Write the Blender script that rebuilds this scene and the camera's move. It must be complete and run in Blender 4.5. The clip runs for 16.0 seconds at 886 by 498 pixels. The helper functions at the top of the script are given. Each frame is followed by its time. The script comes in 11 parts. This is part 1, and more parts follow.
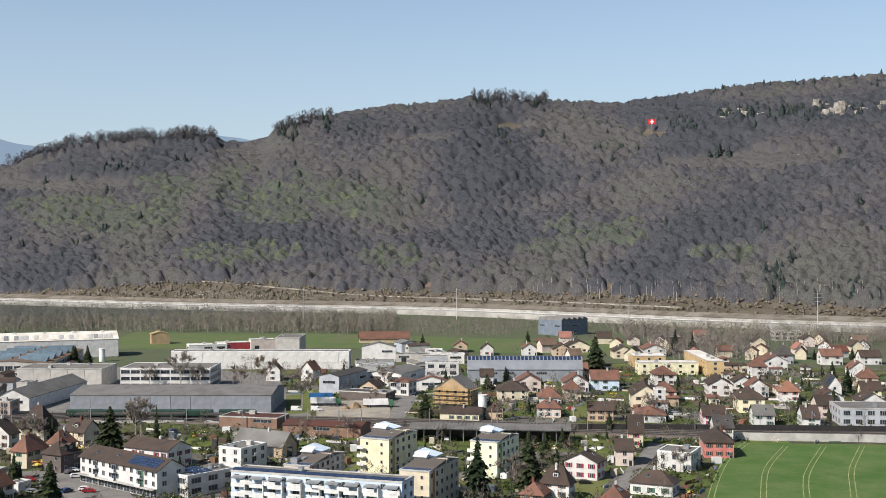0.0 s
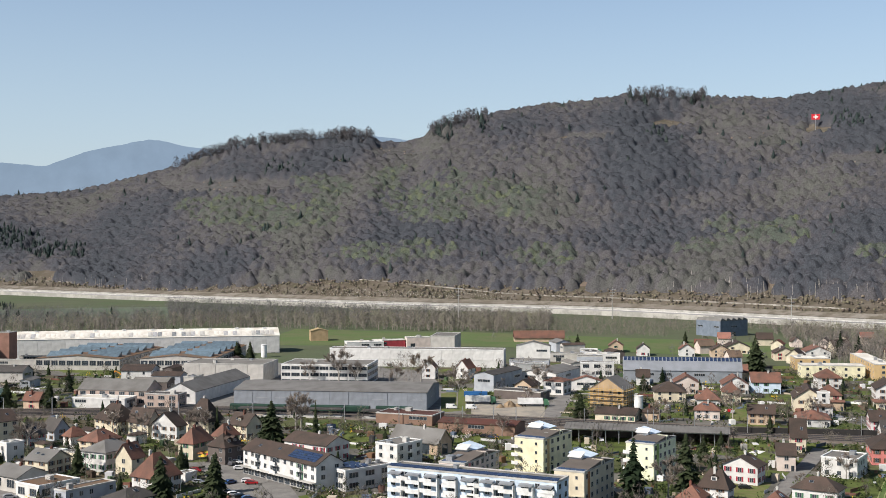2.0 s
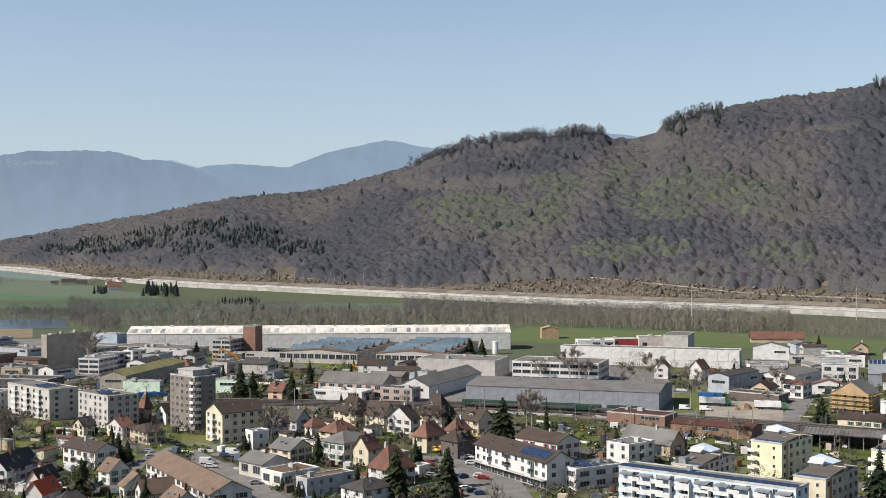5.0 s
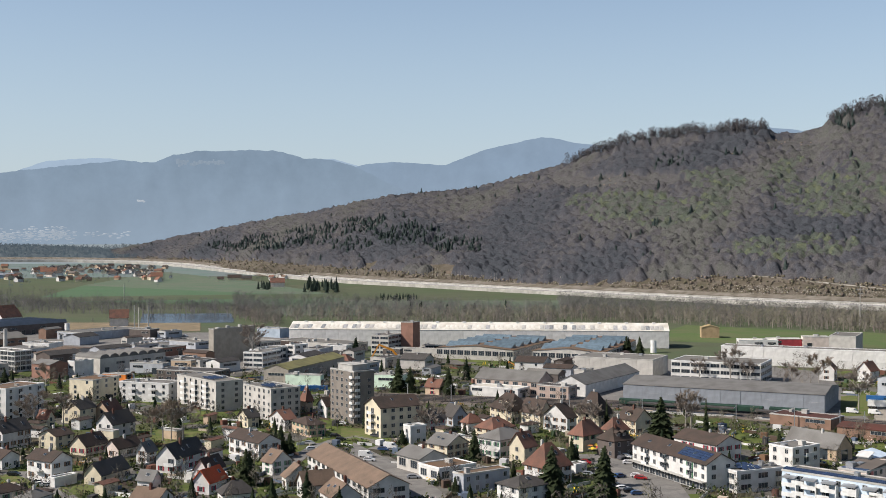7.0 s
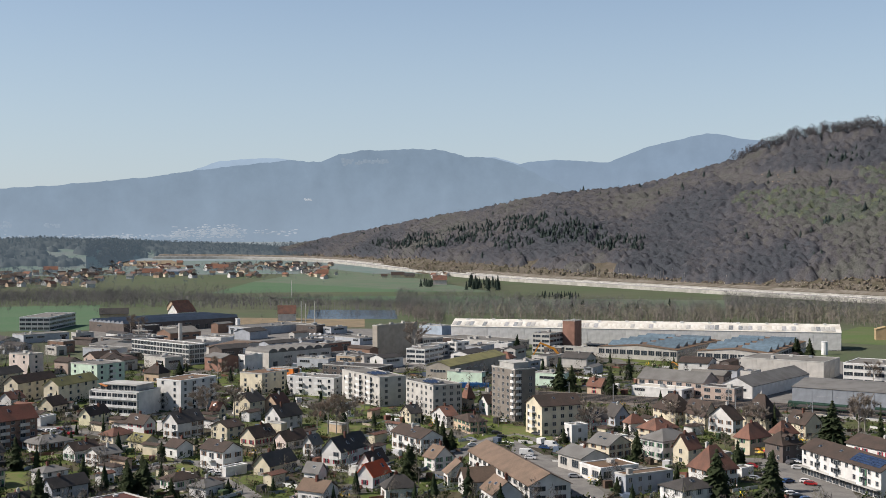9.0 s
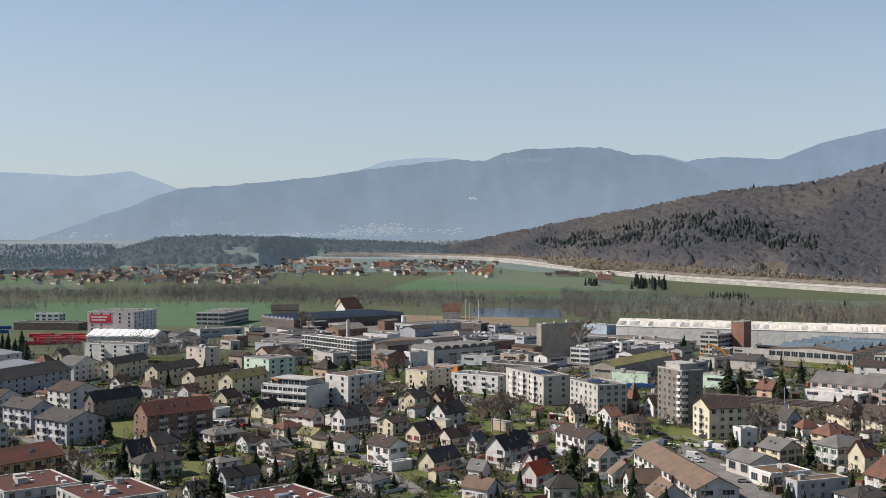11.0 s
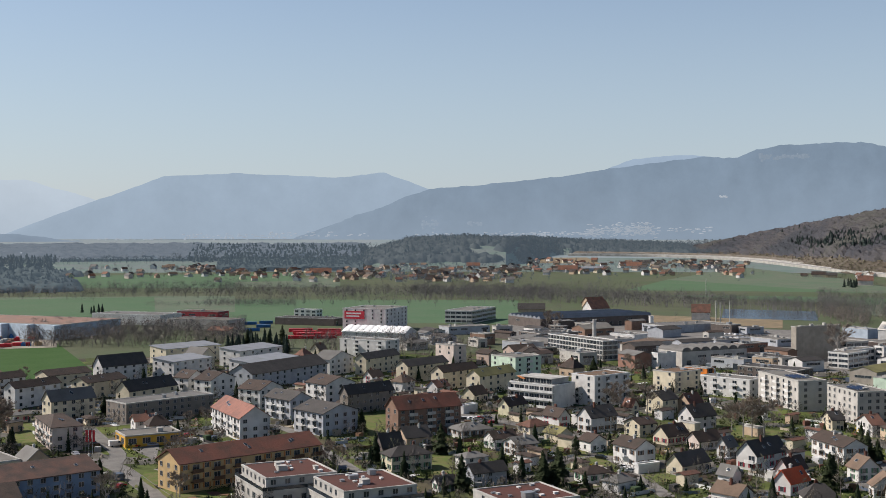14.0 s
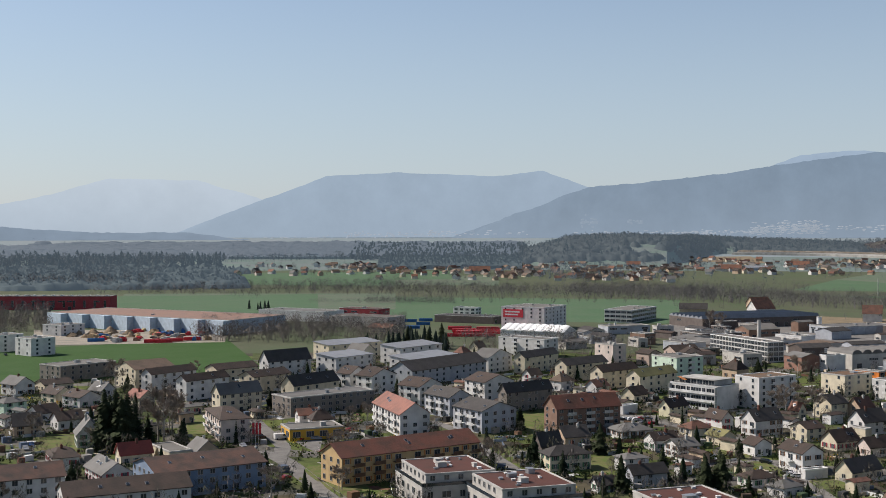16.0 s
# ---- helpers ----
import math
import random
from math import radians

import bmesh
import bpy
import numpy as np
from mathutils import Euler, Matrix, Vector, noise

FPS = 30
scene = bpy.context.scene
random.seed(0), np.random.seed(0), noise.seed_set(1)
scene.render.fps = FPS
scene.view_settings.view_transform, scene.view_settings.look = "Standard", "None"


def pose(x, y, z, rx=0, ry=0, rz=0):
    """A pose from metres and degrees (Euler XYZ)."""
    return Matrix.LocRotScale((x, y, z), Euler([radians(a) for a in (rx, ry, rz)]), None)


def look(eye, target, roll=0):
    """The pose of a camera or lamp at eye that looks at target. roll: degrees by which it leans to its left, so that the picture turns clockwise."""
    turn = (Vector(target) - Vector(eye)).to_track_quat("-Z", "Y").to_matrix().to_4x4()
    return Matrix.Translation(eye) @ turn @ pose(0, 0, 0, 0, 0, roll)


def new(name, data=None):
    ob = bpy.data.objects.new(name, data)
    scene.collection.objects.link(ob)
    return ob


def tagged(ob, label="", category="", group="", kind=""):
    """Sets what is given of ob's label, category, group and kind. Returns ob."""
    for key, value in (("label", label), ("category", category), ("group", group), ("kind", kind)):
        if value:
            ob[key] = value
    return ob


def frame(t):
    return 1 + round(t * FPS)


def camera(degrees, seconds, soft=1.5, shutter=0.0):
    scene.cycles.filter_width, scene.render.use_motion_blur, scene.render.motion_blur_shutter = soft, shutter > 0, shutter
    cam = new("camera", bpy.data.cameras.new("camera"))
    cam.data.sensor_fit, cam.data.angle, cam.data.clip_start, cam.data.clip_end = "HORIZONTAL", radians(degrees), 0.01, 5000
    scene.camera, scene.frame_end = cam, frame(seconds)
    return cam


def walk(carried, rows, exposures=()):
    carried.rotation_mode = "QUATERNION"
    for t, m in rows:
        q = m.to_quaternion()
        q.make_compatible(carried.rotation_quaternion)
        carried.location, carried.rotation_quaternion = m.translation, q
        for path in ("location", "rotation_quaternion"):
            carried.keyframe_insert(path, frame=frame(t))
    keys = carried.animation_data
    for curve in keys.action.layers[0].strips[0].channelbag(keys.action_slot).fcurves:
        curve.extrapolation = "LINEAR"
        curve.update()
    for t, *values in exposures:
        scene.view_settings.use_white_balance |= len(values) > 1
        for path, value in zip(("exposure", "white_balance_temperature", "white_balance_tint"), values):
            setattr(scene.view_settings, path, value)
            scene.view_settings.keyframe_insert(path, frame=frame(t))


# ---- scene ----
from mathutils import kdtree

# A wide valley seen from a hovering camera that turns slowly to its left.
EYE = 80.0


def aim(yaw, tilt, lean):
    """The camera over the town, turned to its left, tilted and leaning, in degrees."""
    return Matrix.Translation((0, 0, EYE)) @ pose(0, 0, 0, 0, 0, yaw) @ pose(0, 0, 0, 90 + tilt) @ pose(0, 0, 0, 0, 0, lean)


cam = camera(40.46, 16.0, soft=0.65)
walk(cam, [
    (0, aim(0.000, -0.332, -0.054)),
    (0.5, aim(1.842, -0.335, -0.032)),
    (1, aim(3.692, -0.358, -0.046)),
    (1.5, aim(5.520, -0.365, -0.104)),
    (2, aim(7.362, -0.372, -0.061)),
    (2.5, aim(9.178, -0.399, -0.056)),
    (3, aim(11.020, -0.405, -0.074)),
    (3.5, aim(12.842, -0.420, -0.094)),
    (4, aim(14.647, -0.430, -0.111)),
    (6.5, aim(23.928, -0.547, -0.104)),
    (7, aim(25.776, -0.579, -0.096)),
    (7.5, aim(27.653, -0.591, -0.059)),
    (8, aim(29.591, -0.619, -0.060)),
    (8.5, aim(31.534, -0.640, -0.109)),
    (9, aim(33.463, -0.664, -0.049)),
    (11.5, aim(43.237, -0.725, -0.016)),
    (12, aim(45.186, -0.722, -0.032)),
    (12.5, aim(47.135, -0.731, -0.041)),
    (13, aim(49.093, -0.735, -0.046)),
    (13.5, aim(51.060, -0.758, -0.043)),
    (14, aim(52.988, -0.763, -0.024)),
    (14.5, aim(54.870, -0.774, -0.049)),
    (15, aim(56.760, -0.783, -0.080)),
    (15.5, aim(58.642, -0.816, -0.093)),
    (16, aim(60.547, -0.833, -0.043)),
], exposures=[(0, 0.46, 6420, 12.0), (8, 0.36, 6500, 13.0), (16, 0.24, 6520, 14.0)])

# ---- light ----
SUN_SIDE, SUN_HEIGHT = 219.0, 40.0
world = bpy.data.worlds.new("sky")
scene.world = world
world.use_nodes = True
wn = world.node_tree
sky = wn.nodes.new("ShaderNodeTexSky")
sky.sky_type, sky.sun_disc = "NISHITA", False
sky.sun_elevation, sky.sun_rotation = radians(SUN_HEIGHT), radians(90 - SUN_SIDE)
sky.altitude, sky.air_density, sky.dust_density, sky.ozone_density = 450, 1.1, 0.9, 2.4
mist = wn.nodes.new("ShaderNodeMix")
mist.data_type = "RGBA"
mist.inputs["B"].default_value = (4.5, 5.5, 6.4, 1)
# ground haze, thickest towards the horizon all round
sky_way, sky_up, haze = wn.nodes.new("ShaderNodeTexCoord"), wn.nodes.new("ShaderNodeSeparateXYZ"), wn.nodes.new("ShaderNodeMapRange")
haze.interpolation_type = "SMOOTHSTEP"
haze.inputs[1].default_value, haze.inputs[2].default_value, haze.inputs[3].default_value, haze.inputs[4].default_value = -0.02, 0.34, 0.66, 0.06
wn.links.new(sky_way.outputs["Generated"], sky_up.inputs[0])
wn.links.new(sky_up.outputs["Z"], haze.inputs[0])
wn.links.new(haze.outputs[0], mist.inputs["Factor"])
wn.links.new(sky.outputs[0], mist.inputs["A"])
# the sky is dimmed overhead, above the view, to weaken the fill light
deep, over = wn.nodes.new("ShaderNodeMapRange"), wn.nodes.new("ShaderNodeVectorMath")
deep.interpolation_type, over.operation = "SMOOTHSTEP", "SCALE"
deep.inputs[1].default_value, deep.inputs[2].default_value, deep.inputs[3].default_value, deep.inputs[4].default_value = 0.24, 0.75, 1.0, 0.58
wn.links.new(sky_up.outputs["Z"], deep.inputs[0])
wn.links.new(mist.outputs["Result"], over.inputs[0])
wn.links.new(deep.outputs[0], over.inputs["Scale"])
wn.links.new(over.outputs[0], wn.nodes["Background"].inputs[0])
wn.nodes["Background"].inputs[1].default_value = 0.089
sun = new("sun", bpy.data.lights.new("sun", "SUN"))
sun.data.energy, sun.data.angle, sun.data.color = 5.0, radians(0.55), (1.0, 0.935, 0.84)
sun.matrix_world = look((math.cos(radians(SUN_SIDE)) * 50, math.sin(radians(SUN_SIDE)) * 50, math.tan(radians(SUN_HEIGHT)) * 50), (0, 0, 0))

# ---- materials ----
MATS = {}


def material(name, colour, rough=0.85, metal=0.0, stain=0.18, size=0.35, grain=0.12, fine=4.0, bump=0.15, dirt=None, vary=0.0, spec=0.3, stretch=(1, 1, 1)):
    """A surface with broad stains, a fine grain, light relief and a difference from thing to thing."""
    if name in MATS:
        return MATS[name]
    m = bpy.data.materials.new(name)
    m.use_nodes = True
    n, l = m.node_tree.nodes, m.node_tree.links
    p = n["Principled BSDF"]
    p.inputs["Roughness"].default_value, p.inputs["Metallic"].default_value = rough, metal
    p.inputs["Specular IOR Level"].default_value = spec
    co = n.new("ShaderNodeTexCoord")
    mp = n.new("ShaderNodeMapping")
    mp.inputs["Scale"].default_value = stretch
    l.new(co.outputs["Object"], mp.inputs[0])
    broad, small = n.new("ShaderNodeTexNoise"), n.new("ShaderNodeTexNoise")
    broad.inputs["Scale"].default_value, broad.inputs["Detail"].default_value = size, 5
    small.inputs["Scale"].default_value, small.inputs["Detail"].default_value = fine, 4
    for t in (broad, small):
        l.new(mp.outputs[0], t.inputs["Vector"])
    r = n.new("ShaderNodeMapRange")
    r.inputs[1].default_value, r.inputs[2].default_value = 0.38, 0.68
    l.new(broad.outputs[0], r.inputs[0])
    mix = n.new("ShaderNodeMix")
    mix.data_type = "RGBA"
    mix.inputs["A"].default_value = (*colour, 1)
    d = dirt or tuple(c * (1 - stain * 1.6) for c in colour)
    mix.inputs["B"].default_value = (*d, 1)
    l.new(r.outputs[0], mix.inputs["Factor"])
    hsv = n.new("ShaderNodeHueSaturation")
    val = n.new("ShaderNodeMath")
    val.operation = "MULTIPLY_ADD"
    val.inputs[1].default_value, val.inputs[2].default_value = grain * 2, 1 - grain
    l.new(small.outputs[0], val.inputs[0])
    if vary:
        oi = n.new("ShaderNodeObjectInfo")
        v2 = n.new("ShaderNodeMath")
        v2.operation = "MULTIPLY_ADD"
        v2.inputs[1].default_value, v2.inputs[2].default_value = vary * 2, 1 - vary
        l.new(oi.outputs["Random"], v2.inputs[0])
        v3 = n.new("ShaderNodeMath")
        v3.operation = "MULTIPLY"
        l.new(val.outputs[0], v3.inputs[0]), l.new(v2.outputs[0], v3.inputs[1])
        val = v3
    l.new(val.outputs[0], hsv.inputs["Value"])
    l.new(mix.outputs["Result"], hsv.inputs["Color"])
    l.new(hsv.outputs[0], p.inputs["Base Color"])
    if bump:
        bm_ = n.new("ShaderNodeBump")
        bm_.inputs["Strength"].default_value, bm_.inputs["Distance"].default_value = bump, 0.05
        l.new(small.outputs[0], bm_.inputs["Height"])
        l.new(bm_.outputs[0], p.inputs["Normal"])
    MATS[name] = m
    return m


def tile_material(name, colour, dirt, rows=2.6, rough=0.8):
    """Roof cover with courses, weathering streaks and moss."""
    m = material(name, colour, rough, 0, 0.3, 0.22, 0.22, 2.2, 0.2, dirt, 0.16, 0.25)
    n, l = m.node_tree.nodes, m.node_tree.links
    w = n.new("ShaderNodeTexWave")
    w.wave_type, w.bands_direction = "BANDS", "Z"
    w.inputs["Scale"].default_value, w.inputs["Distortion"].default_value = rows, 0.6
    co = next(x for x in n if x.type == "TEX_COORD")
    l.new(co.outputs["Object"], w.inputs["Vector"])
    b = next(x for x in n if x.type == "BUMP")
    add = n.new("ShaderNodeMath")
    add.operation = "ADD"
    l.new(b.inputs["Height"].links[0].from_socket, add.inputs[0])
    l.new(w.outputs["Fac"], add.inputs[1])
    l.new(add.outputs[0], b.inputs["Height"])
    b.inputs["Strength"].default_value = 0.5
    return m


WALLS = {
    "W": ((0.61, 0.60, 0.575), "white"), "C": ((0.60, 0.535, 0.40), "cream"), "Y": ((0.76, 0.71, 0.49), "pale yellow"),
    "P": ((0.62, 0.53, 0.47), "pale pink"), "G": ((0.38, 0.40, 0.43), "grey"), "K": ((0.45, 0.43, 0.395), "pale concrete"),
    "D": ((0.12, 0.10, 0.09), "dark wooden"), "T": ((0.50, 0.38, 0.27), "tan"), "O": ((0.50, 0.355, 0.18), "orange-ochre"),
    "B": ((0.33, 0.39, 0.455), "blue-grey metal"), "B4": ((0.43, 0.52, 0.60), "light blue metal"), "LB": ((0.235, 0.255, 0.28), "grey-blue metal"), "B2": ((0.55, 0.65, 0.75), "pale blue"), "B3": ((0.19, 0.25, 0.34), "blue"),
    "R": ((0.52, 0.18, 0.16), "dull red"), "N": ((0.55, 0.68, 0.55), "pale green"), "pinkish": ((0.42, 0.33, 0.28), "pinkish brown"),
    "taupe": ((0.215, 0.19, 0.165), "taupe"), "brick": ((0.26, 0.145, 0.108), "red brick"), "brick2": ((0.23, 0.145, 0.105), "brown brick"),
    "ochre": ((0.60, 0.34, 0.05), "golden yellow"), "O2": ((0.75, 0.22, 0.04), "bright orange"), "wood": ((0.40, 0.29, 0.17), "raw timber"), "LG": ((0.72, 0.74, 0.53), "pale yellow-green"),
    "drab": ((0.33, 0.30, 0.255), "drab grey-brown"), "slate": ((0.15, 0.18, 0.22), "slate-grey metal"), "redmetal": ((0.34, 0.05, 0.06), "dark red metal"), "tentwall": ((0.60, 0.06, 0.08), "red"),
}
WALL_MATS = {k: material("wall_" + k, c, 0.9, 0, 0.14, 0.3, 0.05, 3.0, 0.1, None, 0.06) for k, (c, w) in WALLS.items()}
ROOFS = {
    "b": ((0.066, 0.046, 0.037), (0.042, 0.034, 0.028), "brown tiled"), "r": ((0.175, 0.085, 0.06), (0.10, 0.06, 0.046), "red-brown tiled"),
    "rb": ((0.10, 0.056, 0.042), (0.048, 0.037, 0.032), "mottled red-brown tiled"), "r2": ((0.15, 0.06, 0.042), (0.09, 0.05, 0.037), "dark red tiled"), "r3": ((0.28, 0.13, 0.098), (0.19, 0.1, 0.08), "pale red tiled"),
    "red": ((0.33, 0.085, 0.065), (0.24, 0.07, 0.055), "bright red tiled"), "o": ((0.23, 0.11, 0.07), (0.16, 0.085, 0.06), "orange tiled"),
    "O": ((0.52, 0.09, 0.035), (0.42, 0.085, 0.035), "bright orange tiled"), "d": ((0.066, 0.060, 0.056), (0.046, 0.043, 0.04), "dark slate"),
    "g": ((0.15, 0.146, 0.138), (0.105, 0.1, 0.092), "grey"), "tan": ((0.165, 0.115, 0.083), (0.115, 0.085, 0.062), "weathered tan tiled"),
    "olive": ((0.19, 0.175, 0.075), (0.12, 0.115, 0.055), "mossy olive"), "rust": ((0.15, 0.085, 0.045), (0.11, 0.095, 0.075), "rust-brown"),
    "m": ((0.22, 0.235, 0.26), (0.17, 0.185, 0.20), "pale metal"), "w": ((0.66, 0.64, 0.58), (0.50, 0.46, 0.39), "white"),
    "s": ((0.17, 0.16, 0.145), (0.12, 0.115, 0.1), "gravelled"), "redflat": ((0.092, 0.034, 0.025), (0.065, 0.032, 0.024), "red gravelled"),
    "tan2": ((0.125, 0.105, 0.09), (0.095, 0.082, 0.07), "brown-grey"), "wood2": ((0.36, 0.27, 0.14), (0.28, 0.21, 0.12), "ochre-brown"), "terra": ((0.26, 0.155, 0.115), (0.2, 0.14, 0.11), "terracotta-coloured"), "tent": ((0.86, 0.86, 0.84), (0.80, 0.80, 0.78), "white fabric"),
}
ROOF_MATS = {k: (tile_material if k in ("b", "rb", "r", "r2", "r3", "red", "o", "O", "d", "tan") else material)("roof_" + k, c, dirt=d) if k in ("b", "rb", "r", "r2", "r3", "red", "o", "O", "d", "tan")
             else material("roof_" + k, c, 0.85, 0, 0.3, 0.15, 0.12, 2.5, 0.2, d, 0.08) for k, (c, d, w) in ROOFS.items()}
GLASS = material("window_glass", (0.035, 0.045, 0.055), 0.08, 0, 0.2, 0.8, 0.1, 1, 0, None, 0.3, 0.6)
FRAME = material("window_frame_paint", (0.40, 0.39, 0.375), 0.6)
SHUT = {"g": material("shutter_green", (0.06, 0.16, 0.09), 0.7), "r": material("shutter_red", (0.30, 0.03, 0.05), 0.7),
        "b": material("shutter_brown", (0.13, 0.07, 0.04), 0.7), "w": material("shutter_grey", (0.40, 0.40, 0.40), 0.7), "o": material("shutter_orange", (0.42, 0.17, 0.05), 0.7)}
LEAF_GREEN = material("green_plaster", (0.30, 0.42, 0.12), 0.9)
PANEL = material("solar_panel", (0.028, 0.046, 0.095), 0.18, 0, 0.2, 0.6, 0.1, 2, 0, None, 0.15, 0.6)
METAL = material("galvanised_metal", (0.42, 0.43, 0.44), 0.45, 0.7)
STEEL_DARK = material("dark_steel", (0.06, 0.06, 0.065), 0.5, 0.4)
CONCRETE = material("concrete", (0.46, 0.45, 0.42), 0.9, 0, 0.25, 0.15, 0.1, 3)
WHITE = material("white_paint", (0.72, 0.72, 0.70), 0.7)
SCAFFOLD = material("scaffold_boards", (0.52, 0.34, 0.12), 0.85, 0, 0.2, 1.0, 0.2)
AWNING = material("awning_cloth", (0.62, 0.24, 0.08), 0.9)
SKYLIGHT = material("skylight_glazing", (0.27, 0.285, 0.29), 0.75, 0, 0.25, 0.4, 0.1, 2, 0.0, None, 0.25, 0.3)

SHED_GLASS = material("shed_glazing", (0.13, 0.18, 0.215), 0.35, 0, 0.25, 0.4, 0.1, 2, 0.0, None, 0.2, 0.4)


# ---- building helpers ----
class Shape:
    """Faces gathered for one mesh."""

    def __init__(self):
        self.v, self.f, self.m = [], [], []

    def poly(self, pts, mat=0):
        k = len(self.v)
        self.v += [tuple(p) for p in pts]
        self.f.append(tuple(range(k, k + len(pts))))
        self.m.append(mat)

    def box(self, x0, y0, z0, x1, y1, z1, mat=0):
        k = len(self.v)
        self.v += [(x, y, z) for z in (z0, z1) for y in (y0, y1) for x in (x0, x1)]
        for q in ((0, 2, 3, 1), (4, 5, 7, 6), (0, 1, 5, 4), (2, 6, 7, 3), (0, 4, 6, 2), (1, 3, 7, 5)):
            self.f.append(tuple(k + i for i in q))
            self.m.append(mat)

    def extrude(self, prof, a0, a1, axis="x", mat=0):
        """A profile of (side, height) pairs drawn out along x, or along y with axis 'y'."""
        k, n = len(self.v), len(prof)
        for a in (a0, a1):
            self.v += [(a, s, z) if axis == "x" else (s, a, z) for s, z in prof]
        self.f += [tuple(range(k, k + n))[::-1], tuple(range(k + n, k + 2 * n))]
        self.f += [(k + i, k + (i + 1) % n, k + n + (i + 1) % n, k + n + i) for i in range(n)]
        self.m += [mat] * (n + 2)

    def ring(self, x, y, z0, r0, z1, r1, n=8, mat=0, cap=True):
        k = len(self.v)
        for z, r in ((z0, r0), (z1, r1)):
            self.v += [(x + r * math.cos(2 * math.pi * i / n), y + r * math.sin(2 * math.pi * i / n), z) for i in range(n)]
        self.f += [(k + i, k + (i + 1) % n, k + n + (i + 1) % n, k + n + i) for i in range(n)]
        self.m += [mat] * n
        if cap:
            self.f.append(tuple(range(k + n, k + 2 * n)))
            self.m.append(mat)

    def tube(self, a, b, r0, r1, n=5, mat=0):
        a, b = Vector(a), Vector(b)
        q = (b - a).to_track_quat("Z", "Y").to_matrix()
        k = len(self.v)
        for p, r in ((a, r0), (b, r1)):
            self.v += [tuple(p + q @ Vector((r * math.cos(2 * math.pi * i / n), r * math.sin(2 * math.pi * i / n), 0))) for i in range(n)]
        self.f += [(k + i, k + (i + 1) % n, k + n + (i + 1) % n, k + n + i) for i in range(n)]
        self.m += [mat] * n

    def mesh(self, name, *mats):
        me = bpy.data.meshes.new(name)
        me.from_pydata(self.v, [], self.f)
        for m in mats:
            me.materials.append(m)
        if len(mats) > 1:
            me.polygons.foreach_set("material_index", self.m)
        me.update()
        return me


def part(name, shape, mat, parent, label="", m=None):
    """One mesh part under a thing; mat is a material or a tuple of them; shape may be a ready mesh."""
    me = shape if isinstance(shape, bpy.types.Mesh) else shape.mesh(name, *(mat if isinstance(mat, tuple) else (mat,)))
    ob = new(name, me)
    ob.parent = parent
    if m is not None:
        ob.matrix_basis = m
    if label:
        ob["label"] = label
    return ob


def thing(name, label, category, x, y, z=0.0, turn=0.0, group="", kind=""):
    ob = new(name)
    ob.empty_display_size = 0.5
    ob.matrix_basis = pose(x, y, z, 0, 0, turn)
    return tagged(ob, label, category, group, kind)


def solid(name, shape, mat, label, category, kind="", m=None, group=""):
    ob = new(name, shape.mesh(name, *(mat if isinstance(mat, tuple) else (mat,))))
    if m is not None:
        ob.matrix_basis = m
    return tagged(ob, label, category, group, kind)


WINDOWS, BALCONIES = {}, {}


def relief(xs, zs, depth, kinds):
    """One connected stepped face from columns xs and rows zs: how far each cell stands out (None: nothing), and its material."""
    s, keys = Shape(), {}

    def v(i, j, y):
        if (i, j, y) not in keys:
            keys[i, j, y] = len(s.v)
            s.v.append((xs[i], -y, zs[j]))
        return keys[i, j, y]

    nx, nz = len(xs) - 1, len(zs) - 1
    get = lambda i, j: depth[j][i] if 0 <= i < nx and 0 <= j < nz else None
    for j in range(nz):
        for i in range(nx):
            y = depth[j][i]
            if y is None:
                continue
            s.f.append((v(i, j, y), v(i + 1, j, y), v(i + 1, j + 1, y), v(i, j + 1, y)))
            s.m.append(kinds[j][i])
            for di, dj, p, q in ((-1, 0, (i, j), (i, j + 1)), (1, 0, (i + 1, j), (i + 1, j + 1)), (0, -1, (i, j), (i + 1, j)), (0, 1, (i, j + 1), (i + 1, j + 1))):
                o = get(i + di, j + dj)
                o = -0.03 if o is None else o
                if o < y:
                    s.f.append((v(*p, y), v(*q, y), v(*q, o), v(*p, o)))
                    s.m.append(kinds[j][i])
    return s


def window_mesh(w, h, shut="", bars=1):
    key = (round(w, 1), round(h, 1), shut, bars)
    if key not in WINDOWS:
        w, h = key[0], key[1]
        f = 0.07
        xs, col = [-w / 2 - f, -w / 2], ["f"]
        for i in range(bars):
            x = -w / 2 + (i + 1) * w / (bars + 1)
            xs += [x - 0.04, x + 0.04]
            col += ["p", "b"]
        xs += [w / 2, w / 2 + f]
        col += ["p", "f"]
        if shut:
            xs, col = [xs[0] - 0.58] + xs + [xs[-1] + 0.58], ["s"] + col + ["s"]
        zs = [-f, 0, h, h + f]
        D, K = [], []
        for j in range(3):
            D.append([(0.16 if j == 0 else 0.11) if c == "f" or (c != "s" and j != 1) else 0.06 if c == "b" else 0.02 if c == "p" else 0.09 for c in col])
            K.append([2 if c == "s" else 0 if c in "fb" or j != 1 else 1 for c in col])
        WINDOWS[key] = relief(xs, zs, D, K).mesh("window", FRAME, GLASS, SHUT[shut or "w"])
    return WINDOWS[key]


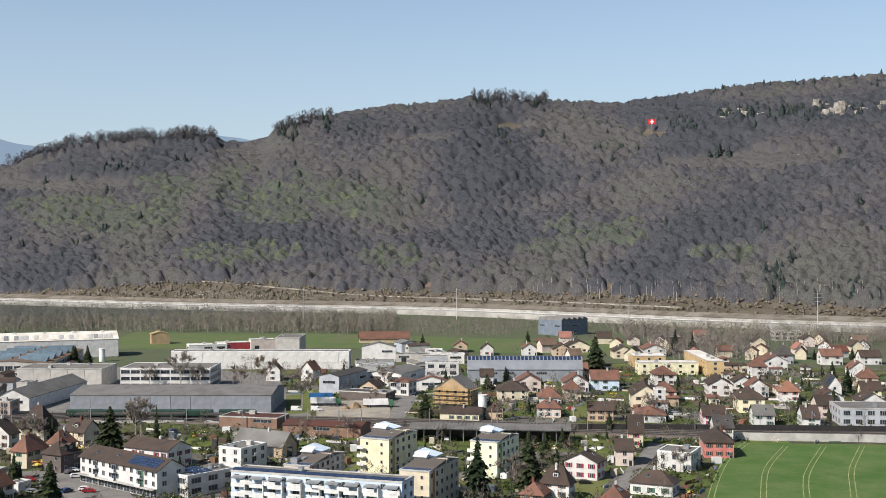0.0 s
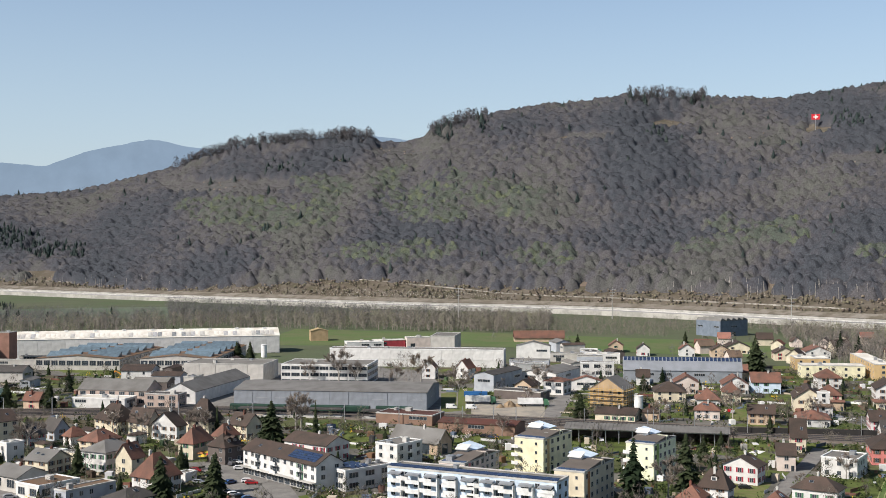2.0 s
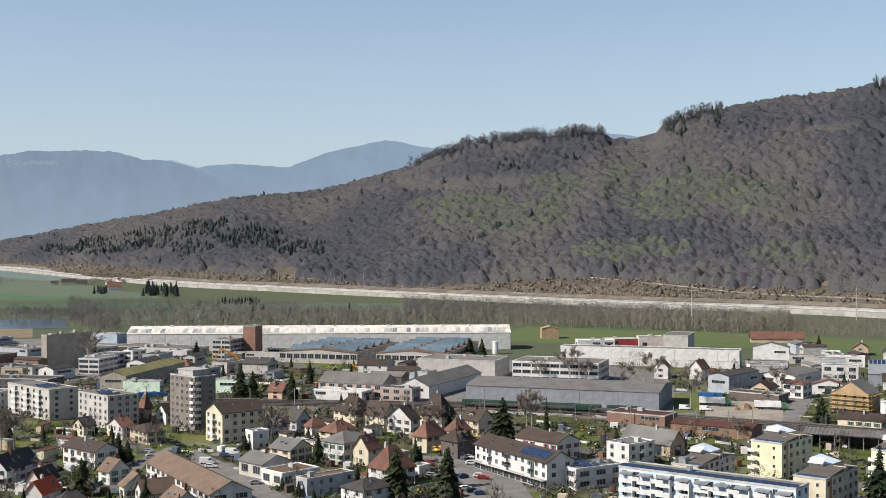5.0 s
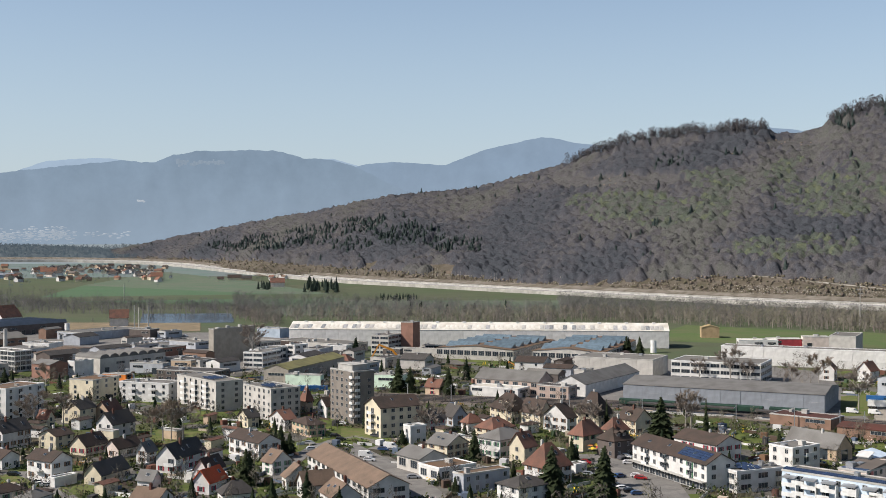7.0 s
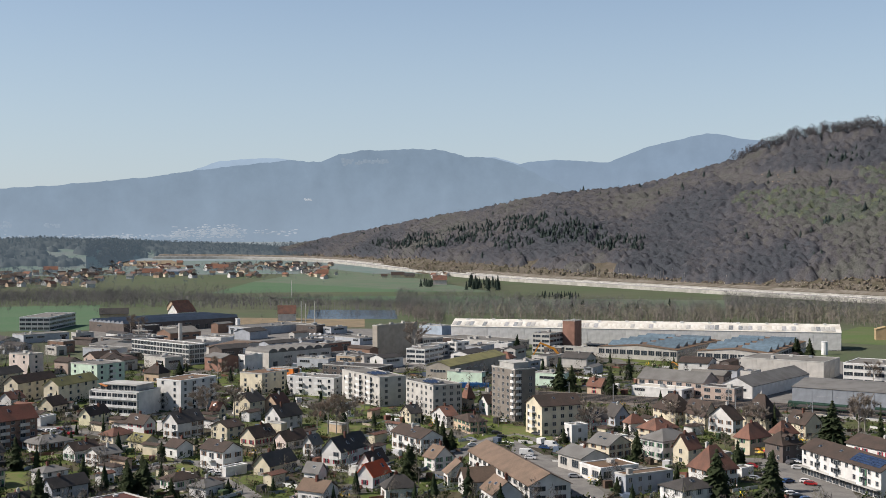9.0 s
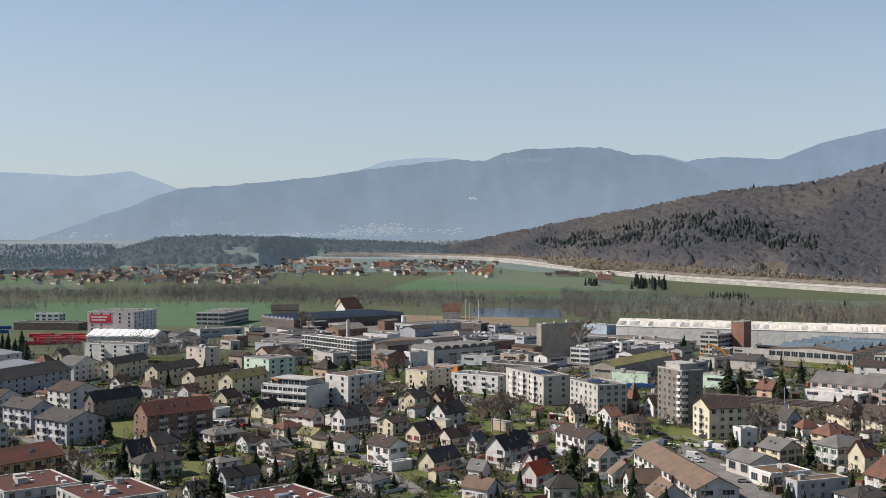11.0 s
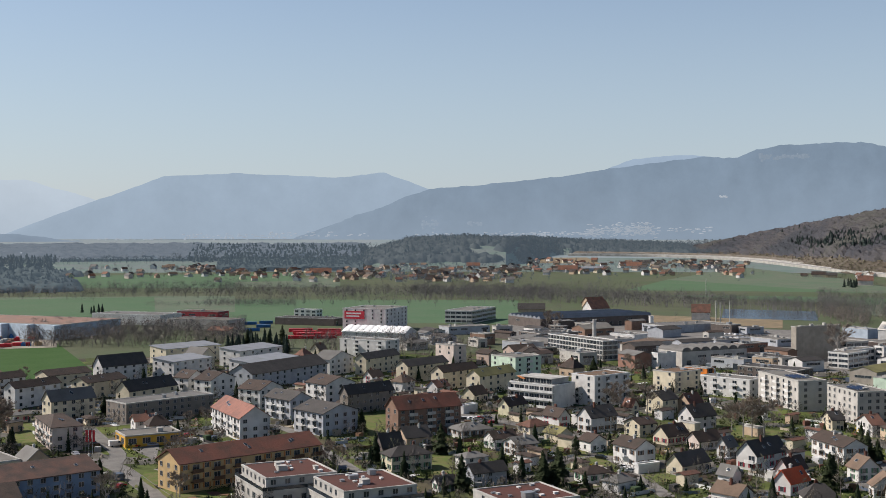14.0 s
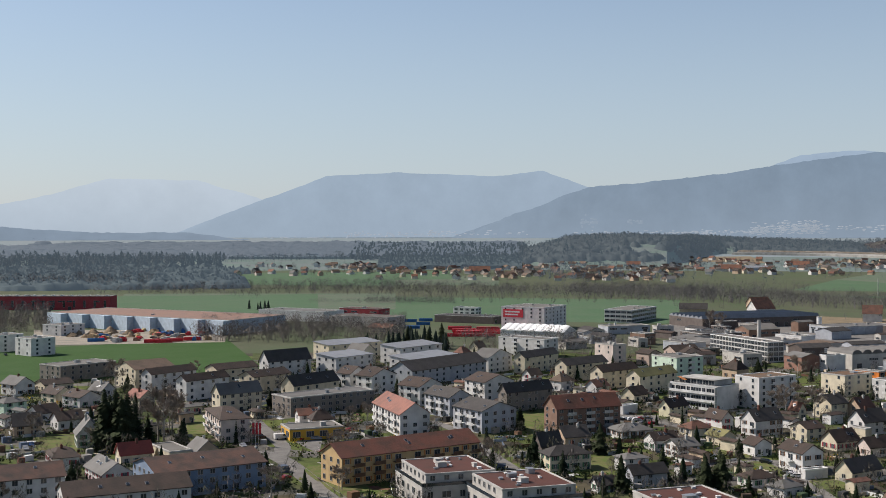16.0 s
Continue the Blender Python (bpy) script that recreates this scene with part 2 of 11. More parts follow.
def balcony_mesh(w, deep, style):
    key = (round(w, 1), deep, style)
    if key not in BALCONIES:
        s = Shape()
        s.extrude([(0.05, 0), (0.05, -0.2), (-deep, -0.2), (-deep, 1.0), (-deep + 0.12, 1.0), (-deep + 0.12, 0)], -w / 2, w / 2, "x")
        BALCONIES[key] = s.mesh("balcony", {"w": WHITE, "b": SHUT["b"], "o": WALL_MATS["O"], "g": METAL}[style])
    return BALCONIES[key]


def vent_box(parent, x, y, z, w, d, h, mat):
    s = Shape()
    s.box(x - w / 2, y - d / 2, z, x + w / 2, y + d / 2, z + h)
    s.box(x - w / 2 - 0.1, y - d / 2 - 0.1, z + h, x + w / 2 + 0.1, y + d / 2 + 0.1, z + h + 0.12)
    part("roof_box", s, mat, parent)


def chimney(parent, x, y, z0, z1, mat):
    s = Shape()
    s.box(x - 0.4, y - 0.35, z0, x + 0.4, y + 0.35, z1)
    s.box(x - 0.5, y - 0.45, z1, x + 0.5, y + 0.45, z1 + 0.15)
    s.box(x - 0.25, y - 0.2, z1 + 0.15, x + 0.25, y + 0.2, z1 + 0.45)
    part("chimney", s, mat, parent)


def gable_roof(w, d, h, rh, over, along, thick=0.25):
    """A pitched roof; along 'x' or 'y' is the way the ridge runs."""
    s = Shape()
    half, full = (d / 2, w / 2) if along == "x" else (w / 2, d / 2)
    k = rh / half
    o = over
    prof = [(-half - o, h - o * k), (0, h + rh), (half + o, h - o * k), (half + o, h - o * k + thick), (0, h + rh + thick), (-half - o, h - o * k + thick)]
    s.extrude(prof, -full - o, full + o, along)
    return s


def hip_roof(w, d, h, rh, over, along, thick=0.22):
    s = Shape()
    o = over
    X, Y = w / 2 + o, d / 2 + o
    k = rh / (min(w, d) / 2)
    e = h - o * k
    r = max((w - d) / 2, 0.3 + 0.12 * w) if along == "x" else max((d - w) / 2, 0.3 + 0.12 * d)
    a, b_ = ((-r, 0, h + rh), (r, 0, h + rh)) if along == "x" else ((0, -r, h + rh), (0, r, h + rh))
    low = [(-X, -Y, e), (X, -Y, e), (X, Y, e), (-X, Y, e)]
    top = [(x, y, z + thick) for x, y, z in low]
    at, bt = (a[0], a[1], a[2] + thick), (b_[0], b_[1], b_[2] + thick)
    s.poly(low[::-1])
    for i in range(4):
        j = (i + 1) % 4
        s.poly([low[i], low[j], top[j], top[i]])
    if along == "x":
        s.poly([top[0], top[1], bt, at]), s.poly([top[2], top[3], at, bt]), s.poly([top[1], top[2], bt]), s.poly([top[3], top[0], at])
    else:
        s.poly([top[1], top[2], bt, at]), s.poly([top[3], top[0], at, bt]), s.poly([top[0], top[1], at]), s.poly([top[2], top[3], bt])
    return s


NAMES = {
    "house": ("house", "house", "detached house"), "villa": ("house", "house", "detached villa"), "pub": ("inn", "house", "inn"), "apt": ("apartment_building", "apartment building", "apartment block"),
    "apt4": ("apartment_building", "apartment building", "apartment block"), "rowapt": ("apartment_building", "apartment building", "terraced apartment block"),
    "tower": ("apartment_tower", "apartment building", "apartment tower"), "barn": ("barn", "barn", "barn"), "garage": ("garage", "garage", "garage"), "modern": ("house", "house", "modern house"),
    "longwhite": ("apartment_building", "apartment building", "long apartment house with shops"), "flatoffice": ("office_building", "office", "low office building"),
    "commercial": ("commercial_building", "commercial building", "commercial building"), "school": ("school_building", "school", "school building"), "bluehall": ("industrial_hall", "industrial hall", "long industrial hall"),
    "farhall": ("industrial_hall", "industrial hall", "industrial hall"), "scaffold": ("house", "house", "new timber house in scaffolding"), "factory": ("factory_building", "factory", "long panelled factory building"),
    "hall": ("industrial_hall", "industrial hall", "industrial hall"), "office": ("office_building", "office", "office building"), "office3": ("office_building", "office", "office with window bands"),
    "bighall": ("industrial_hall", "industrial hall", "very long factory hall"), "hall2": ("industrial_hall", "industrial hall", "factory hall with skylights"), "oldfactory": ("factory_building", "factory", "old factory building"),
    "workshop": ("workshop", "workshop", "workshop"), "hangar": ("warehouse", "warehouse", "open warehouse"), "block": ("storage_block", "warehouse", "windowless storage block"),
    "vaulthall": ("industrial_hall", "industrial hall", "barrel-vaulted hall"), "brickhall": ("brick_hall", "industrial hall", "workshop hall"), "glassoffice": ("office_building", "office", "office with a grid front"),
    "terraceapt": ("apartment_building", "apartment building", "apartment block with balcony bands"), "shop": ("shop_building", "shop", "long low shop building"), "orangeapt": ("apartment_building", "apartment building", "apartment block"),
    "redroof": ("apartment_building", "apartment building", "new flat-roofed apartment block"), "signblock": ("office_building", "office", "office block with a red banner"), "tent": ("event_tent", "tent", "large event tent"),
    "brickapt": ("apartment_building", "apartment building", "apartment block"), "yellowshop": ("shop_building", "shop", "flat-roofed shop"), "redhall": ("industrial_hall", "industrial hall", "large hall"), "bluezig": ("logistics_hall", "industrial hall", "large logistics hall"),
}
FOOTPRINTS = []
INDUSTRY = ("hall", "hall2", "bighall", "farhall", "bluehall", "block", "hangar", "vaulthall", "barn", "redhall", "bluezig", "tent", "brickhall")


def sits(faces, face, w, d):
    """The pose, in the building, of a thing on a face: 's' the wall along x, 'w' the wall along y."""
    return (lambda u, z: pose(u, -d / 2, z)) if face == "s" else (lambda u, z: pose(-w / 2, -u, z, 0, 0, -90))


def wall_windows(bl, face, w, d, h, floors, ww, wh, gap, shut, bars, balcony="", style="w", first=1.0, ends=1.1, rng=random):
    length = w if face == "s" else d
    at = sits(None, face, w, d)
    away = math.hypot(bl.location.x, bl.location.y)
    gap *= 2.1 if away > 700 else 1.5 if away > 560 else 1
    bars = 0 if away > 560 else bars
    n = max(1, int((length - 2 * ends + gap * 0.5) / gap))
    fh = h / floors
    bal = {}
    if balcony:
        nb = max(1, n // 2)
        for i in range(nb):
            bal[int((i + 0.5) * n / nb)] = 1
    for fl in range(floors):
        for i in range(n):
            u = -length / 2 + (i + 0.5) * length / n
            z = fl * fh + first * min(1, fh / 2.8)
            if i in bal and fl > 0:
                part("balcony_door", window_mesh(min(2.2, gap * 0.7), min(2.1, fh - 0.5), "", 1), None, bl, "", at(u, fl * fh + 0.12))
                part("balcony", balcony_mesh(min(3.8, gap * 1.1), 1.7, style), None, bl, "", at(u, fl * fh + 0.1))
            elif rng.random() > 0.1:
                part("window", window_mesh(ww, min(wh, fh - 0.9), shut, bars), None, bl, "", at(u, z))


def building(tag, x, y, turn, w, d, h, roof, along, rh, wall, cover, floors=0, dorm=0, solar=0, balc="", sky=0, over=0.55):
    """A building on its ground plan w by d, turned about its middle, with the parts that its kind has."""
    rng = random.Random(int(abs(x) * 7 + abs(y) * 13))
    if tag == "house" and x < -200:
        w, d, h, rh = w * 0.93, d * 0.93, h * 0.9, rh * 0.85
    name, cat, words = NAMES[tag]
    art = f"{WALLS[wall][1]} {words} with a {ROOFS[cover][2]} {'flat ' if roof == 'flat' else ''}roof"
    bl = thing(name, art, cat, x, y, 0, turn)
    FOOTPRINTS.append((x, y, radians(turn), w, d))
    wm, rm = WALL_MATS[wall], ROOF_MATS[cover]
    ax = "x" if along == "r" else "y"
    s = Shape()
    s.box(-w / 2, -d / 2, -0.3, w / 2, d / 2, h)
    small = tag in ("house", "villa", "pub", "modern", "barn", "garage", "workshop")
    if roof == "gable":
        k = 0.06
        prof = [(-d / 2, h), (d / 2, h), (0, h + rh - k)] if ax == "x" else [(-w / 2, h), (w / 2, h), (0, h + rh - k)]
        L_ = w / 2 if ax == "x" else d / 2
        s.extrude(prof, -L_, L_, ax)
    if roof == "mono":
        s.extrude([(-d / 2, h), (d / 2, h), (d / 2, h + rh - 0.05)], -w / 2, w / 2, "x")
    part("wall", s, wm, bl)
    o = over if small or tag in ("apt", "orangeapt", "brickapt", "longwhite", "shop") else 0.35
    if roof == "gable":
        part("roof", gable_roof(w, d, h, rh, o, ax), rm, bl)
    elif roof == "hip":
        part("roof", hip_roof(w, d, h, rh, o, ax), rm, bl)
    elif roof == "mono":
        s = Shape()
        s.extrude([(-d / 2 - o, h - 0.02), (d / 2 + o, h + rh + 0.05), (d / 2 + o, h + rh + 0.3), (-d / 2 - o, h + 0.22)], -w / 2 - o, w / 2 + o, "x")
        part("roof", s, rm, bl)
    elif roof == "saw":
        s = Shape()
        bay = 13 if tag != "farhall" else 6.5
        L_, n = (w, max(2, round(w / bay))) if ax == "x" else (d, max(2, round(d / bay)))
        wide = d / 2 if ax == "x" else w / 2
        for i in range(n):
            a, b_ = -L_ / 2 + i * L_ / n, -L_ / 2 + (i + 1) * L_ / n
            s = Shape()
            s.extrude([(a, h), (b_ - 0.02, h), (b_ - 0.02, h + rh * 0.35), (a + (b_ - a) * 0.3, h + rh)], -wide, wide, "y" if ax == "x" else "x")
            part("roof_bay", s, rm, bl)
    elif roof == "vault":
        L_, n = (w, max(3, round(w / 7))) if ax == "x" else (d, max(3, round(d / 7)))
        wide = d / 2 if ax == "x" else w / 2
        for i in range(n):
            s = Shape()
            a, b_ = -L_ / 2 + i * L_ / n, -L_ / 2 + (i + 1) * L_ / n
            c, r = (a + b_) / 2, (b_ - a) / 2 - 0.01
            s.extrude([(c + r * math.cos(t * math.pi / 8), h + rh * math.sin(t * math.pi / 8)) for t in range(9)], -wide, wide, "y" if ax == "x" else "x")
            part("roof_vault", s, rm, bl)
    else:
        s = Shape()
        t = 0.45
        e = 0.12
        s.box(-w / 2 - e, -d / 2 - e, h, w / 2 + e, -d / 2 + t, h + 0.5)
        s.box(-w / 2 - e, d / 2 - t, h, w / 2 + e, d / 2 + e, h + 0.5)
        s.box(-w / 2 - e, -d / 2 + t, h, -w / 2 + t, d / 2 - t, h + 0.5)
        s.box(w / 2 - t, -d / 2 + t, h, w / 2 + e, d / 2 - t, h + 0.5)
        part("parapet", s, CONCRETE if wall != "W" else WHITE, bl)
        s = Shape()
        s.box(-w / 2 + t, -d / 2 + t, h + 0.004, w / 2 - t, d / 2 - t, h + 0.24)
        part("roof", s, rm, bl)
        if tag != "garage":
            for i in range(rng.randint(1, 3) if w * d > 120 else 1):
                vent_box(bl, rng.uniform(-w * 0.36, w * 0.36), rng.uniform(-d * 0.34, d * 0.34), h + 0.24, rng.uniform(1, 3.2), rng.uniform(1, 2.6), rng.uniform(0.5, 1.6), METAL if rng.random() < 0.5 else CONCRETE)
    if roof == "split":
        # a low brown-grey roof, a strip of solar panels along one eave, a pale penthouse and a bump with an arched cap
        s = Shape()
        s.extrude([(-w / 2 - 0.1, h + 0.25), (w * 0.12, h + rh * 0.8), (w / 2 + 0.1, h + 0.25)], -d / 2 - 0.1, d / 2 + 0.1, "y")
        part("roof_slope", s, ROOF_MATS["tan2"], bl)
        s = Shape()
        s.box(w * 0.12, d * 0.05, h - 3.0, w * 0.44, d / 2 + 1.0, h + 1.5)
        ph = part("penthouse", s, wm, bl)
        s = Shape()
        s.extrude([(0, h + 1.45), (d / 2 + 1.5, h + 2.9), (d / 2 + 1.5, h + 3.05), (0, h + 1.6)], w * 0.09, w * 0.47, "x")
        part("penthouse_roof", s, WALL_MATS["B2"], ph)
        s = Shape()
        s.extrude([(-w * 0.02, h + 2.1), (w * 0.12, h + 3.3), (w * 0.12, h + 3.5), (-w * 0.02, h + 2.3)], d * 0.1, d / 2 + 0.7, "y")
        s.box(w * 0.01, d * 0.12, h, w * 0.118, d / 2 + 0.4, h + 2.3)
        part("stair_tower", s, WALL_MATS["W"], bl, "white stair tower with a tilted roof")
        s = Shape()
        s.extrude([(w * 0.03, h - 1), (w * 0.15, h - 1), (w * 0.15, h + 1.0), (w * 0.13, h + 1.5), (w * 0.09, h + 1.75), (w * 0.05, h + 1.5), (w * 0.03, h + 1.0)], -d / 2 - 0.25, -d * 0.15, "y")
        bump = part("roof_bump", s, wm, bl)
        part("window", window_mesh(1.2, 1.0, "", 1), None, bump, "", pose(w * 0.09, -d / 2 - 0.25, h + 0.3))
        s = Shape()
        s.box(-w / 2 + 2.6, -d / 2 - 0.06, 0, -w / 2 + 4.4, -d / 2 + 0.05, h + 0.4)
        part("wall_strip", s, {"P": WALL_MATS["R"], "Y": WALL_MATS["O"], "C": SHUT["o"]}.get(wall, LEAF_GREEN), bl, "coloured strip of wall")
        at = sits(None, "w", w, d)
        for f_ in range(1, max(2, round(h / 2.85)) + 1):
            part("balcony", balcony_mesh(2.6, 1.6, "w"), None, bl, "", at(-d / 2 + 0.9, f_ * 2.85 - 2.6))
    # windows, doors and balconies on the two walls that face the camera
    sh = "" if tag not in ("house", "villa") else rng.choice(["", "", "", "g", "r", "b", "b", "w"])
    fl = floors or max(1, round(h / 2.85))
    if small and tag not in ("barn", "garage", "workshop"):
        wall_windows(bl, "s", w, d, h, fl, 1.25, 1.35, 3.3, sh, 1, "s" if balc == "r" else "", "w", rng=rng)
        wall_windows(bl, "w", w, d, h, fl, 1.25, 1.35, 3.4, sh, 1, "w" if balc == "l" else "", "w", rng=rng)
        part("door", window_mesh(1.0, 2.05, "", 0), None, bl, "house door", sits(None, "s", w, d)(w * 0.5 - 1.0, 0.02))
    elif tag in ("apt", "apt4", "tower", "orangeapt", "brickapt", "longwhite", "redroof", "rowapt", "school", "signblock"):
        gap = 3.6 if tag != "school" else 3.0
        st = {"orangeapt": "b", "tower": "w", "brickapt": "g"}.get(tag, "w")
        wall_windows(bl, "s", w, d, h, fl, 1.5, 1.45, gap, "o" if tag == "orangeapt" else "", 1, "s" if balc == "r" else "", st, rng=rng)
        wall_windows(bl, "w", w, d, h, fl, 1.3 if tag != "apt4" else 0.7, 1.4 if tag != "apt4" else 0.9, gap if tag != "apt4" else 4.4, "", 1 if tag != "apt4" else 0, "w" if balc == "l" else "", st, rng=rng)
    elif tag in ("office", "office3", "commercial", "flatoffice", "yellowshop", "glassoffice", "oldfactory", "workshop", "shop"):
        fl = max(1, round(h / 3.4))
        for face, length in (("s", w), ("w", d)):
            at = sits(None, face, w, d)
            n = max(1, int(length / (5.0 if tag != "glassoffice" else 3.4)))
            for f_ in range(fl):
                for i in range(n):
                    part("window", window_mesh(length / n * (0.86 if tag in ("office3", "glassoffice") else 0.55), h / fl * (0.5 if tag != "glassoffice" else 0.74), "", 2), None, bl, "", at(-length / 2 + (i + 0.5) * length / n, f_ * h / fl + h / fl * 0.3))
    elif tag == "hall2":
        for face, length in (("s", w), ("w", d)):
            n = max(3, int(length / 4.6))
            me = window_mesh(length / n * 0.82, h * 0.42, "", 2)
            for i in range(n):
                part("window", me, None, bl, "", sits(None, face, w, d)(-length / 2 + (i + 0.5) * length / n, h * 0.42))
    elif tag in INDUSTRY and tag not in ("tent", "block"):
        for face, length in (("s", w), ("w", d)):
            at = sits(None, face, w, d)
            n = max(1, int(length / 9))
            for i in range(n):
                u = -length / 2 + (i + 0.5) * length / n
                if rng.random() < 0.55:
                    part("window", window_mesh(length / n * 0.62, 1.3, "", 4), None, bl, "", at(u, h * 0.58))
                if rng.random() < 0.22:
                    part("gate", window_mesh(3.4, 3.6, "", 0), None, bl, "roller gate", at(u, 0.1))
    if tag in ("factory", "bighall") or (tag == "hall" and max(w, d) > 45):
        for face, length in (("s", w), ("w", d)):
            if length < 30:
                continue
            n = int(length / (6.6 if tag == "factory" else 9))
            lo_, hi_ = (h * 0.42, h - 0.25) if tag == "factory" else (0.3, h - 0.3)
            pn = Shape()
            pn.box(-length / n / 2 + 0.12, -0.14, 0, length / n / 2 - 0.12, 0.02, hi_ - lo_)
            me = pn.mesh("panel", wm)
            for i in range(n):
                part("panel", me, None, bl, "", sits(None, face, w, d)(-length / 2 + (i + 0.5) * length / n, lo_))
    if tag == "bighall":
        half, sl = w / 2, math.atan2(rh, w / 2)
        n = 84
        me = Shape()
        me.box(-half * 0.27, -d / n * 0.44, 0, half * 0.27, d / n * 0.44, 0.12)
        me = [me.mesh("skylight", k_) for k_ in (SKYLIGHT, SHUT["w"], ROOF_MATS["w"], ROOF_MATS["w"], CONCRETE)]
        for i in range(n):
            part("skylight", me[rng.randrange(5)], None, bl, "", pose(-half * (0.66 if i % 7 else 0.6), -d / 2 + (i + 0.5) * d / n, h + rh * 0.36 + 0.28, 0, -math.degrees(sl), 0))
        for i in range(14):
            vent_box(bl, -half * 0.12, -d / 2 + (i + 0.5) * d / 14, h + rh * 0.8, 1.6, 2.2, 1.4, WHITE)
    if tag == "rowapt":
        n = 9
        cn, by = Shape(), Shape()
        cn.extrude([(-2.0, 0), (0, 0.55), (0, 0.7), (-2.0, 0.14)], -2.1, 2.1, "x")
        by.extrude([(-1.7, -0.2), (0, -0.2), (0, 0.0), (-1.55, 0.0), (-1.55, 1.0), (-1.7, 1.0)], -2.2, 2.2, "x")
        fin = Shape()
        fin.box(-0.12, -1.75, 0.0, 0.12, 0, h - 1.6)
        cm, bm_, fm = cn.mesh("canopy", METAL), by.mesh("balcony", WHITE), fin.mesh("fin_wall", WHITE)
        at = sits(None, "w", w, d)
        for i in range(n):
            u = -d / 2 + (i + 0.5) * d / n
            part("canopy", cm, None, bl, "grey metal balcony roof", at(u, h - 1.5))
            part("fin_wall", fm, None, bl, "", at(u + 2.3, 0))
            for f_ in range(1, 4):
                part("balcony", bm_, None, bl, "", at(u, f_ * 2.85 - 0.3))
    if tag == "redhall":
        me = window_mesh(2.2, h * 0.5, "", 1)
        for i in range(14):
            part("window", me, None, bl, "", sits(None, "s", w, d)(-w / 2 + (i + 0.5) * w / 14, h * 0.2))
        for i in range(16):
            vent_box(bl, -w / 2 + (i + 0.5) * w / 16, -d * 0.3, h + 0.24, 3.2, 3.2, 1.0, WHITE)
    if tag == "longwhite":
        at = sits(None, "w", w, d)
        s = Shape()
        s.box(-d / 2, -1.7, 2.75, d / 2, 0, 3.05)
        part("canopy", s, CONCRETE, bl, "concrete canopy over the shops", at(0, 0))
        n = 12
        for i in range(n):
            part("shop_window", window_mesh(d / n * 0.82, 2.0, "", 1), None, bl, "", at(-d / 2 + (i + 0.5) * d / n, 0.4) @ pose(0, -0.12, 0))
        for i in (2, 5, 9):
            for f_ in (1, 2):
                part("balcony", balcony_mesh(3.2, 1.4, "w"), None, bl, "", at(-d / 2 + (i + 0.5) * d / n, f_ * 2.87 + 0.1))
                part("balcony_door", window_mesh(2.2, 2.0, "g" if i == 9 else "", 1), None, bl, "", at(-d / 2 + (i + 0.5) * d / n, f_ * 2.87 + 0.14) @ pose(0, -0.12, 0))
    if tag == "terraceapt":
        at = sits(None, "w", w, d)
        fh = h / 3
        for f_ in range(3):
            s = Shape()
            s.extrude([(0, -0.25), (-1.5, -0.25), (-1.5, 0.95), (-1.35, 0.95), (-1.35, 0), (0, 0)], -d / 2, d / 2, "x")
            part("balcony_band", s, WHITE, bl, "white concrete balcony band", at(0, f_ * fh + 0.35))
            for i in range(9):
                part("window", window_mesh(d / 9 - (0.3 if i % 3 else 1.2), 2.1, "", 1), None, bl, "", at(-d / 2 + (i + 0.5) * d / 9, f_ * fh + 0.55))
        for k in (-1, 1):
            s = Shape()
            s.box(-0.12, -1.5, 0, 0.12, 0, h)
            part("end_wall", s, CONCRETE, bl, "", at(k * (d / 2 - 0.13), 0))
        s = Shape()
        s.box(-w / 2 + 2.5, -d / 2 + 3, h + 0.2, w / 2 - 1, d / 2 - 3, h + 2.7), s.box(-w / 2 + 1.9, -d / 2 + 2.4, h + 2.7, w / 2 - 0.6, d / 2 - 2.4, h + 2.95)
        ph = part("penthouse", s, CONCRETE, bl)
        for i in range(6):
            part("window", window_mesh((d - 6) / 6 * 0.82, 1.9, "", 1), None, ph, "", pose(-w / 2 + 2.5, d / 2 - 3 - (i + 0.5) * (d - 6) / 6, h + 0.5, 0, 0, -90))
        s = Shape()
        s.box(-1.9, -1.8, 0, 1.9, 0.5, 0.08)
        part("awning", s, AWNING, bl, "orange cloth awning", pose(-w / 2 + 1.6, d * 0.27, h + 2.5, 0, 18, -90))
    if tag == "tower":
        me = Shape()
        me.extrude([(0, -0.15), (-0.9, -0.15), (-0.9, 1.0), (-0.78, 1.0), (-0.78, 0), (0, 0)], -1.25, 1.25, "x")
        me = me.mesh("balcony", WHITE)
        for f_ in range(1, 8):
            for face, u in (("w", d / 2 - 1.3), ("s", -w / 2 + 1.3)):
                part("balcony", me, None, bl, "white balcony front", sits(None, face, w, d)(u, f_ * h / 8 + 0.1))
        s = Shape()
        s.box(-w * 0.34, -d * 0.3, h, w * 0.38, d * 0.3, h + 2.6), s.box(-w * 0.37, -d * 0.33, h + 2.6, w * 0.41, d * 0.33, h + 2.85)
        part("penthouse", s, CONCRETE, bl)
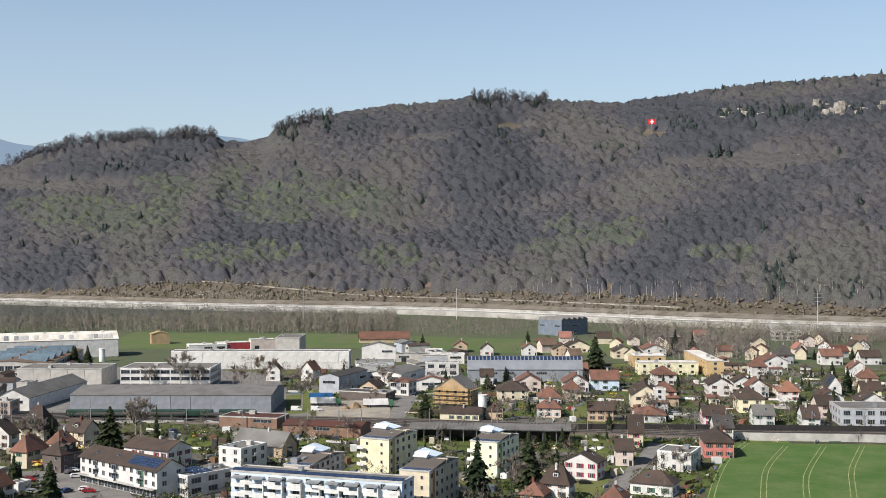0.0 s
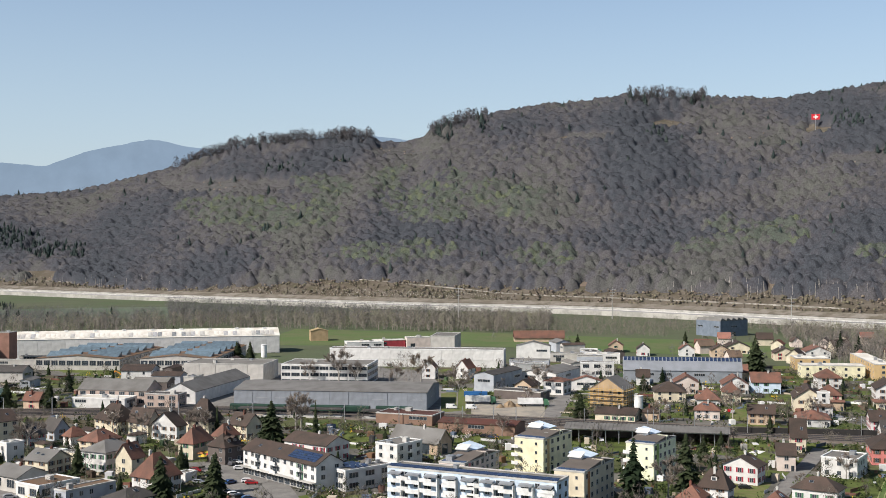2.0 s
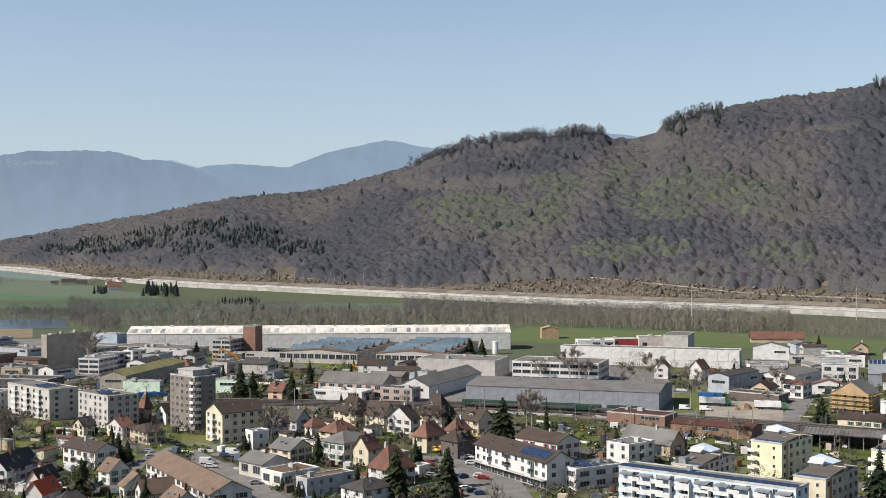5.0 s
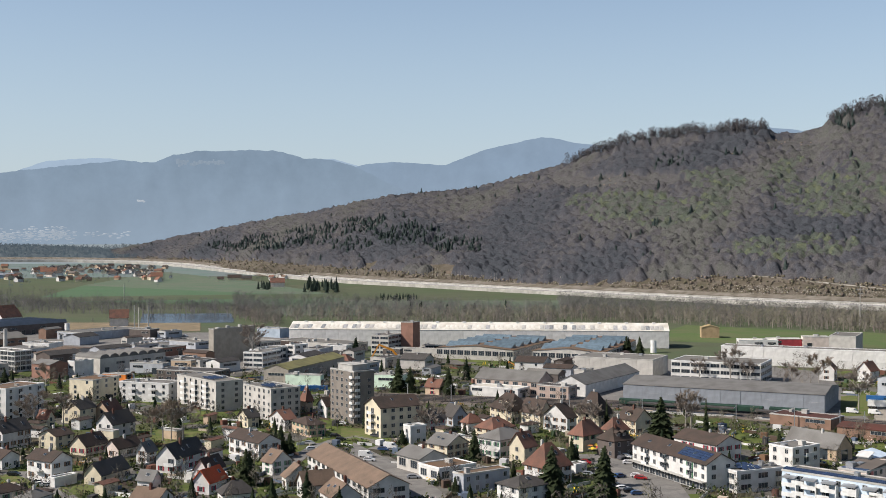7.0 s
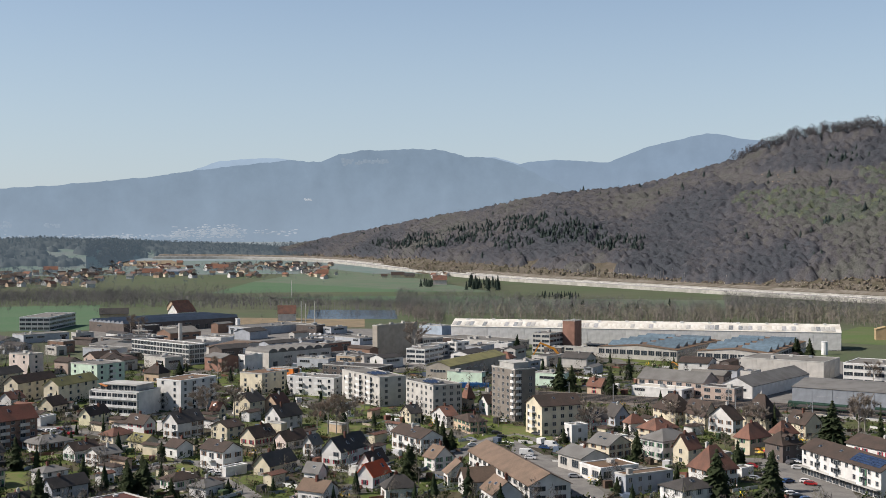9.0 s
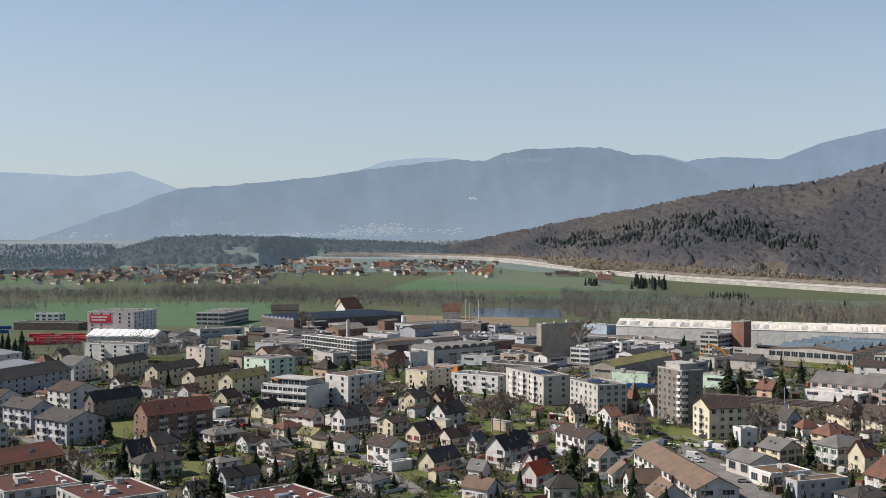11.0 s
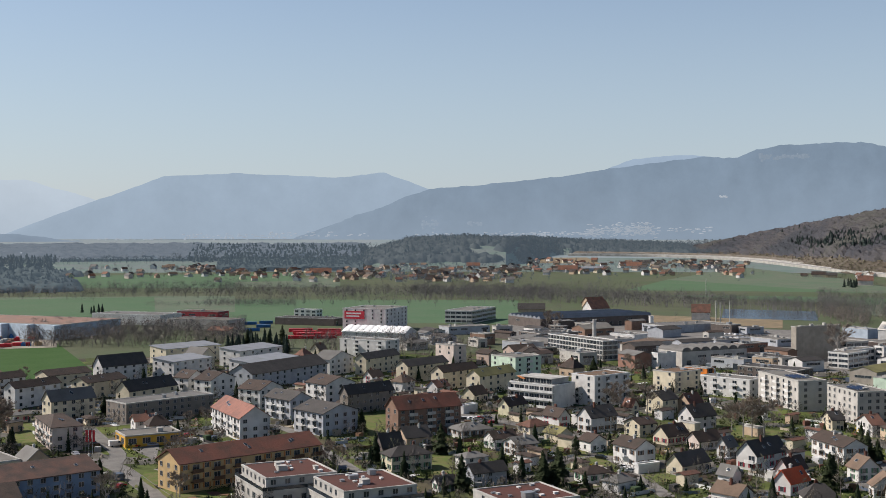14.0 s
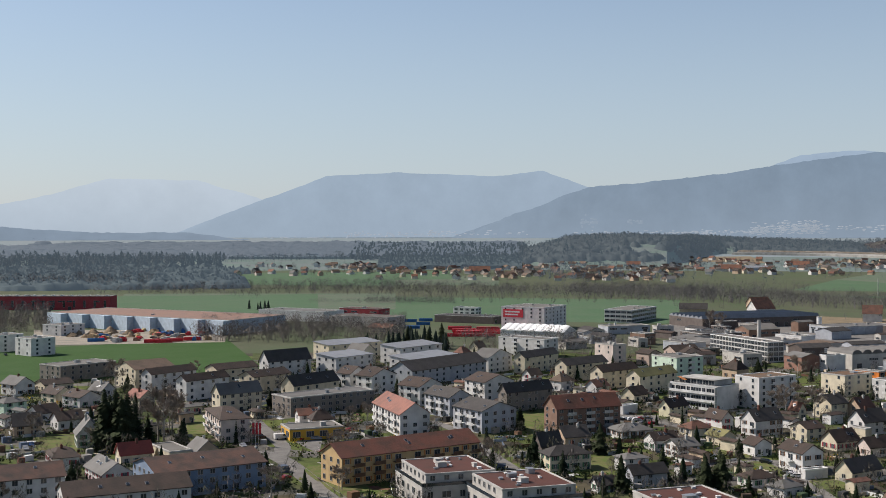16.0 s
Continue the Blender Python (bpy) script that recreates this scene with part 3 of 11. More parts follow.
    if tag == "scaffold":
        for face, length in (("s", w), ("w", d)):
            at = sits(None, face, w, d)
            po, pl = Shape(), Shape()
            po.tube((0, 0, 0), (0, 0, h + 2.2), 0.07, 0.07, 5)
            pl.box(-length / 2 - 0.6, -1.5, -0.06, length / 2 + 0.6, -0.5, 0.06), pl.box(-length / 2 - 0.6, -1.55, 0.75, length / 2 + 0.6, -1.5, 1.0)
            po, pl = po.mesh("scaffold_pole", METAL), pl.mesh("platform", SCAFFOLD)
            n = int(length / 2.4)
            for i in range(n + 1):
                part("scaffold_pole", po, None, bl, "", at(-length / 2 + i * length / n, 0) @ pose(0, -1.45, 0))
            for f_ in range(1, 5):
                part("platform", pl, None, bl, "yellow scaffold boards", at(0, f_ * 2.1))
            for f_ in range(3):
                for i in range(4):
                    part("window", window_mesh(1.4, 1.5, "", 0), None, bl, "", at(-length / 2 + (i + 0.5) * length / 4, f_ * 2.9 + 0.9))
    if tag == "redroof":
        s = Shape()
        s.box(-w / 2 - 1.6, -d / 2 - 1.6, h - 3.2, w / 2 + 1.6, d / 2 + 1.6, h - 2.9)
        part("terrace", s, CONCRETE, bl)
        s = Shape()
        s.box(-w / 2 - 1.5, -d / 2 - 1.5, -0.2, w / 2 + 1.5, d / 2 + 1.5, h - 3.2)
        part("lower_wall", s, wm, bl)
        for sx, sy, ex, ey in ((-1, -1, 1, -1), (-1, -1, -1, 1)):
            s = Shape()
            X, Y = w / 2 + 1.5, d / 2 + 1.5
            s.box(sx * X - 0.03, sy * Y - 0.03, h - 2.9, ex * X + 0.03, ey * Y + 0.03, h - 1.9)
            part("glass_railing", s, GLASS, bl)
        for face, length in (("s", w + 3), ("w", d + 3)):
            at = sits(None, face, w + 3, d + 3)
            for f_ in range(2):
                for i in range(5):
                    part("window", window_mesh(2.6 if i % 2 else 1.5, 1.8, "", 1), None, bl, "", at(-length / 2 + (i + 0.5) * length / 5, 0.6 + f_ * 3.1))
    if tag == "signblock":
        at = sits(None, "w", w, d)
        s = Shape()
        s.box(-9, -0.25, 0, 9, 0, 6.5)
        bn = part("banner", s, WALL_MATS["tentwall"], bl, "red banner with white lines of writing", at(-d * 0.22, h - 8.2))
        for r_, (a, b_) in enumerate(((-7.5, 6.0), (-7.5, 4.5))):
            s = Shape()
            s.box(a, -0.3, 3.9 - r_ * 2.3, b_, -0.26, 5.1 - r_ * 2.3)
            part("writing_bar", s, WHITE, bn)
    if tag == "bluezig":
        at = sits(None, "w", w, d)
        for i in range(8):
            s = Shape()
            k = d / 8
            s.v = [(x_, y_, z_) for z_ in (0, h + 0.1) for x_, y_ in ((-k / 2, 0), (k / 2 - 0.2, 0), (k / 2 - 0.2, -k * 0.32))]
            s.f, s.m = [(2, 1, 0), (3, 4, 5), (0, 1, 4, 3), (1, 2, 5, 4), (2, 0, 3, 5)], [0] * 5
            part("bay", s, wm, bl, "", at(-d / 2 + (i + 0.5) * k, 0))
    if small and roof in ("gable", "hip") and tag != "garage":
        chimney(bl, rng.uniform(-0.2, 0.2) * w, rng.uniform(-0.12, 0.12) * d, h + rh * 0.4, h + rh + rng.uniform(0.6, 1.2), CONCRETE if rng.random() < 0.5 else ROOF_MATS["r2"])
    if tag in ("house", "villa", "apt", "longwhite", "orangeapt", "brickapt") and roof in ("gable", "hip") and rh > 2 and math.hypot(x, y) < 620:
        # skylights in the slopes that face the camera
        half = d / 2 if ax == "x" else w / 2
        sl = math.degrees(math.atan2(rh, half))
        for i in range(rng.randint(0, 2) if tag in ("house", "villa") else max(2, int((w if ax == "x" else d) / 9))):
            f_ = rng.uniform(0.35, 0.6)
            u = rng.uniform(-0.36, 0.36) * (w if ax == "x" else d) * (1 if roof == "gable" else 0.4)
            s = Shape()
            s.box(-0.5, -0.7, 0.0, 0.5, 0.7, 0.1, 0), s.box(-0.42, -0.62, 0.1, 0.42, 0.62, 0.13, 1)
            z = h + rh * (1 - f_) + 0.27
            part("roof_window", s, (METAL, GLASS), bl, "", pose(u, -half * f_, z, sl, 0, 0) if ax == "x" else pose(-half * f_, u, z, 0, -sl, 0))
    for i in range(dorm):
        half = d / 2 if ax == "x" else w / 2
        L_ = w if ax == "x" else d
        u = (i + 0.5) / dorm * L_ * 0.6 - L_ * 0.3
        dm = Shape()
        dm.box(-0.9, -half * 0.72, h + rh * 0.2, 0.9, -half * 0.15, h + rh * 0.28 + 1.3)
        ro = Shape()
        ro.extrude([(-1.3, h + rh * 0.28 + 1.15), (0, h + rh * 0.28 + 1.95), (1.3, h + rh * 0.28 + 1.15), (1.3, h + rh * 0.28 + 1.3), (0, h + rh * 0.28 + 2.1), (-1.3, h + rh * 0.28 + 1.3)], -half * 0.8, 0, "y")
        m = pose(u, 0, 0) if ax == "x" else pose(0, u, 0, 0, 0, -90)
        dmo = part("dormer", dm, wm, bl, "", m)
        part("dormer_roof", ro, rm, dmo)
        part("window", window_mesh(1.1, 0.9, "", 1), None, dmo, "", pose(0, -half * 0.72, h + rh * 0.28 + 0.2))
    if solar:
        pw, pl = 1.7, 1.05
        if roof == "gable":
            half = d / 2 if ax == "x" else w / 2
            L_ = w if ax == "x" else d
            sl = math.atan2(rh, half)
            run = math.hypot(rh, half)
            rows_, cols = (max(2, int(run * 0.7 / pl)), min(16, int(L_ * 0.38 / pw))) if tag != "bluehall" else (3, 30)
            me = Shape()
            me.box(-pw / 2 + 0.04, -pl / 2 + 0.04, 0, pw / 2 - 0.04, pl / 2 - 0.04, 0.06)
            me = me.mesh("solar_panel", PANEL)
            for r_ in range(rows_):
                for c in range(cols):
                    q = run * 0.12 + (r_ + 0.5) * pl
                    u = (-L_ * 0.46 + (c + 0.5) * pw) if ax == "y" else (L_ * 0.46 - (c + 0.5) * pw)
                    if tag == "bluehall":
                        u = -L_ / 2 + (c + 0.5) * L_ / cols
                        me_m = pose(u, -half + (run - (r_ + 0.5) * pl) * math.cos(sl), h + (run - (r_ + 0.5) * pl) * math.sin(sl) + 0.33, math.degrees(sl), 0, 0)
                    else:
                        a = -half + q * math.cos(sl)
                        z = h + q * math.sin(sl) + 0.33
                        me_m = pose(u, a, z, math.degrees(sl), 0, 0) if ax == "x" else pose(a, u, z, 0, -math.degrees(sl), 90) @ pose(0, 0, 0)
                        if ax == "y":
                            me_m = pose(a, u, z) @ pose(0, 0, 0, 0, -math.degrees(sl), 0) @ pose(0, 0, 0, 0, 0, 90)
                    part("solar_panel", me, None, bl, "", me_m)
        else:
            me = Shape()
            me.box(-0.95, -1.2, 0, 0.95, 1.2, 0.06)
            me = me.mesh("solar_panel", PANEL)
            if tag == "rowapt":
                n = int(d / 2.3)
                for i in range(n):
                    part("solar_panel", me, None, bl, "", pose(-w / 2 + 1.6, -d / 2 + (i + 0.5) * d / n, h + 0.75, 0, -14, 0))
            elif roof == "split":
                n, sl = max(4, int(d * 0.94 / 2.4)), math.degrees(math.atan2(rh * 0.8 - 0.25, w * 0.62))
                pn = Shape()
                pn.box(0, -d * 0.94 / n * 0.48, 0.03, 2.5, d * 0.94 / n * 0.48, 0.1)
                pn = pn.mesh("solar_panel", PANEL)
                for i in range(n):
                    part("solar_panel", pn, None, bl, "", pose(-w / 2 + 0.1, -d / 2 + 0.2 + (i + 0.5) * d * 0.94 / n, h + 0.31, 0, -sl, 0))
            else:
                for i in range(3):
                    for j in range(3):
                        part("solar_panel", me, None, bl, "", pose(-w * 0.3 + i * 2.4, -d * 0.25 + j * 3.0, h + 0.9, 14, 0, 0))
    if sky:
        # glazed sheds standing across the roof
        n = 5
        L_, half = (w, d / 2) if ax == "x" else (d, w / 2)
        for i in range(n):
            u, k = (i - (n - 1) / 2) * L_ * 0.9 / n, L_ * 0.06
            for a0, a1 in ((-half * 0.86, -half * 0.08), (half * 0.08, half * 0.86)):
                s = Shape()
                s.extrude([(u - k, h + rh * 0.3), (u + 0.5 * k, h + rh * 0.45 + 2.7), (u + 0.6 * k, h + rh * 0.3)], a0, a1, "y" if ax == "x" else "x")
                part("skylight", s, SHED_GLASS, bl)
    if tag == "tent":
        # cloth bays that sag between the ribs
        n = 9
        bay = Shape()
        k, sl = d / n, 4.0 / (w / 2)
        prof = lambda o: [(-w / 2 - 0.35, 4.9 + o), (0, 9.0 + o), (w / 2 + 0.35, 4.9 + o)]
        steps = [(-0.5, 0.05), (-0.3, 0.5), (0, 0.7), (0.3, 0.5), (0.5, 0.05)]
        bay.v = [(x_, f_ * k, z_ + 0.25) for f_, o in steps for x_, z_ in prof(o)]
        for i in range(4):
            for j in range(2):
                bay.poly([bay.v[i * 3 + j], bay.v[i * 3 + j + 1], bay.v[i * 3 + 4 + j], bay.v[i * 3 + 3 + j]])
        bay = bay.mesh("cloth_bay", rm)
        for i in range(n):
            part("cloth_bay", bay, None, bl, "", pose(0, -d / 2 + (i + 0.5) * k, 0))
    if tag == "redroof":
        for i in range(9):
            vent_box(bl, rng.uniform(-w * 0.4, w * 0.4), rng.uniform(-d * 0.4, d * 0.4), h + 0.24, rng.uniform(0.5, 1.3), rng.uniform(0.5, 1.3), rng.uniform(0.25, 0.5), WHITE if i % 3 else METAL)
    return bl


# ---- land ----
def land(d):
    """Height of the valley floor at a distance from the hovering point, raised far off to fit the camera's view."""
    return 62.0 * (max(d - 1600.0, 0.0) / 3200.0) ** 1.5


def landscape_material(name, a, b_, c, s1=0.012, s2=0.09, s3=1.2, lo=0.42, hi=0.6):
    m = bpy.data.materials.new(name)
    m.use_nodes = True
    n, l = m.node_tree.nodes, m.node_tree.links
    p = n["Principled BSDF"]
    p.inputs["Roughness"].default_value, p.inputs["Specular IOR Level"].default_value = 0.95, 0.1
    co = n.new("ShaderNodeNewGeometry")
    t = []
    for sc in (s1, s2, s3):
        x = n.new("ShaderNodeTexNoise")
        x.inputs["Scale"].default_value, x.inputs["Detail"].default_value, x.inputs["Roughness"].default_value = sc, 6, 0.6
        l.new(co.outputs["Position"], x.inputs["Vector"])
        t.append(x)
    r = []
    for x in t:
        q = n.new("ShaderNodeMapRange")
        q.inputs[1].default_value, q.inputs[2].default_value = lo, hi
        l.new(x.outputs[0], q.inputs[0])
        r.append(q)
    m1, m2, hs = n.new("ShaderNodeMix"), n.new("ShaderNodeMix"), n.new("ShaderNodeHueSaturation")
    m1.data_type = m2.data_type = "RGBA"
    m1.inputs["A"].default_value, m1.inputs["B"].default_value, m2.inputs["B"].default_value = (*a, 1), (*b_, 1), (*c, 1)
    l.new(r[0].outputs[0], m1.inputs["Factor"]), l.new(m1.outputs["Result"], m2.inputs["A"]), l.new(r[1].outputs[0], m2.inputs["Factor"])
    v = n.new("ShaderNodeMath")
    v.operation = "MULTIPLY_ADD"
    v.inputs[1].default_value, v.inputs[2].default_value = 0.5, 0.75
    l.new(t[2].outputs[0], v.inputs[0])
    l.new(v.outputs[0], hs.inputs["Value"]), l.new(m2.outputs["Result"], hs.inputs["Color"]), l.new(hs.outputs[0], p.inputs["Base Color"])
    return m


def plot_material(name, colours, cell, wobble):
    """Ground cut into uneven plots: lawns, beds, gravel and paving, each with its own grain."""
    m = landscape_material(name, (1, 1, 1), (0.86, 0.88, 0.84), (0.7, 0.72, 0.7), 0.03, 0.15, 1.2)
    n, l = m.node_tree.nodes, m.node_tree.links
    geo = next(x for x in n if x.type == "NEW_GEOMETRY")
    nz, add, sc = n.new("ShaderNodeTexNoise"), n.new("ShaderNodeVectorMath"), n.new("ShaderNodeVectorMath")
    nz.inputs["Scale"].default_value = 0.06
    add.operation, sc.operation = "ADD", "SCALE"
    sc.inputs["Scale"].default_value = wobble
    l.new(geo.outputs["Position"], nz.inputs["Vector"]), l.new(nz.outputs["Color"], sc.inputs[0]), l.new(sc.outputs[0], add.inputs[0]), l.new(geo.outputs["Position"], add.inputs[1])
    vo = n.new("ShaderNodeTexVoronoi")
    vo.distance = "MANHATTAN"
    vo.inputs["Scale"].default_value = 1 / cell
    l.new(add.outputs[0], vo.inputs["Vector"])
    sep, ramp, mul = n.new("ShaderNodeSeparateColor"), n.new("ShaderNodeValToRGB"), n.new("ShaderNodeMix")
    l.new(vo.outputs["Color"], sep.inputs[0]), l.new(sep.outputs[0], ramp.inputs[0])
    ramp.color_ramp.interpolation = "CONSTANT"
    e = ramp.color_ramp.elements
    e[0].color = (*colours[0], 1)
    e[1].position, e[1].color = 1 / len(colours), (*colours[1], 1)
    for i, c in enumerate(colours[2:]):
        e.new((i + 2) / len(colours)).color = (*c, 1)
    hs = next(x for x in n if x.type == "HUE_SAT")
    mul.data_type, mul.blend_type = "RGBA", "MULTIPLY"
    mul.inputs["Factor"].default_value = 1
    l.new(hs.inputs["Color"].links[0].from_socket, mul.inputs["A"]), l.new(ramp.outputs[0], mul.inputs["B"]), l.new(mul.outputs["Result"], hs.inputs["Color"])
    return m


GROUND = plot_material("valley_ground", [(0.10, 0.125, 0.038), (0.072, 0.09, 0.032), (0.105, 0.09, 0.058), (0.118, 0.142, 0.042), (0.16, 0.15, 0.135), (0.10, 0.108, 0.05), (0.095, 0.118, 0.038), (0.125, 0.117, 0.105), (0.07, 0.062, 0.046)], 14.0, 8.0)
# darker crop colour stands in for a field seen against the light
CROP_BACKLIT = landscape_material("backlit_crop", (0.036, 0.082, 0.02), (0.044, 0.092, 0.024), (0.05, 0.095, 0.03), 0.008, 0.05, 0.5, 0.35, 0.7)
GRASS = landscape_material("young_crop", (0.056, 0.112, 0.027), (0.07, 0.128, 0.034), (0.10, 0.14, 0.05), 0.012, 0.07, 0.6, 0.38, 0.66)
MEADOW = landscape_material("meadow_grass", (0.082, 0.125, 0.045), (0.094, 0.132, 0.05), (0.112, 0.126, 0.06), 0.006, 0.03, 0.4)
# valley grass painted paler and bluer than near grass, as haze would show it
HAZED_MEADOW = landscape_material("hazed_meadow", (0.098, 0.14, 0.092), (0.112, 0.146, 0.098), (0.125, 0.143, 0.105), 0.005, 0.025, 0.3)
HAZED_CROP = landscape_material("hazed_crop", (0.072, 0.132, 0.07), (0.08, 0.138, 0.076), (0.092, 0.138, 0.082), 0.004, 0.02, 0.3, 0.35, 0.7)
LAWN = landscape_material("garden_lawn", (0.085, 0.125, 0.03), (0.115, 0.14, 0.045), (0.14, 0.13, 0.06), 0.05, 0.3, 2.0)
SOIL = landscape_material("bare_field", (0.22, 0.17, 0.11), (0.26, 0.20, 0.13), (0.18, 0.15, 0.10), 0.02, 0.1, 0.8)
LITTER = landscape_material("leaf_litter", (0.135, 0.104, 0.085), (0.155, 0.118, 0.092), (0.115, 0.10, 0.072), 0.01, 0.05, 0.3)
DRY_SLOPE = landscape_material("dry_grass_slope", (0.088, 0.074, 0.055), (0.068, 0.062, 0.042), (0.118, 0.102, 0.082), 0.012, 0.05, 0.25)
ASPHALT = landscape_material("asphalt", (0.185, 0.178, 0.165), (0.21, 0.20, 0.186), (0.15, 0.144, 0.136), 0.04, 0.2, 2.5)
BALLAST = landscape_material("ballast", (0.13, 0.11, 0.095), (0.16, 0.14, 0.12), (0.11, 0.09, 0.075), 0.05, 0.3, 3.0)
GRAVEL = landscape_material("gravel_yard", (0.30, 0.27, 0.22), (0.36, 0.32, 0.26), (0.24, 0.22, 0.19), 0.03, 0.12, 1.5)
ROCK = landscape_material("limestone", (0.34, 0.315, 0.28), (0.25, 0.232, 0.205), (0.16, 0.15, 0.125), 0.05, 0.2, 0.6)

s = Shape()
RINGS = [0, 60, 150, 300, 450, 600, 800, 1000, 1250, 1500, 1750, 2000, 2300, 2600, 3000, 3400, 3800, 4200, 4550, 4880]
N = 96
for r in RINGS:
    s.v += [(r * math.cos(2 * math.pi * i / N), r * math.sin(2 * math.pi * i / N), land(r) if r else 0) for i in range(N)]
for k in range(len(RINGS) - 1):
    for i in range(N):
        j = (i + 1) % N
        s.f.append((k * N + i, (k + 1) * N + i, (k + 1) * N + j, k * N + j) if k else (i, N + i, N + j))
        s.m.append(0)
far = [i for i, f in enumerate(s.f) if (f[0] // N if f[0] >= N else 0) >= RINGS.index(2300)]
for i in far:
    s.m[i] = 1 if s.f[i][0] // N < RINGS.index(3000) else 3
for i, f in enumerate(s.f):
    if f[0] // N >= RINGS.index(800) and not s.m[i]:
        s.m[i] = 2
BRUSH = landscape_material("rough_grass", (0.078, 0.104, 0.054), (0.10, 0.106, 0.068), (0.085, 0.096, 0.058), 0.006, 0.03, 0.4)
# far ground gets a bluish glow that stands in for haze
HAZED_LAND = landscape_material("hazed_valley_floor", (0.085, 0.115, 0.08), (0.10, 0.13, 0.09), (0.112, 0.12, 0.10), 0.003, 0.012, 0.1)
far_p = HAZED_LAND.node_tree.nodes["Principled BSDF"]
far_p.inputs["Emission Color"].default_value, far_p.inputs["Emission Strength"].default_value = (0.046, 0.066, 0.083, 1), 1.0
HAZED_HORIZON_LAND = landscape_material("hazed_horizon_floor", (0.075, 0.09, 0.075), (0.09, 0.10, 0.085), (0.10, 0.10, 0.09), 0.003, 0.012, 0.1)
horizon_p = HAZED_HORIZON_LAND.node_tree.nodes["Principled BSDF"]
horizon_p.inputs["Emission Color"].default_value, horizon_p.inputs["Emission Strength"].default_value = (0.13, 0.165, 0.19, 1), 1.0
ground = solid("ground", s, (GROUND, HAZED_LAND, BRUSH, HAZED_HORIZON_LAND), "valley floor of gardens, lawns and bare earth", "ground", "structure")


STREETS, OPEN = [], []


def sheet(name, corners, mat, label, lift=0.06, n=10):
    """A piece of ground cover between four corners, laid on the land."""
    a, b_, c, d = (Vector((*p, 0)) for p in corners)
    OPEN.append(corners)
    s = Shape()
    for i in range(n + 1):
        for j in range(n + 1):
            u, v = i / n, j / n
            p = (a * (1 - u) + b_ * u) * (1 - v) + (d * (1 - u) + c * u) * v
            r = p.length
            s.v.append((p.x, p.y, land(r) + lift * max(1, r / 700)))
    for i in range(n):
        for j in range(n):
            k = i * (n + 1) + j
            s.f.append((k, k + n + 1, k + n + 2, k + 1))
            s.m.append(0)
    return solid(name, s, mat, label, name.replace("_", " "), "structure")


def smooth_line(pts, step=12.0):
    """Points along a smooth line through a few given ones."""
    out = []
    P = [Vector(p) for p in pts]
    P = [P[0] * 2 - P[1]] + P + [P[-1] * 2 - P[-2]]
    for i in range(1, len(P) - 2):
        n = max(2, int((P[i + 1] - P[i]).length / step))
        for k in range(n):
            t = k / n
            out.append(0.5 * ((2 * P[i]) + (P[i + 1] - P[i - 1]) * t + (2 * P[i - 1] - 5 * P[i] + 4 * P[i + 1] - P[i + 2]) * t * t + (3 * P[i] - P[i - 1] - 3 * P[i + 1] + P[i + 2]) * t ** 3))
    return out + [P[-2]]


def ribbon(name, pts, prof, mat, label, category, kind="structure", base=True, step=12.0):
    """A profile of (side, height) swept along a smooth line on the land; side grows to the right of the way."""
    L_ = smooth_line([(*p[:2], 0) for p in pts], step)
    s = Shape()
    n = len(prof)
    for i, p in enumerate(L_):
        d = (L_[min(i + 1, len(L_) - 1)] - L_[max(i - 1, 0)]).normalized()
        r = Vector((d.y, -d.x, 0))
        z = land(p.length) if base else 0
        s.v += [tuple(p + r * a + Vector((0, 0, z + b_))) for a, b_ in prof]
    for i in range(len(L_) - 1):
        for k in range(n - 1):
            s.f.append((i * n + k, i * n + k + 1, (i + 1) * n + k + 1, (i + 1) * n + k))
            s.m.append(0)
    return solid(name, s, mat, label, category, kind)


def road(pts, width, label="grey asphalt street between houses", mat=None, name="road"):
    w = width / 2
    STREETS.append((width, smooth_line([(*p, 0) for p in pts], 3)))
    return ribbon(name, pts, [(-w, -0.2), (-w, 0.12), (-w + 0.2, 0.12), (-w + 0.22, 0.05), (0, 0.09), (w - 0.22, 0.05), (w - 0.2, 0.12), (w, 0.12), (w, -0.2)], mat or ASPHALT, label, "road")


# the wooded hill, shaped to fit the camera's view: its crest by bearing, distance and height, its foot behind the
# motorway
CREST = [(-23, 2000, 332), (-20.2, 2000, 334), (-16.9, 2000, 331), (-13.6, 2000, 325), (-10.8, 2000, 312), (-8.45, 2050, 308), (-4.7, 2080, 317), (-1.4, 2050, 319), (2.8, 2050, 304), (6, 2050, 286), (8, 2050, 265), (8.6, 2050, 249), (10.2, 2060, 246), (10.9, 2060, 252), (14.1, 2100, 252), (17.3, 2150, 238), (21.3, 2220, 192), (24.5, 2300, 164), (28, 2400, 157), (30.7, 2520, 138), (35.2, 2850, 105), (38.1, 3200, 75), (39.9, 3400, 51), (41.5, 3500, 31)]
FOOT = [(-23, 1190), (-12, 1205), (0, 1365), (10, 1480), (20, 1690), (26.5, 1910), (34.5, 2300), (38.5, 2950), (41.5, 3400)]


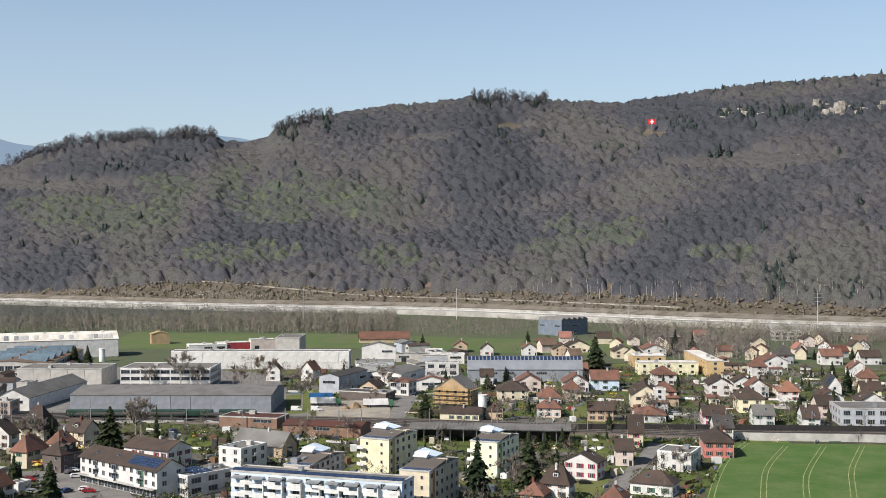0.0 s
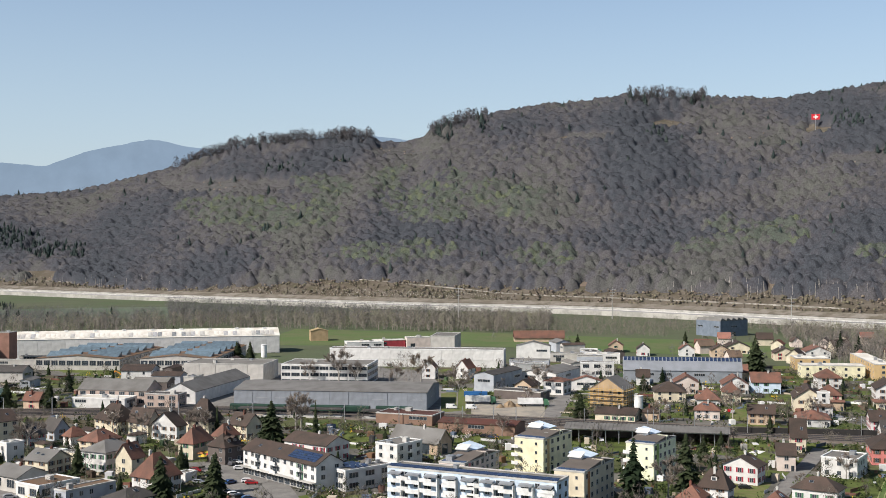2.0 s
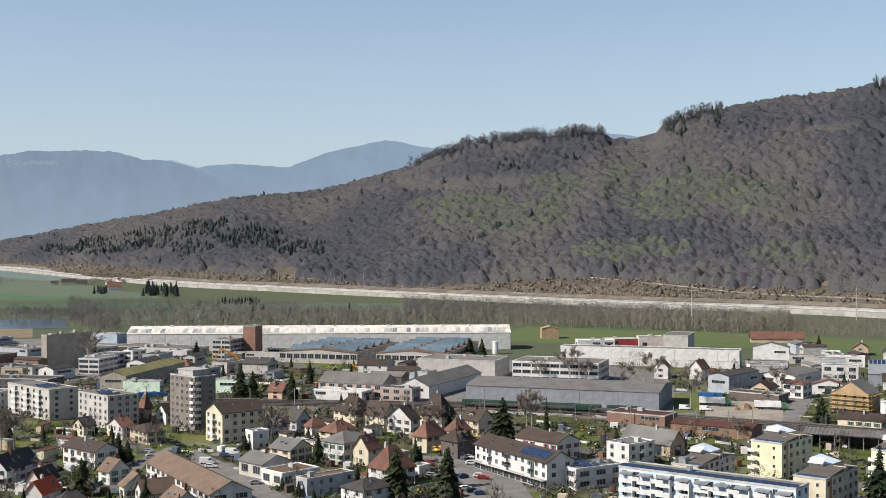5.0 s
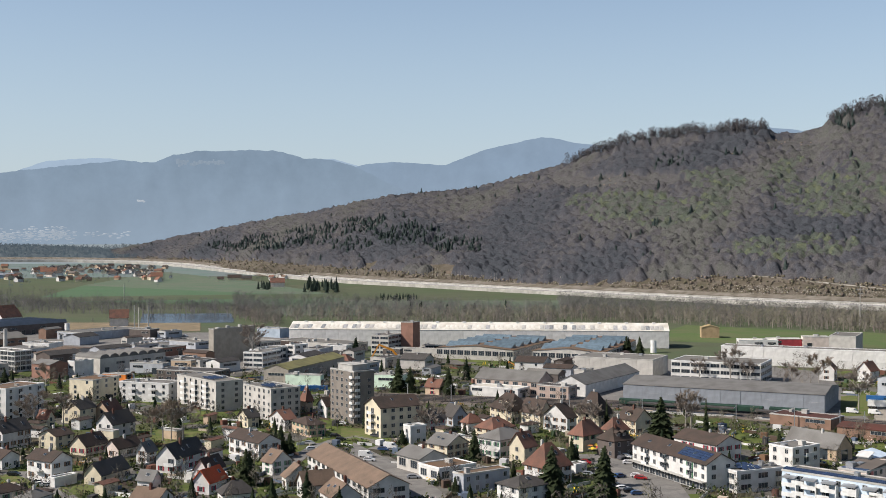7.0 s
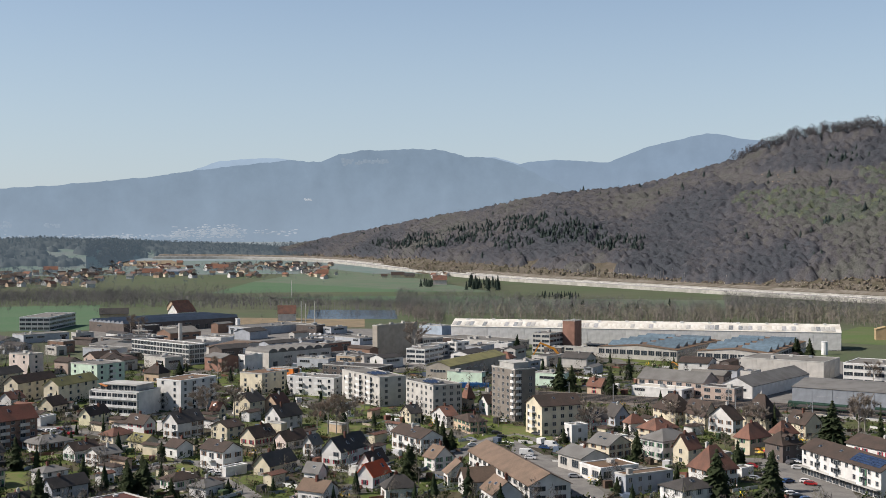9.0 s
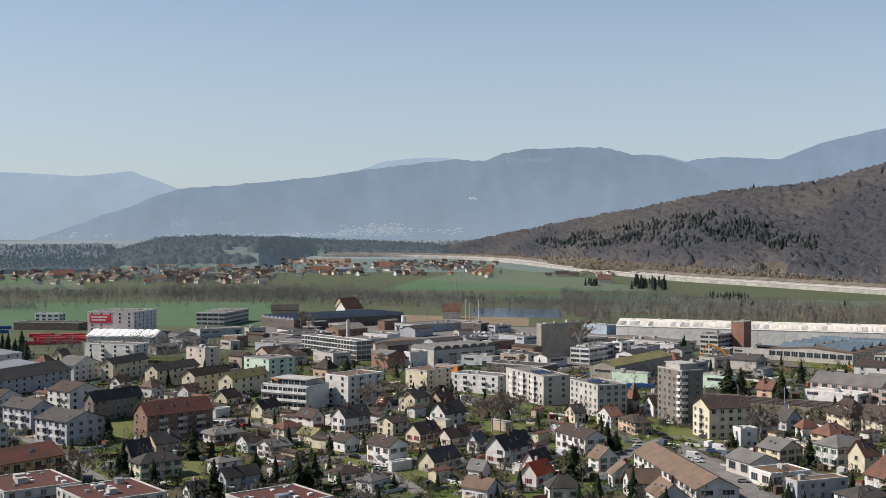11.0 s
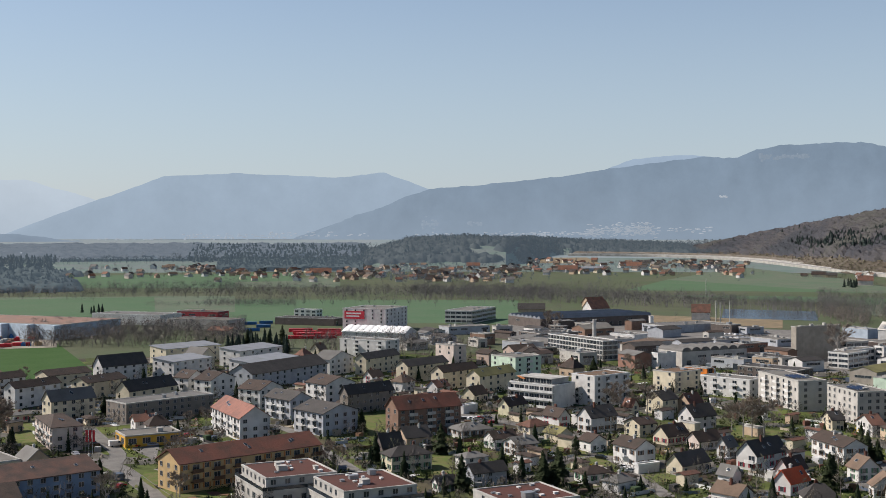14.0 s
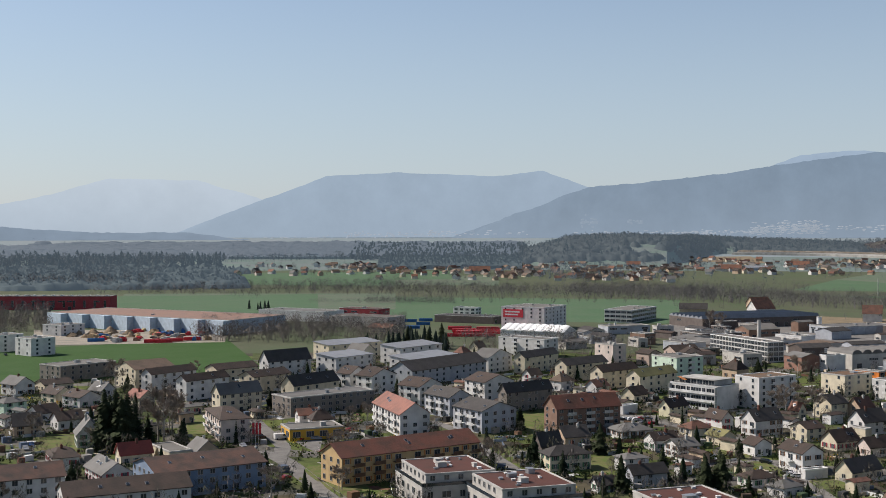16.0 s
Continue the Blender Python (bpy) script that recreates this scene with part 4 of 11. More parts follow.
def hill(bearing, f):
    """A place on the hill: f = 0 at its foot, 1 on its crest, more behind it."""
    ca, cd, ch = zip(*CREST)
    fa, fd = zip(*FOOT)
    d0, d1, h = np.interp(bearing, fa, fd), np.interp(bearing, ca, cd), np.interp(bearing, ca, ch)
    d = d0 + (d1 - d0) * f
    z0 = land(d0) + 2
    g = min(f, 1.0)
    z = z0 + (h - z0) * (0.78 * g + 0.34 * g * g - 0.12 * g ** 3) - max(f - 1, 0) * (h - z0) * 1.1
    x, y = -d * math.sin(radians(bearing)), d * math.cos(radians(bearing))
    k = math.sin(min(max(f, 0), 1) * math.pi) ** 0.7
    z += k * (h - z0) * 0.045 * (noise.noise((x * 0.004, y * 0.004, 0)) + 0.6 * noise.noise((x * 0.011, y * 0.011, 3)))
    return x, y, z


# patches of the wood by bearing and angle above the eye, with their half widths: first green, firs, young growth, clearings
GREEN_SPOTS = [(15, 1.3, 3.2, 1.0), (8, 2.0, 2.4, 1.5), (10, -0.4, 3.4, 0.7), (-7.6, 0.5, 2.8, 0.75), (-13.8, -0.5, 2.2, 0.5), (4.6, 2.0, 1.8, 0.9), (18.4, 1.7, 1.6, 0.8), (13, 2.6, 1.6, 0.7), (2.5, -0.6, 1.6, 0.6), (-4, -0.2, 1.2, 0.4)]
FIR_SPOTS = [(31.6, 0.2, 1.9, 0.5), (29.4, 0.65, 1.3, 0.4), (27.6, 0.2, 1.7, 0.65), (25.6, -0.2, 1.2, 0.45), (34.2, -0.15, 1.6, 0.4), (30.2, -0.2, 1.2, 0.35), (24.3, -0.35, 0.6, 0.3), (35.6, -0.3, 1.3, 0.25), (33.5, 0.1, 0.9, 0.25), (15.8, 0.45, 0.3, 0.25), (15, 3.6, 0.8, 0.25), (12.3, 3.95, 0.6, 0.15), (7.2, 5.25, 0.45, 0.4), (5.6, 5.6, 0.3, 0.5), (-7.8, 4.42, 1.5, 0.13), (-13, 4.2, 0.7, 0.15), (-15.6, -1.7, 0.7, 0.5), (-10.6, -1.5, 0.25, 0.5), (-18.6, -2.1, 0.7, 0.6), (-16.5, 5.95, 4.8, 0.4), (-11.2, 5.5, 1.3, 0.35), (-2.6, 5.2, 0.6, 0.3)]
YOUNG_SPOTS = [(17.4, 2.75, 3.4, 0.45), (9.4, 4.45, 1.9, 0.3), (1.2, 5.15, 2.2, 0.22), (-6.5, 5.2, 2.2, 0.4), (-14.5, 3.9, 4.5, 0.5)]
CLEAR_SPOTS = [(-3.0, 5.75, 1.4, 0.28), (1.6, 5.2, 1.2, 0.1), (12.3, 4.15, 1.0, 0.12), (25.8, -1.1, 1.3, 0.25), (29.0, -0.95, 0.7, 0.15), (-9.86, 5.3, 0.8, 0.35)]


EDGE = [(-23, -2.9), (-16, -2.6), (-5.6, -2.3), (-0.4, -2.25), (4.7, -2.1), (10, -1.65), (15, -1.8), (20, -2.1), (23, -1.85), (30, -1.3), (35, -0.95), (41.5, -0.7)]


def edge(a):
    """The angle below which scrub and dry grass take the place of the wood."""
    return np.interp(a, *zip(*EDGE)) - 0.12


def spot(spots, a, e):
    """How deep a place lies in the nearest of some patches: 1 in the middle, below 0 outside."""
    return max(1 - ((a - p) / u) ** 2 - ((e - q) / v) ** 2 for p, q, u, v in spots)


s = Shape()
NB, NF = 200, 46
B0, B1 = CREST[0][0], CREST[-1][0]
for i in range(NB + 1):
    for j in range(NF + 1):
        s.v.append(hill(B0 + (B1 - B0) * i / NB, -0.02 + 1.25 * j / NF))
for i in range(NB):
    for j in range(NF):
        k = i * (NF + 1) + j
        s.f.append((k, k + 1, k + NF + 2, k + NF + 1))
        s.m.append(1 if j < 2 or math.degrees(math.atan2(s.v[k][2] - EYE, math.hypot(*s.v[k][:2]))) < edge(B0 + (B1 - B0) * i / NB) or spot(CLEAR_SPOTS, B0 + (B1 - B0) * i / NB, math.degrees(math.atan2(s.v[k][2] - EYE, math.hypot(*s.v[k][:2]))) + 0.35) > 0 else 0)
hillside = solid("hillside", s, (LITTER, DRY_SLOPE), "steep hillside covered with brown leaf litter", "hill", "structure")
for p in hillside.data.polygons:
    p.use_smooth = True


# ---- woods ----
def wood_material(name, colours, rough=0.9, air=None, vary=0.2, grain=0.0, relief=0.45):
    """Twigs or needles whose tone changes from tree to tree and from spray to spray; air is a glow that stands in for
    haze.
    """
    m = bpy.data.materials.new(name)
    m.use_nodes = True
    n, l = m.node_tree.nodes, m.node_tree.links
    p = n["Principled BSDF"]
    p.inputs["Roughness"].default_value, p.inputs["Specular IOR Level"].default_value = rough, 0.1
    at = n.new("ShaderNodeAttribute")
    at.attribute_name = "tint"
    ramp = n.new("ShaderNodeValToRGB")
    e = ramp.color_ramp.elements
    e[0].color, e[1].color = (*colours[0], 1), (*colours[-1], 1)
    for i, c in enumerate(colours[1:-1]):
        e.new((i + 1) / (len(colours) - 1)).color = (*c, 1)
    l.new(at.outputs["Fac"], ramp.inputs[0])
    geo, v, hs = n.new("ShaderNodeNewGeometry"), n.new("ShaderNodeMath"), n.new("ShaderNodeHueSaturation")
    v.operation = "MULTIPLY_ADD"
    v.inputs[1].default_value, v.inputs[2].default_value = vary * 2, 1 - vary
    l.new(geo.outputs["Random Per Island"], v.inputs[0])
    if grain:
        # twigs and gaps inside a crown
        tw, tr, tm = n.new("ShaderNodeTexNoise"), n.new("ShaderNodeMapRange"), n.new("ShaderNodeMath")
        tw.inputs["Scale"].default_value, tw.inputs["Detail"].default_value, tw.inputs["Roughness"].default_value = 0.55, 5, 0.75
        tr.inputs[1].default_value, tr.inputs[2].default_value, tr.inputs[3].default_value, tr.inputs[4].default_value = 0.36, 0.64, 1 - grain, 1 + grain
        tm.operation = "MULTIPLY"
        l.new(geo.outputs["Position"], tw.inputs["Vector"]), l.new(tw.outputs[0], tr.inputs[0])
        l.new(tr.outputs[0], tm.inputs[0]), l.new(v.outputs[0], tm.inputs[1])
        v = tm
    l.new(v.outputs[0], hs.inputs["Value"]), l.new(ramp.outputs[0], hs.inputs["Color"]), l.new(hs.outputs[0], p.inputs["Base Color"])
    # fine sprays stand for many twigs: they shade as the round crown that they fill
    rd, sc, ad, no = n.new("ShaderNodeAttribute"), n.new("ShaderNodeVectorMath"), n.new("ShaderNodeVectorMath"), n.new("ShaderNodeVectorMath")
    rd.attribute_name = "crown_side"
    sc.operation, ad.operation, no.operation = "SCALE", "ADD", "NORMALIZE"
    sc.inputs["Scale"].default_value = relief
    l.new(geo.outputs["Normal"], sc.inputs[0]), l.new(sc.outputs[0], ad.inputs[0]), l.new(rd.outputs["Vector"], ad.inputs[1]), l.new(ad.outputs[0], no.inputs[0]), l.new(no.outputs[0], p.inputs["Normal"])
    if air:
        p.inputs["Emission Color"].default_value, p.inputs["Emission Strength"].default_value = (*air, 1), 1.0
    return m


# blue-grey cast in these twig colours stands in for haze on the hill
HAZED_TONES = [(0.040, 0.044, 0.051), (0.049, 0.050, 0.057), (0.064, 0.061, 0.063), (0.067, 0.068, 0.062), (0.054, 0.064, 0.052), (0.079, 0.089, 0.053)]
BARE = wood_material("hazed_hill_twigs", HAZED_TONES, 0.9, None, 0.22, 0.42, 0.3)
BUSH_TWIG = wood_material("bush_twigs", [(0.115, 0.096, 0.082), (0.14, 0.114, 0.094), (0.13, 0.118, 0.08), (0.105, 0.112, 0.07)], 0.9, None, 0.3, 0.3, 0.3)
RIDGE_TWIG = wood_material("ridge_twigs", [(0.065, 0.062, 0.068), (0.09, 0.082, 0.082)], 0.9, None, 0.2)
VALLEY_TWIG = wood_material("valley_twigs", [(0.095, 0.084, 0.076), (0.118, 0.104, 0.091), (0.135, 0.121, 0.096), (0.128, 0.126, 0.086), (0.145, 0.152, 0.084)])
NEAR_BELT = wood_material("riverside_twigs", [(0.145, 0.134, 0.125), (0.172, 0.154, 0.14), (0.2, 0.175, 0.15), (0.195, 0.192, 0.135), (0.225, 0.235, 0.13)], 0.9, None, 0.28, 0, 0.35)
# twigs of the farther belts, with some blue haze mixed into their colours
HAZED_BELT_TWIG = wood_material("hazed_belt_twigs", [(0.112, 0.11, 0.118), (0.132, 0.127, 0.13), (0.15, 0.142, 0.138), (0.142, 0.146, 0.128), (0.158, 0.17, 0.12)], 0.9, None, 0.24, 0, 0.35)
NEEDLE = wood_material("conifer_needles", [(0.016, 0.026, 0.013), (0.023, 0.034, 0.016), (0.034, 0.044, 0.021)])
BARK = material("bark", (0.33, 0.30, 0.265), 0.95, 0, 0.3, 0.5, 0.2, 3)


def mesh_from(name, verts, quads, tris, tints, mat, side=None):
    me = bpy.data.meshes.new(name)
    nq, nt = len(quads), len(tris)
    me.vertices.add(len(verts))
    me.vertices.foreach_set("co", verts.astype(np.float32).ravel())
    me.loops.add(nq * 4 + nt * 3)
    me.loops.foreach_set("vertex_index", np.concatenate([quads.ravel(), tris.ravel()]).astype(np.int32))
    me.polygons.add(nq + nt)
    me.polygons.foreach_set("loop_start", np.concatenate([np.arange(nq) * 4, nq * 4 + np.arange(nt) * 3]).astype(np.int32))
    me.update(calc_edges=True)
    a = me.attributes.new("tint", "FLOAT", "POINT")
    a.data.foreach_set("value", tints.astype(np.float32))
    if side is not None:
        a = me.attributes.new("crown_side", "FLOAT_VECTOR", "POINT")
        a.data.foreach_set("vector", side.astype(np.float32).ravel())
    me.materials.append(mat)
    me.validate()
    return me


# far trees glow faintly in the blue of the air, as painted haze
HAZED_BARE = wood_material("hazed_far_twigs", [(0.028, 0.034, 0.035), (0.033, 0.038, 0.038), (0.037, 0.042, 0.038), (0.035, 0.044, 0.036)], 0.9, (0.047, 0.063, 0.076), 0.06, 0.12, 0.12)
HAZED_HORIZON_WOOD = wood_material("hazed_horizon_woods", [(0.04, 0.045, 0.05), (0.05, 0.054, 0.055)], 0.9, (0.078, 0.104, 0.13), 0.06, 0.12, 0.1)
HAZED_NEEDLE = wood_material("hazed_far_needles", [(0.030, 0.042, 0.042), (0.036, 0.048, 0.046)], 0.9, (0.044, 0.06, 0.074), 0.08, 0, 0.2)


def bare_wood(name, places, label, sprays=15, seed=1, stuff=True, spray=0.17, slim=0.26, mat=None, thin=0.5, high=0.66, deep=0.36):
    """Leafless trees as one mesh: rows of x, y, z, height, tint; each a stem and many twig sprays."""
    rs = np.random.RandomState(seed)
    P = np.array(places, float)
    n = len(P)
    hgt = P[:, 3]
    # sprays in an egg-shaped crown
    d = rs.normal(size=(n, sprays, 3))
    d /= np.linalg.norm(d, axis=2, keepdims=True)
    rad = rs.uniform(0.45, 1.0, (n, sprays, 1)) ** 0.6
    c = d * rad * np.stack([hgt * slim, hgt * slim, hgt * deep], 1)[:, None, :]
    c[:, :, 2] += hgt[:, None] * high
    c += P[:, None, :3]
    a = rs.normal(size=(n, sprays, 3))
    a[:, :, 2] = np.abs(a[:, :, 2]) + 0.5
    a /= np.linalg.norm(a, axis=2, keepdims=True)
    b = np.cross(a, rs.normal(size=(n, sprays, 3)))
    b /= np.linalg.norm(b, axis=2, keepdims=True) + 1e-6
    sz = (hgt[:, None] * spray * rs.uniform(0.6, 1.3, (n, sprays)))[:, :, None]
    q = np.stack([c - a * sz, c + a * sz * 0.5 + b * sz * thin, c + a * sz - b * sz * thin], 2).reshape(-1, 3)
    tint = np.repeat(P[:, 4], sprays * 3)
    # stems: a slim blade pair
    w = hgt * 0.016
    z0, z1 = P[:, 2] - 0.5, P[:, 2] + hgt * 0.8
    x, y = P[:, 0], P[:, 1]
    st = np.stack([np.stack([x - w, y, z0], 1), np.stack([x + w, y - w, z0], 1), np.stack([x + w, y + w, z0], 1), np.stack([x, y, z1], 1)], 1)
    k = len(q)
    base = k + np.arange(n)[:, None] * 4
    tris = np.concatenate([np.arange(k).reshape(-1, 3), base + np.array([0, 1, 3]), base + np.array([1, 2, 3]), base + np.array([2, 0, 3])])
    v = np.concatenate([q, st.reshape(-1, 3)])
    tint = np.concatenate([tint, np.repeat(P[:, 4] * 0 + 0.35, 4)])
    side = np.concatenate([np.repeat((d * 0.6 + np.array([0, -0.15, 0.45])).reshape(-1, 3), 3, 0), np.zeros((n * 4, 3))])
    ob = new(name, mesh_from(name, v, np.zeros((0, 4), int), tris, tint, mat or BARE, side))
    return tagged(ob, label, "wood", "", "stuff") if stuff else ob


def crown_wood(name, places, label, sprays=14, seed=1, mat=None, core=0.82, wide=0.29, spray=0.08, thin=0.5, category="wood"):
    """Leafless trees as one mesh: rows of x, y, z, height, tint; each a lumpy twig crown with loose sprays round it and a stem."""
    rs = np.random.RandomState(seed)
    P = np.array(places, float)
    n, k = len(P), 5
    h = P[:, 3]
    ang = 2 * math.pi * np.arange(k) / k + rs.uniform(0, 6.28, (n, 1))
    V, S = [], []
    verts, sides, tints, tris = [], [], [], []
    for z, r in () if not core else ((0.36, 0.62), (0.60, 1.0), (0.80, 0.78)):
        rr = h[:, None] * wide * core * r * rs.uniform(0.72, 1.25, (n, k))
        zz = P[:, 2:3] + h[:, None] * (z + rs.uniform(-0.06, 0.06, (n, k)))
        ang = ang + rs.uniform(0.2, 0.6, (n, 1))
        V.append(np.stack([P[:, 0:1] + rr * np.cos(ang), P[:, 1:2] + rr * np.sin(ang), zz], 2))
        S.append(np.stack([np.cos(ang) * 0.85, np.sin(ang) * 0.85, np.full((n, k), (z - 0.58) * 2.2 + 0.35)], 2))
    if core:
        top = P[:, :3].copy()
        top[:, 2] += h * rs.uniform(0.88, 0.97, n)
        V.append(top[:, None, :]), S.append(np.tile(np.array([0, 0, 1.2]), (n, 1, 1)))
        V, S = np.concatenate(V, 1), np.concatenate(S, 1)
        F = []
        for i in range(k):
            j = (i + 1) % k
            for a in (0, k):
                F += [(a + i, a + j, a + k + j), (a + i, a + k + j, a + k + i)]
            F.append((2 * k + i, 2 * k + j, 3 * k))
        tris = [(np.arange(n)[:, None, None] * (3 * k + 1) + np.array(F)[None]).reshape(-1, 3)]
        verts, sides, tints = [V.reshape(-1, 3)], [S.reshape(-1, 3)], [np.repeat(P[:, 4], 3 * k + 1)]
    # loose sprays that fray the outline
    d = rs.normal(size=(n, sprays, 3))
    d[:, :, 2] = np.abs(d[:, :, 2]) * 0.9 - 0.25
    d /= np.linalg.norm(d, axis=2, keepdims=True)
    c = d * rs.uniform(0.8, 1.08, (n, sprays, 1)) * np.stack([h * wide, h * wide, h * 0.36], 1)[:, None, :]
    c[:, :, 2] += h[:, None] * 0.6
    c += P[:, None, :3]
    a = d + 0.5 * rs.normal(size=(n, sprays, 3))
    a[:, :, 2] += 0.4
    a /= np.linalg.norm(a, axis=2, keepdims=True)
    b = np.cross(a, rs.normal(size=(n, sprays, 3)))
    b /= np.linalg.norm(b, axis=2, keepdims=True) + 1e-6
    sz = (h[:, None] * spray * rs.uniform(0.6, 1.3, (n, sprays)))[:, :, None]
    q = np.stack([c - a * sz, c + a * sz * 0.5 + b * sz * thin, c + a * sz - b * sz * thin], 2).reshape(-1, 3)
    k0 = len(verts[0]) if core else 0
    tris.append(k0 + np.arange(len(q)).reshape(-1, 3))
    verts.append(q), tints.append(np.repeat(P[:, 4], sprays * 3)), sides.append(np.repeat((d * 0.85 + np.array([0, 0, 0.35])).reshape(-1, 3), 3, 0))
    # stems
    w = h * 0.013
    x, y, z0, z1 = P[:, 0], P[:, 1], P[:, 2] - 0.5, P[:, 2] + h * 0.5
    st = np.stack([np.stack([x - w, y, z0], 1), np.stack([x + w, y - w, z0], 1), np.stack([x + w, y + w, z0], 1), np.stack([x, y, z1], 1)], 1)
    base = k0 + len(q) + np.arange(n)[:, None] * 4
    tris += [base + np.array([0, 1, 3]), base + np.array([1, 2, 3]), base + np.array([2, 0, 3])]
    verts.append(st.reshape(-1, 3)), tints.append(np.full(n * 4, 0.45)), sides.append(np.zeros((n * 4, 3)))
    ob = new(name, mesh_from(name, np.concatenate(verts), np.zeros((0, 4), int), np.concatenate(tris), np.concatenate(tints), mat or BARE, np.concatenate(sides)))
    return tagged(ob, label, category, "", "stuff")


def canopy(name, places, at, nu, nv, label, mat, reach=9.0, low=0.62, dome=0.3, wide=0.34, seed=1):
    """The closed top of a wood as one lumpy sheet: a dome for each tree, at(u, v) being the ground under it."""
    r = random.Random(seed)
    kd = kdtree.KDTree(len(places))
    for i, p in enumerate(places):
        kd.insert((p[0], p[1], 0), i)
    kd.balance()
    v, t, under = [], [], []
    for i in range(nu + 1):
        for j in range(nv + 1):
            x, y, z = at(i / nu, j / nv)
            co, k, dist = kd.find((x, y, 0))
            if dist > reach:
                v.append((x, y, z - 0.8)), t.append(0.4), under.append(False)
                continue
            h = places[k][3]
            q = min(dist / (wide * h), 1)
            v.append((x, y, z + h * (low + dome * math.sqrt(1 - q * q) + r.uniform(-0.035, 0.035)))), t.append(places[k][4]), under.append(True)
    n = nv + 1
    q = [(i * n + j, i * n + j + 1, (i + 1) * n + j + 1, (i + 1) * n + j) for i in range(nu) for j in range(nv)]
    q = [f for f in q if any(under[k] for k in f)]
    me = mesh_from(name, np.array(v), np.array(q), np.zeros((0, 3), int), np.array(t), mat)
    me.polygons.foreach_set("use_smooth", np.ones(len(me.polygons), bool))
    return tagged(new(name, me), label, "wood", "", "stuff")


def fir_wood(name, places, label, seed=2, layers=5, stuff=True, mat=None, wide=1.0):
    """Conifers as one mesh: tiers of drooping needle blades round a stem."""
    rs = np.random.RandomState(seed)
    P = np.array(places, float)
    n, blades = len(P), 7
    vs, tn = [], []
    for i in range(layers):
        f = i / layers
        r = P[:, 3] * (0.20 * (1 - f) ** 0.8 + 0.02) * wide
        zb = P[:, 2] + P[:, 3] * (0.10 + 0.80 * f)
        for k in range(blades):
            a = 2 * math.pi * (k + 0.5 * (i % 2)) / blades + rs.uniform(-0.3, 0.3, n)
            rr = r * rs.uniform(0.7, 1.2, n)
            w = 2 * math.pi / blades * 0.62
            tip = np.stack([P[:, 0], P[:, 1], zb + P[:, 3] * 0.25], 1)
            p1 = np.stack([P[:, 0] + rr * np.cos(a - w), P[:, 1] + rr * np.sin(a - w), zb], 1)
            p2 = np.stack([P[:, 0] + rr * np.cos(a + w), P[:, 1] + rr * np.sin(a + w), zb - P[:, 3] * 0.03], 1)
            vs.append(np.stack([p1, p2, tip], 1))
            tn.append(np.repeat(P[:, 4], 3))
    v = np.concatenate([x.reshape(-1, 3) for x in vs])
    tris = np.arange(len(v)).reshape(-1, 3)
    ob = new(name, mesh_from(name, v, np.zeros((0, 4), int), tris, np.concatenate(tn), mat or NEEDLE))
    return tagged(ob, label, "wood", "", "stuff") if stuff else ob


rs = np.random.RandomState(7)
bare, firs, ridge = [], [], []
for i in range(27500):
    f = rs.uniform(0, 1) ** 0.8 * 1.06
    a = rs.uniform(B0, B1 - 0.3)
    x, y, z = hill(a, f)
    d = math.hypot(x, y)
    e = math.degrees(math.atan2(z - EYE, d)) + 0.35
    n1, n2, n3 = noise.noise((x * 0.006, y * 0.006, 5)), noise.noise((x * 0.016, y * 0.016, 4)), noise.noise((x * 0.004, y * 0.004, 11))
    if e - 0.35 < edge(a) + 0.14 * n2 or f < 0.03:
        if rs.rand() < 0.85:
            bare.append((x, y, z, rs.uniform(1.5, 4.9), rs.uniform(0.25, 0.75)))
        continue
    wob = 0.5 * n2 + 0.3 * n1
    if spot(CLEAR_SPOTS, a, e) + wob > 0.1:
        if rs.rand() < 0.25:
            bare.append((x, y, z, rs.uniform(1, 2.5), rs.uniform(0.4, 0.6)))
        continue
    if d < 1700 and rs.rand() < 0.08:
        continue
    tall = f > 0.94 and (10.7 < a < 20 or 5.2 < a < 8.0 or -5 < a < -1.4)
    if f > 0.985 and 7.9 < a < 10.6:
        continue
    h = rs.uniform(11, 17) * (1.25 if tall else 0.8 if f > 0.9 else 1) * (1 + 0.25 * n2)
    fir = 0.010
    if f > 0.93 and (-6 < a < 8 or a < -10):
        fir = 0.09
    inside = spot(FIR_SPOTS, a, e) + wob
    if inside > 0.15:
        fir = 0.5
    if rs.rand() < fir:
        firs.append((x, y, z, h * rs.uniform(0.95, 1.3), rs.rand()))
    elif tall and f > 0.955:
        ridge.append((x, y, z, h * 1.3, rs.rand()))
    elif spot(YOUNG_SPOTS, a, e) + wob > 0.1:
        bare.append((x, y, z, h * rs.uniform(0.4, 0.65), rs.uniform(0.38, 0.55)))
    else:
        g = spot(GREEN_SPOTS, a, e) + 1.1 * n2 + 0.5 * n3
        if g > 0.25 and rs.rand() < 0.72:
            t = rs.uniform(0.66, 0.84) if rs.rand() < 0.75 else rs.uniform(0.86, 1.0)
        else:
            t = min(max(0.26 + 0.75 * n1 + 0.3 * n3 + rs.uniform(-0.2, 0.2), 0), 0.6)
        bare.append((x, y, z, h, t))
for i in range(3600):
    a, f = rs.uniform(B0, 36), rs.uniform(-0.01, 0.12)
    x, y, z = hill(a, f)
    if math.degrees(math.atan2(z - EYE, math.hypot(x, y))) < edge(a) + 0.05:
        bare.append((x, y, z, rs.uniform(1.0, 3.6), rs.uniform(0.2, 0.8)))
